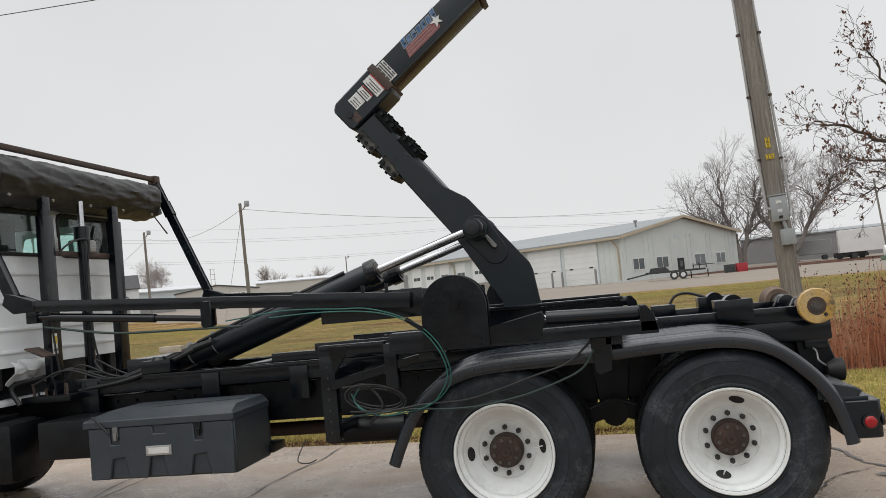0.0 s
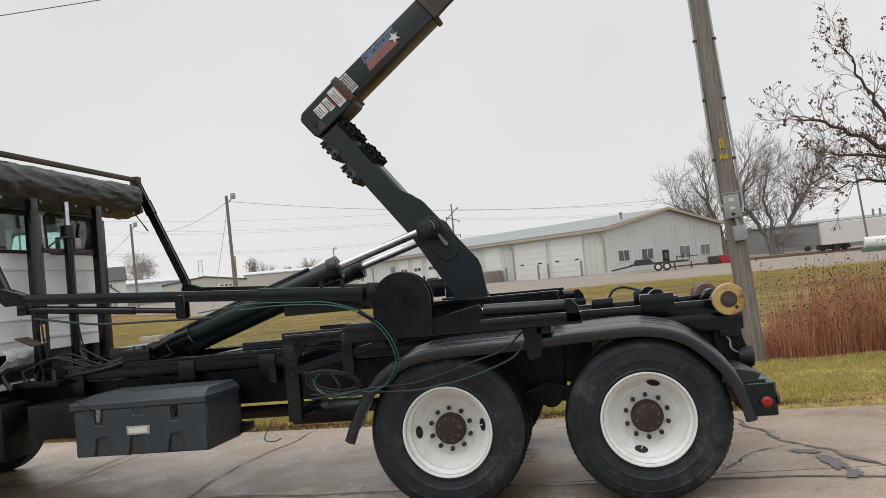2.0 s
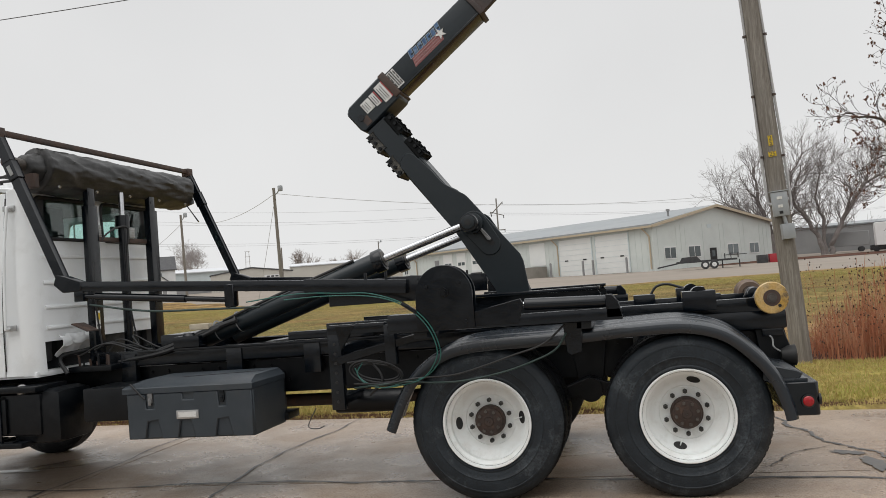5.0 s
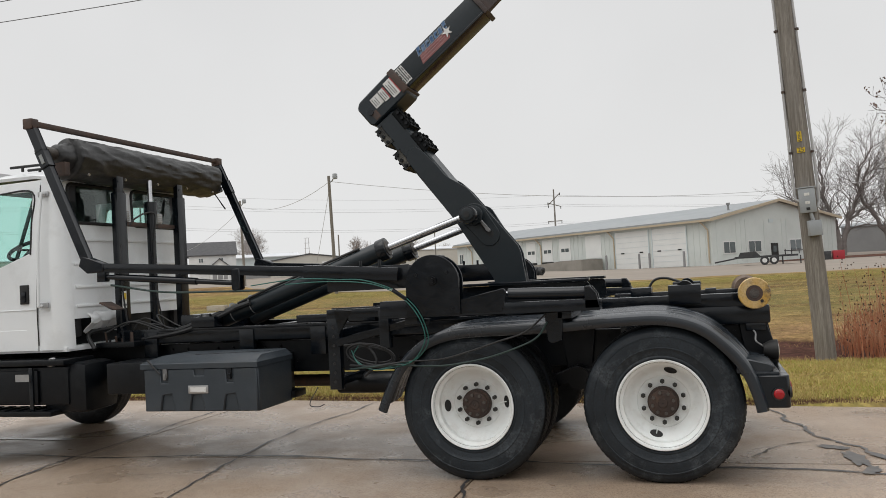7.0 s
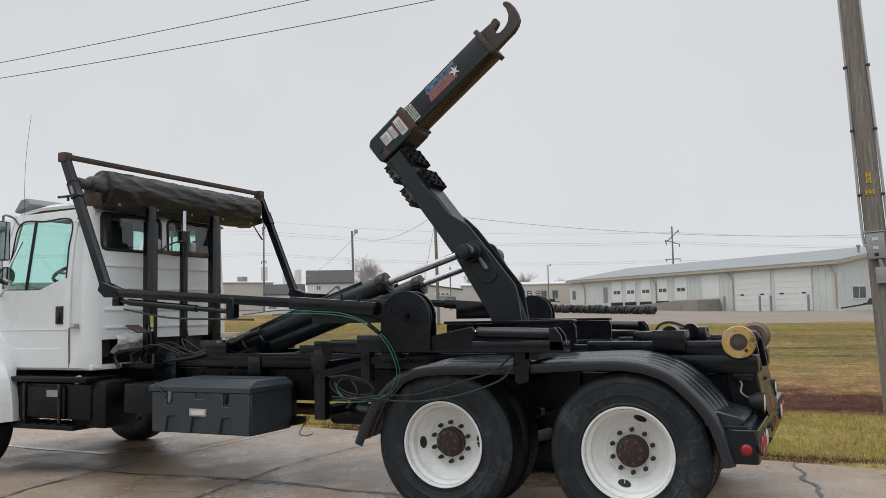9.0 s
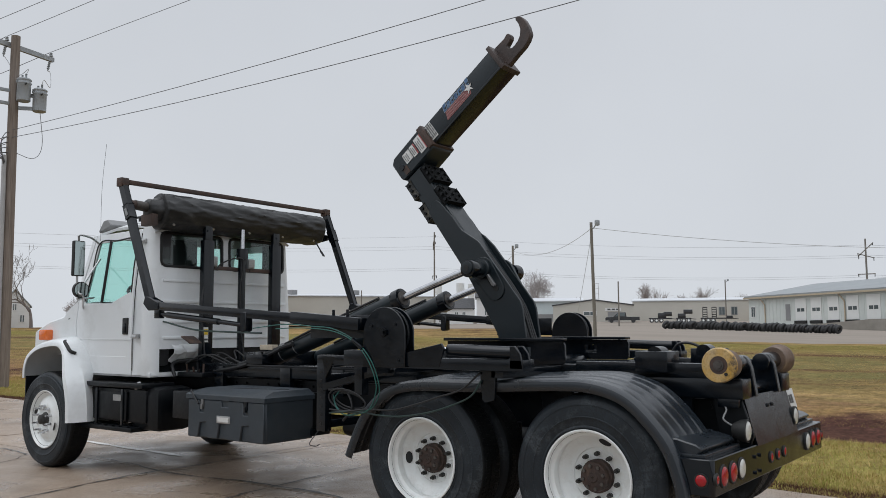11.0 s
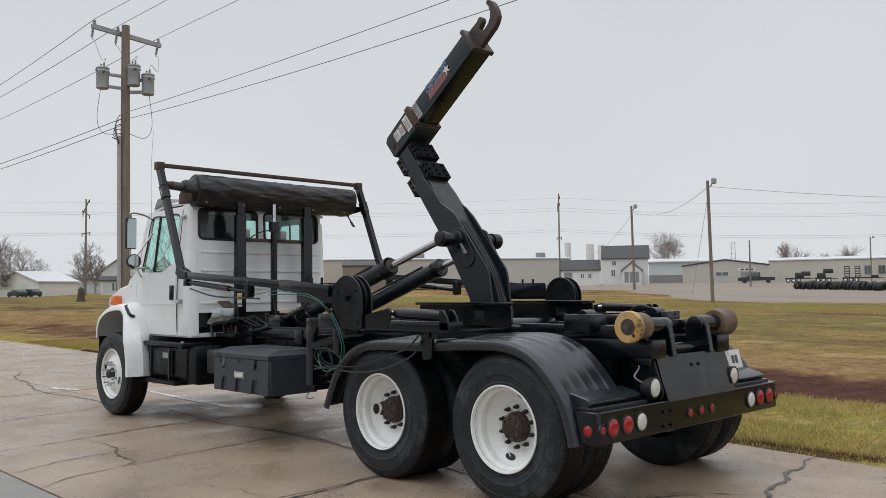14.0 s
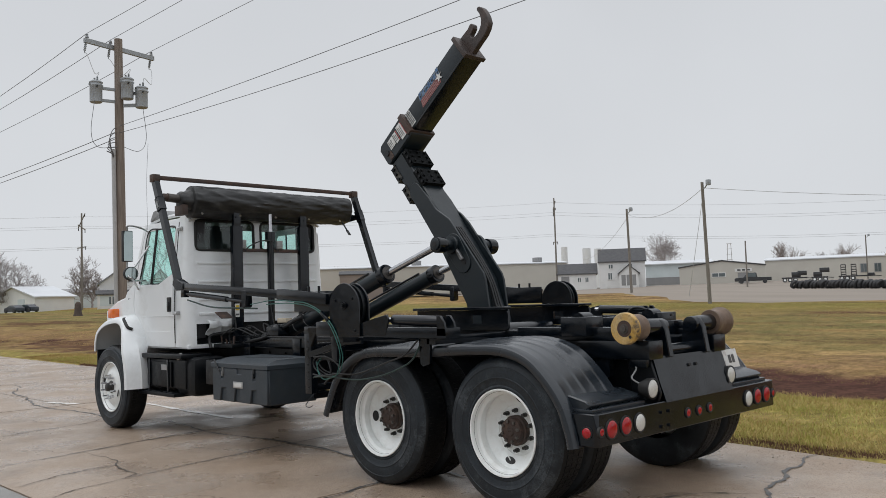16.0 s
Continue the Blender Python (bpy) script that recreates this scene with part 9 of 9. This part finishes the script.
bare_tree("bare_tree", (26.3, 125.5), 17.0, 0.75, 8, 6, M_HAZEBARK, 0.5, "bare tree with leaning stems beside the workshop", forks=3, rmin=0.012, twig=2.3, size=1.08,
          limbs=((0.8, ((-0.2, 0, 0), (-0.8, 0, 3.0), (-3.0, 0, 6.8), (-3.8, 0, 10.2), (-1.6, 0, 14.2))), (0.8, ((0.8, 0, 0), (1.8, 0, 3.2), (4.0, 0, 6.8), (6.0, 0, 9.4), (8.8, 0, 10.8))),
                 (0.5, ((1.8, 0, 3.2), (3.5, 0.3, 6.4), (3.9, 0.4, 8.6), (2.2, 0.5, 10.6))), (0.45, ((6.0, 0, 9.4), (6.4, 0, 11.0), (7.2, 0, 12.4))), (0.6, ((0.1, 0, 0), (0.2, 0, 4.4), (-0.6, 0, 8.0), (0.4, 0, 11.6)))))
bare_tree("seed_tree", (16.1, 37.0), 13.0, 0.85, 23, 6, M_BARK, 0.24, "leafless tree with a few brown withered clusters", leaves=5, forks=2, rmin=0.010, twig=0.95,
          limbs=((1.0, ((0, 0, 0), (-0.1, 0, 2.6), (-0.3, 0, 5.2), (0.2, 0, 8.5), (0.5, 0, 12.0))), (0.6, ((-0.3, 0, 4.9), (-2.4, 0, 6.3), (-4.6, 0, 7.5), (-6.0, 0, 8.0))), (0.5, ((-0.3, 0, 5.3), (-1.8, 0.3, 7.8), (-2.7, 0.2, 9.8), (-3.2, 0, 11.4))),
                 (0.45, ((-0.1, 0, 3.2), (-1.8, 0.2, 4.2), (-3.2, 0.2, 4.5), (-4.4, 0, 4.1))), (0.45, ((-0.2, 0, 4.4), (-2.0, -0.3, 5.4), (-4.0, -0.4, 5.8), (-5.0, -0.4, 5.6))), (0.5, ((0, 0, 5.0), (2.0, 0, 7.0), (3.6, 0, 8.6)))))
# farther trees, in twig colour made paler to stand for haze
bare_tree("bare_tree", (-166, 46.8), 10.5, 0.75, 31, 6, M_HAZETWIG, 0.36, "broad bare tree behind the white shed", forks=3, rmin=0.016, twig=1.5, size=0.74,
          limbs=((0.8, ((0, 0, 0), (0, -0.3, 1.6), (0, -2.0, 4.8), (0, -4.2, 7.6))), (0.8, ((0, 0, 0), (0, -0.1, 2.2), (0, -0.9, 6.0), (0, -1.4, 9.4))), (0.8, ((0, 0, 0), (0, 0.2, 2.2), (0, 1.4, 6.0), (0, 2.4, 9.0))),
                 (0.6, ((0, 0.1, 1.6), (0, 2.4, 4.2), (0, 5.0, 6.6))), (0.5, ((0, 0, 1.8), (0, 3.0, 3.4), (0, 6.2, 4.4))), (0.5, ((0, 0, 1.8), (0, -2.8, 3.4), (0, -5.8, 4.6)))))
bare_tree("bare_tree", (-166, 59.8), 11.5, 0.6, 32, 6, M_HAZETWIG, 0.3, "slender upright bare tree behind the white shed", forks=3, rmin=0.016, twig=1.1, size=0.76,
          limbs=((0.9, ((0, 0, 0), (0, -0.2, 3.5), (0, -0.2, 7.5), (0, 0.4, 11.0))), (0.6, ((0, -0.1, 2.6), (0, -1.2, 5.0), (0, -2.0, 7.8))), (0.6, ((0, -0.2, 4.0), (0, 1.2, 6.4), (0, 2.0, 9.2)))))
bare_tree("bare_tree", (-166, 62.0), 8.0, 0.7, 33, 6, M_HAZETWIG, 0.26, "small round bare tree behind the white shed", forks=3, rmin=0.016, twig=1.1, size=0.76,
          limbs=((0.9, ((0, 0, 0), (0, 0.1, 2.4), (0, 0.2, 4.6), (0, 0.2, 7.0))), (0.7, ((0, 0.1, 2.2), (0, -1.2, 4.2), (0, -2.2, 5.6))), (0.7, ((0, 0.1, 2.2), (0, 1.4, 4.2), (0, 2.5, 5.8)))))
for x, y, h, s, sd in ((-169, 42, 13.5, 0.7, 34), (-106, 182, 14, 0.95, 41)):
    bare_tree("bare_tree", (x, y), h, s, sd, 7, M_HAZETWIG, h * 0.022, "bare tree behind the far buildings", forks=3, rmin=0.014)
bare_tree("bare_tree", (-120, 56.5), 12, 0.75, 44, 7, M_HAZEBARK, 0.28, "thin bare tree before the white gabled house", forks=2, rmin=0.02)
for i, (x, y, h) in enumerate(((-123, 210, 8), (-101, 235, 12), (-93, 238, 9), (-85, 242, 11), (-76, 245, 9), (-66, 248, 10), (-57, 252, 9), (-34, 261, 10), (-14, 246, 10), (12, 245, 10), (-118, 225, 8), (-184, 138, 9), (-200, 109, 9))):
    bare_tree("hazy_tree", (x, y), 1.35 * h, 1.0, 60 + i, 4, M_HAZETWIG, 0.2, "bare tree on the horizon, paled for haze", forks=5, group="horizon trees", sides=4, rmin=0.03)

# unseen wall added behind the camera: shapes reflections and side light, closes the place
bm = box(B(), -70, 60, -34.0, -33.6, -0.3, 4.2, 0.0)
solid("wall_south", bm, M_WALLS, "unseen plain grey wall added across the road to shape reflections", "wall", kind="structure", smooth=0)


# ---- tall dry weeds beyond the pole ----
def weeds():
    rg = random.Random(77)
    V_, F_, TV, TF, HV, HF = [], [], [], [], [], []

    def face(vs, fs, pts):
        n = len(vs)
        vs += [tuple(p) for p in pts]
        fs.append(tuple(range(n, n + len(pts))))

    for k in range(8500):
        x = 2.3 + (rg.random() ** 0.85) * 11.5
        y = 5.75 + rg.random() * 2.6 + 0.25 * math.sin(x * 2.1)
        front = smooth_step(2.0, 3.4, x)
        h = (0.5 + 0.75 * rg.random()) * (0.55 + 0.45 * front) * (1.0 + 0.12 * math.sin(x * 1.3 + y))
        tall = rg.random() < 0.04
        if tall:
            h = rg.uniform(1.25, 1.5)
        z = height(x, y)
        dx, dy = rg.gauss(0, 0.12) * h, rg.gauss(0, 0.1) * h
        w = rg.uniform(0.003, 0.007)
        a = rg.uniform(0, 3.14)
        s = Vector((math.cos(a) * w, math.sin(a) * w, 0))
        p0, p1, p2 = Vector((x, y, z)), Vector((x + dx * 0.4, y + dy * 0.4, z + h * 0.55)), Vector((x + dx, y + dy, z + h))
        face(V_, F_, (p0 - s, p0 + s, p1 + s, p1 - s))
        face(V_, F_, (p1 - s, p1 + s, p2 + s * 0.4, p2 - s * 0.4))
        for j in range(rg.randint(6, 11)):
            f = rg.uniform(0.25, 1.0)
            q = p0 + (p2 - p0) * f
            e = q + Vector((rg.uniform(-1, 1), rg.uniform(-1, 1), rg.uniform(0.3, 1.2))) * rg.uniform(0.04, 0.13)
            face(*((TV, TF) if f > 0.72 else (V_, F_)), (q - s * 0.5, q + s * 0.5, e))
            if tall or rg.random() < 0.07:
                r = rg.uniform(0.008, 0.015)
                n = len(HV)
                HV += [tuple(e + Vector(d) * r) for d in ((1, 0, 0), (-1, 0, 0), (0, 1, 0), (0, -1, 0), (0, 0, 1.2), (0, 0, -1.2))]
                HF += [(n + i, n + j_, n + l) for i in (0, 1) for j_ in (2, 3) for l in (4, 5)]
    ob = thing("tall_weeds", (6, 7, 0), "dense russet dry weeds with dark seed heads", "weeds", kind="stuff")
    for name, vs, fs, mat in (("stems", V_, F_, M_WEED), ("weed_tops", TV, TF, M_WEEDTOP), ("seed_heads", HV, HF, M_WEEDHEAD)):
        me = bpy.data.meshes.new(name)
        me.from_pydata(vs, [], fs)
        me.materials.append(mat)
        o = new(name, me)
        o.parent = ob
        o.matrix_parent_inverse = Matrix.Translation(-Vector(ob.location))
        tagged(o, kind="stuff")


weeds()


# ---- grass ----
def blades(name, count, area, hmin, hmax, mat, label, seed, lie=0.5):
    rg = random.Random(seed)
    verts, faces = [], []
    x0, x1, y0, y1 = area
    for k in range(count):
        x, y = rg.uniform(x0, x1), y0 + (y1 - y0) * rg.random() ** 1.25
        y += max(0.0, road_edge(x) - ROAD_FAR) if y < 7 else 0.0
        if noise.noise(Vector((x * 0.7, y * 0.9, 3.1))) < -0.28 and rg.random() < 0.7:
            continue
        z = height(x, y)
        h = rg.uniform(hmin, hmax) * (0.75 + 0.5 * (noise.noise(Vector((x * 1.3, y * 1.3, 0))) + 0.5))
        a, l = rg.uniform(0, 6.28), rg.gauss(0, lie) * h
        w = rg.uniform(0.003, 0.006) * (1 + 0.04 * abs(x) + 0.12 * max(0.0, y - 6))
        c, s = math.cos(a) * w, math.sin(a) * w
        b = rg.uniform(0, 6.28)
        n = len(verts)
        verts += [(x - c, y - s, z - 0.01), (x + c, y + s, z - 0.01), (x + l * math.cos(b), y + l * math.sin(b), z + h)]
        faces.append((n, n + 1, n + 2))
    me = bpy.data.meshes.new(name)
    me.from_pydata(verts, [], faces)
    me.materials.append(mat)
    tagged(new(name, me), label, "grass", kind="stuff")


blades("roadside_grass", 170000, (-24, 10, 2.13, 6.3), 0.02, 0.055, M_BLADE, "short green and straw roadside grass", 5, 0.9)
blades("straw_grass", 105000, (-26, 11, 2.10, 6.6), 0.02, 0.065, M_STRAW, "straw-coloured dormant grass by the road", 6, 1.0)
blades("lawn_grass", 200000, (-45, 26, 8.4, 46.0), 0.010, 0.030, M_LAWN, "patchy dormant lawn grass", 8, 1.6)
blades("edge_litter", 42000, (-20, 8, 1.96, 2.28), 0.006, 0.022, M_SEED, "brown leaf litter along the road's edge", 7)


# loose grit and leaf crumbs on the road
def grit(count, seed):
    rg = random.Random(seed)
    verts, faces = [], []
    for k in range(count):
        x = rg.uniform(-9.0, 4.5)
        y = road_edge(x) - 0.02 - abs(rg.gauss(0, 0.28)) if k % 3 else rg.uniform(-3.0, 1.7)
        r = rg.uniform(0.002, 0.006) * (1.5 if rg.random() < 0.1 else 1.0)
        a, n = rg.uniform(0, 6.28), len(verts)
        for i in range(4):
            verts.append((x + r * math.cos(a + 1.57 * i) * rg.uniform(0.7, 1.3), y + r * math.sin(a + 1.57 * i) * rg.uniform(0.7, 1.3), ROAD_Z))
        verts.append((x, y, ROAD_Z + r * rg.uniform(0.8, 1.4)))
        faces += [(n + i, n + (i + 1) % 4, n + 4) for i in range(4)]
    me = bpy.data.meshes.new("road_grit")
    me.from_pydata(verts, [], faces)
    me.materials.append(material("pale_and_dark_grit", (0.42, 0.38, 0.32), 0.9, second=(0.06, 0.05, 0.04), scale=9, spec=0.06))
    tagged(new("road_grit", me), "loose pale and dark grit on the concrete road", "grit", kind="stuff")


grit(2600, 12)
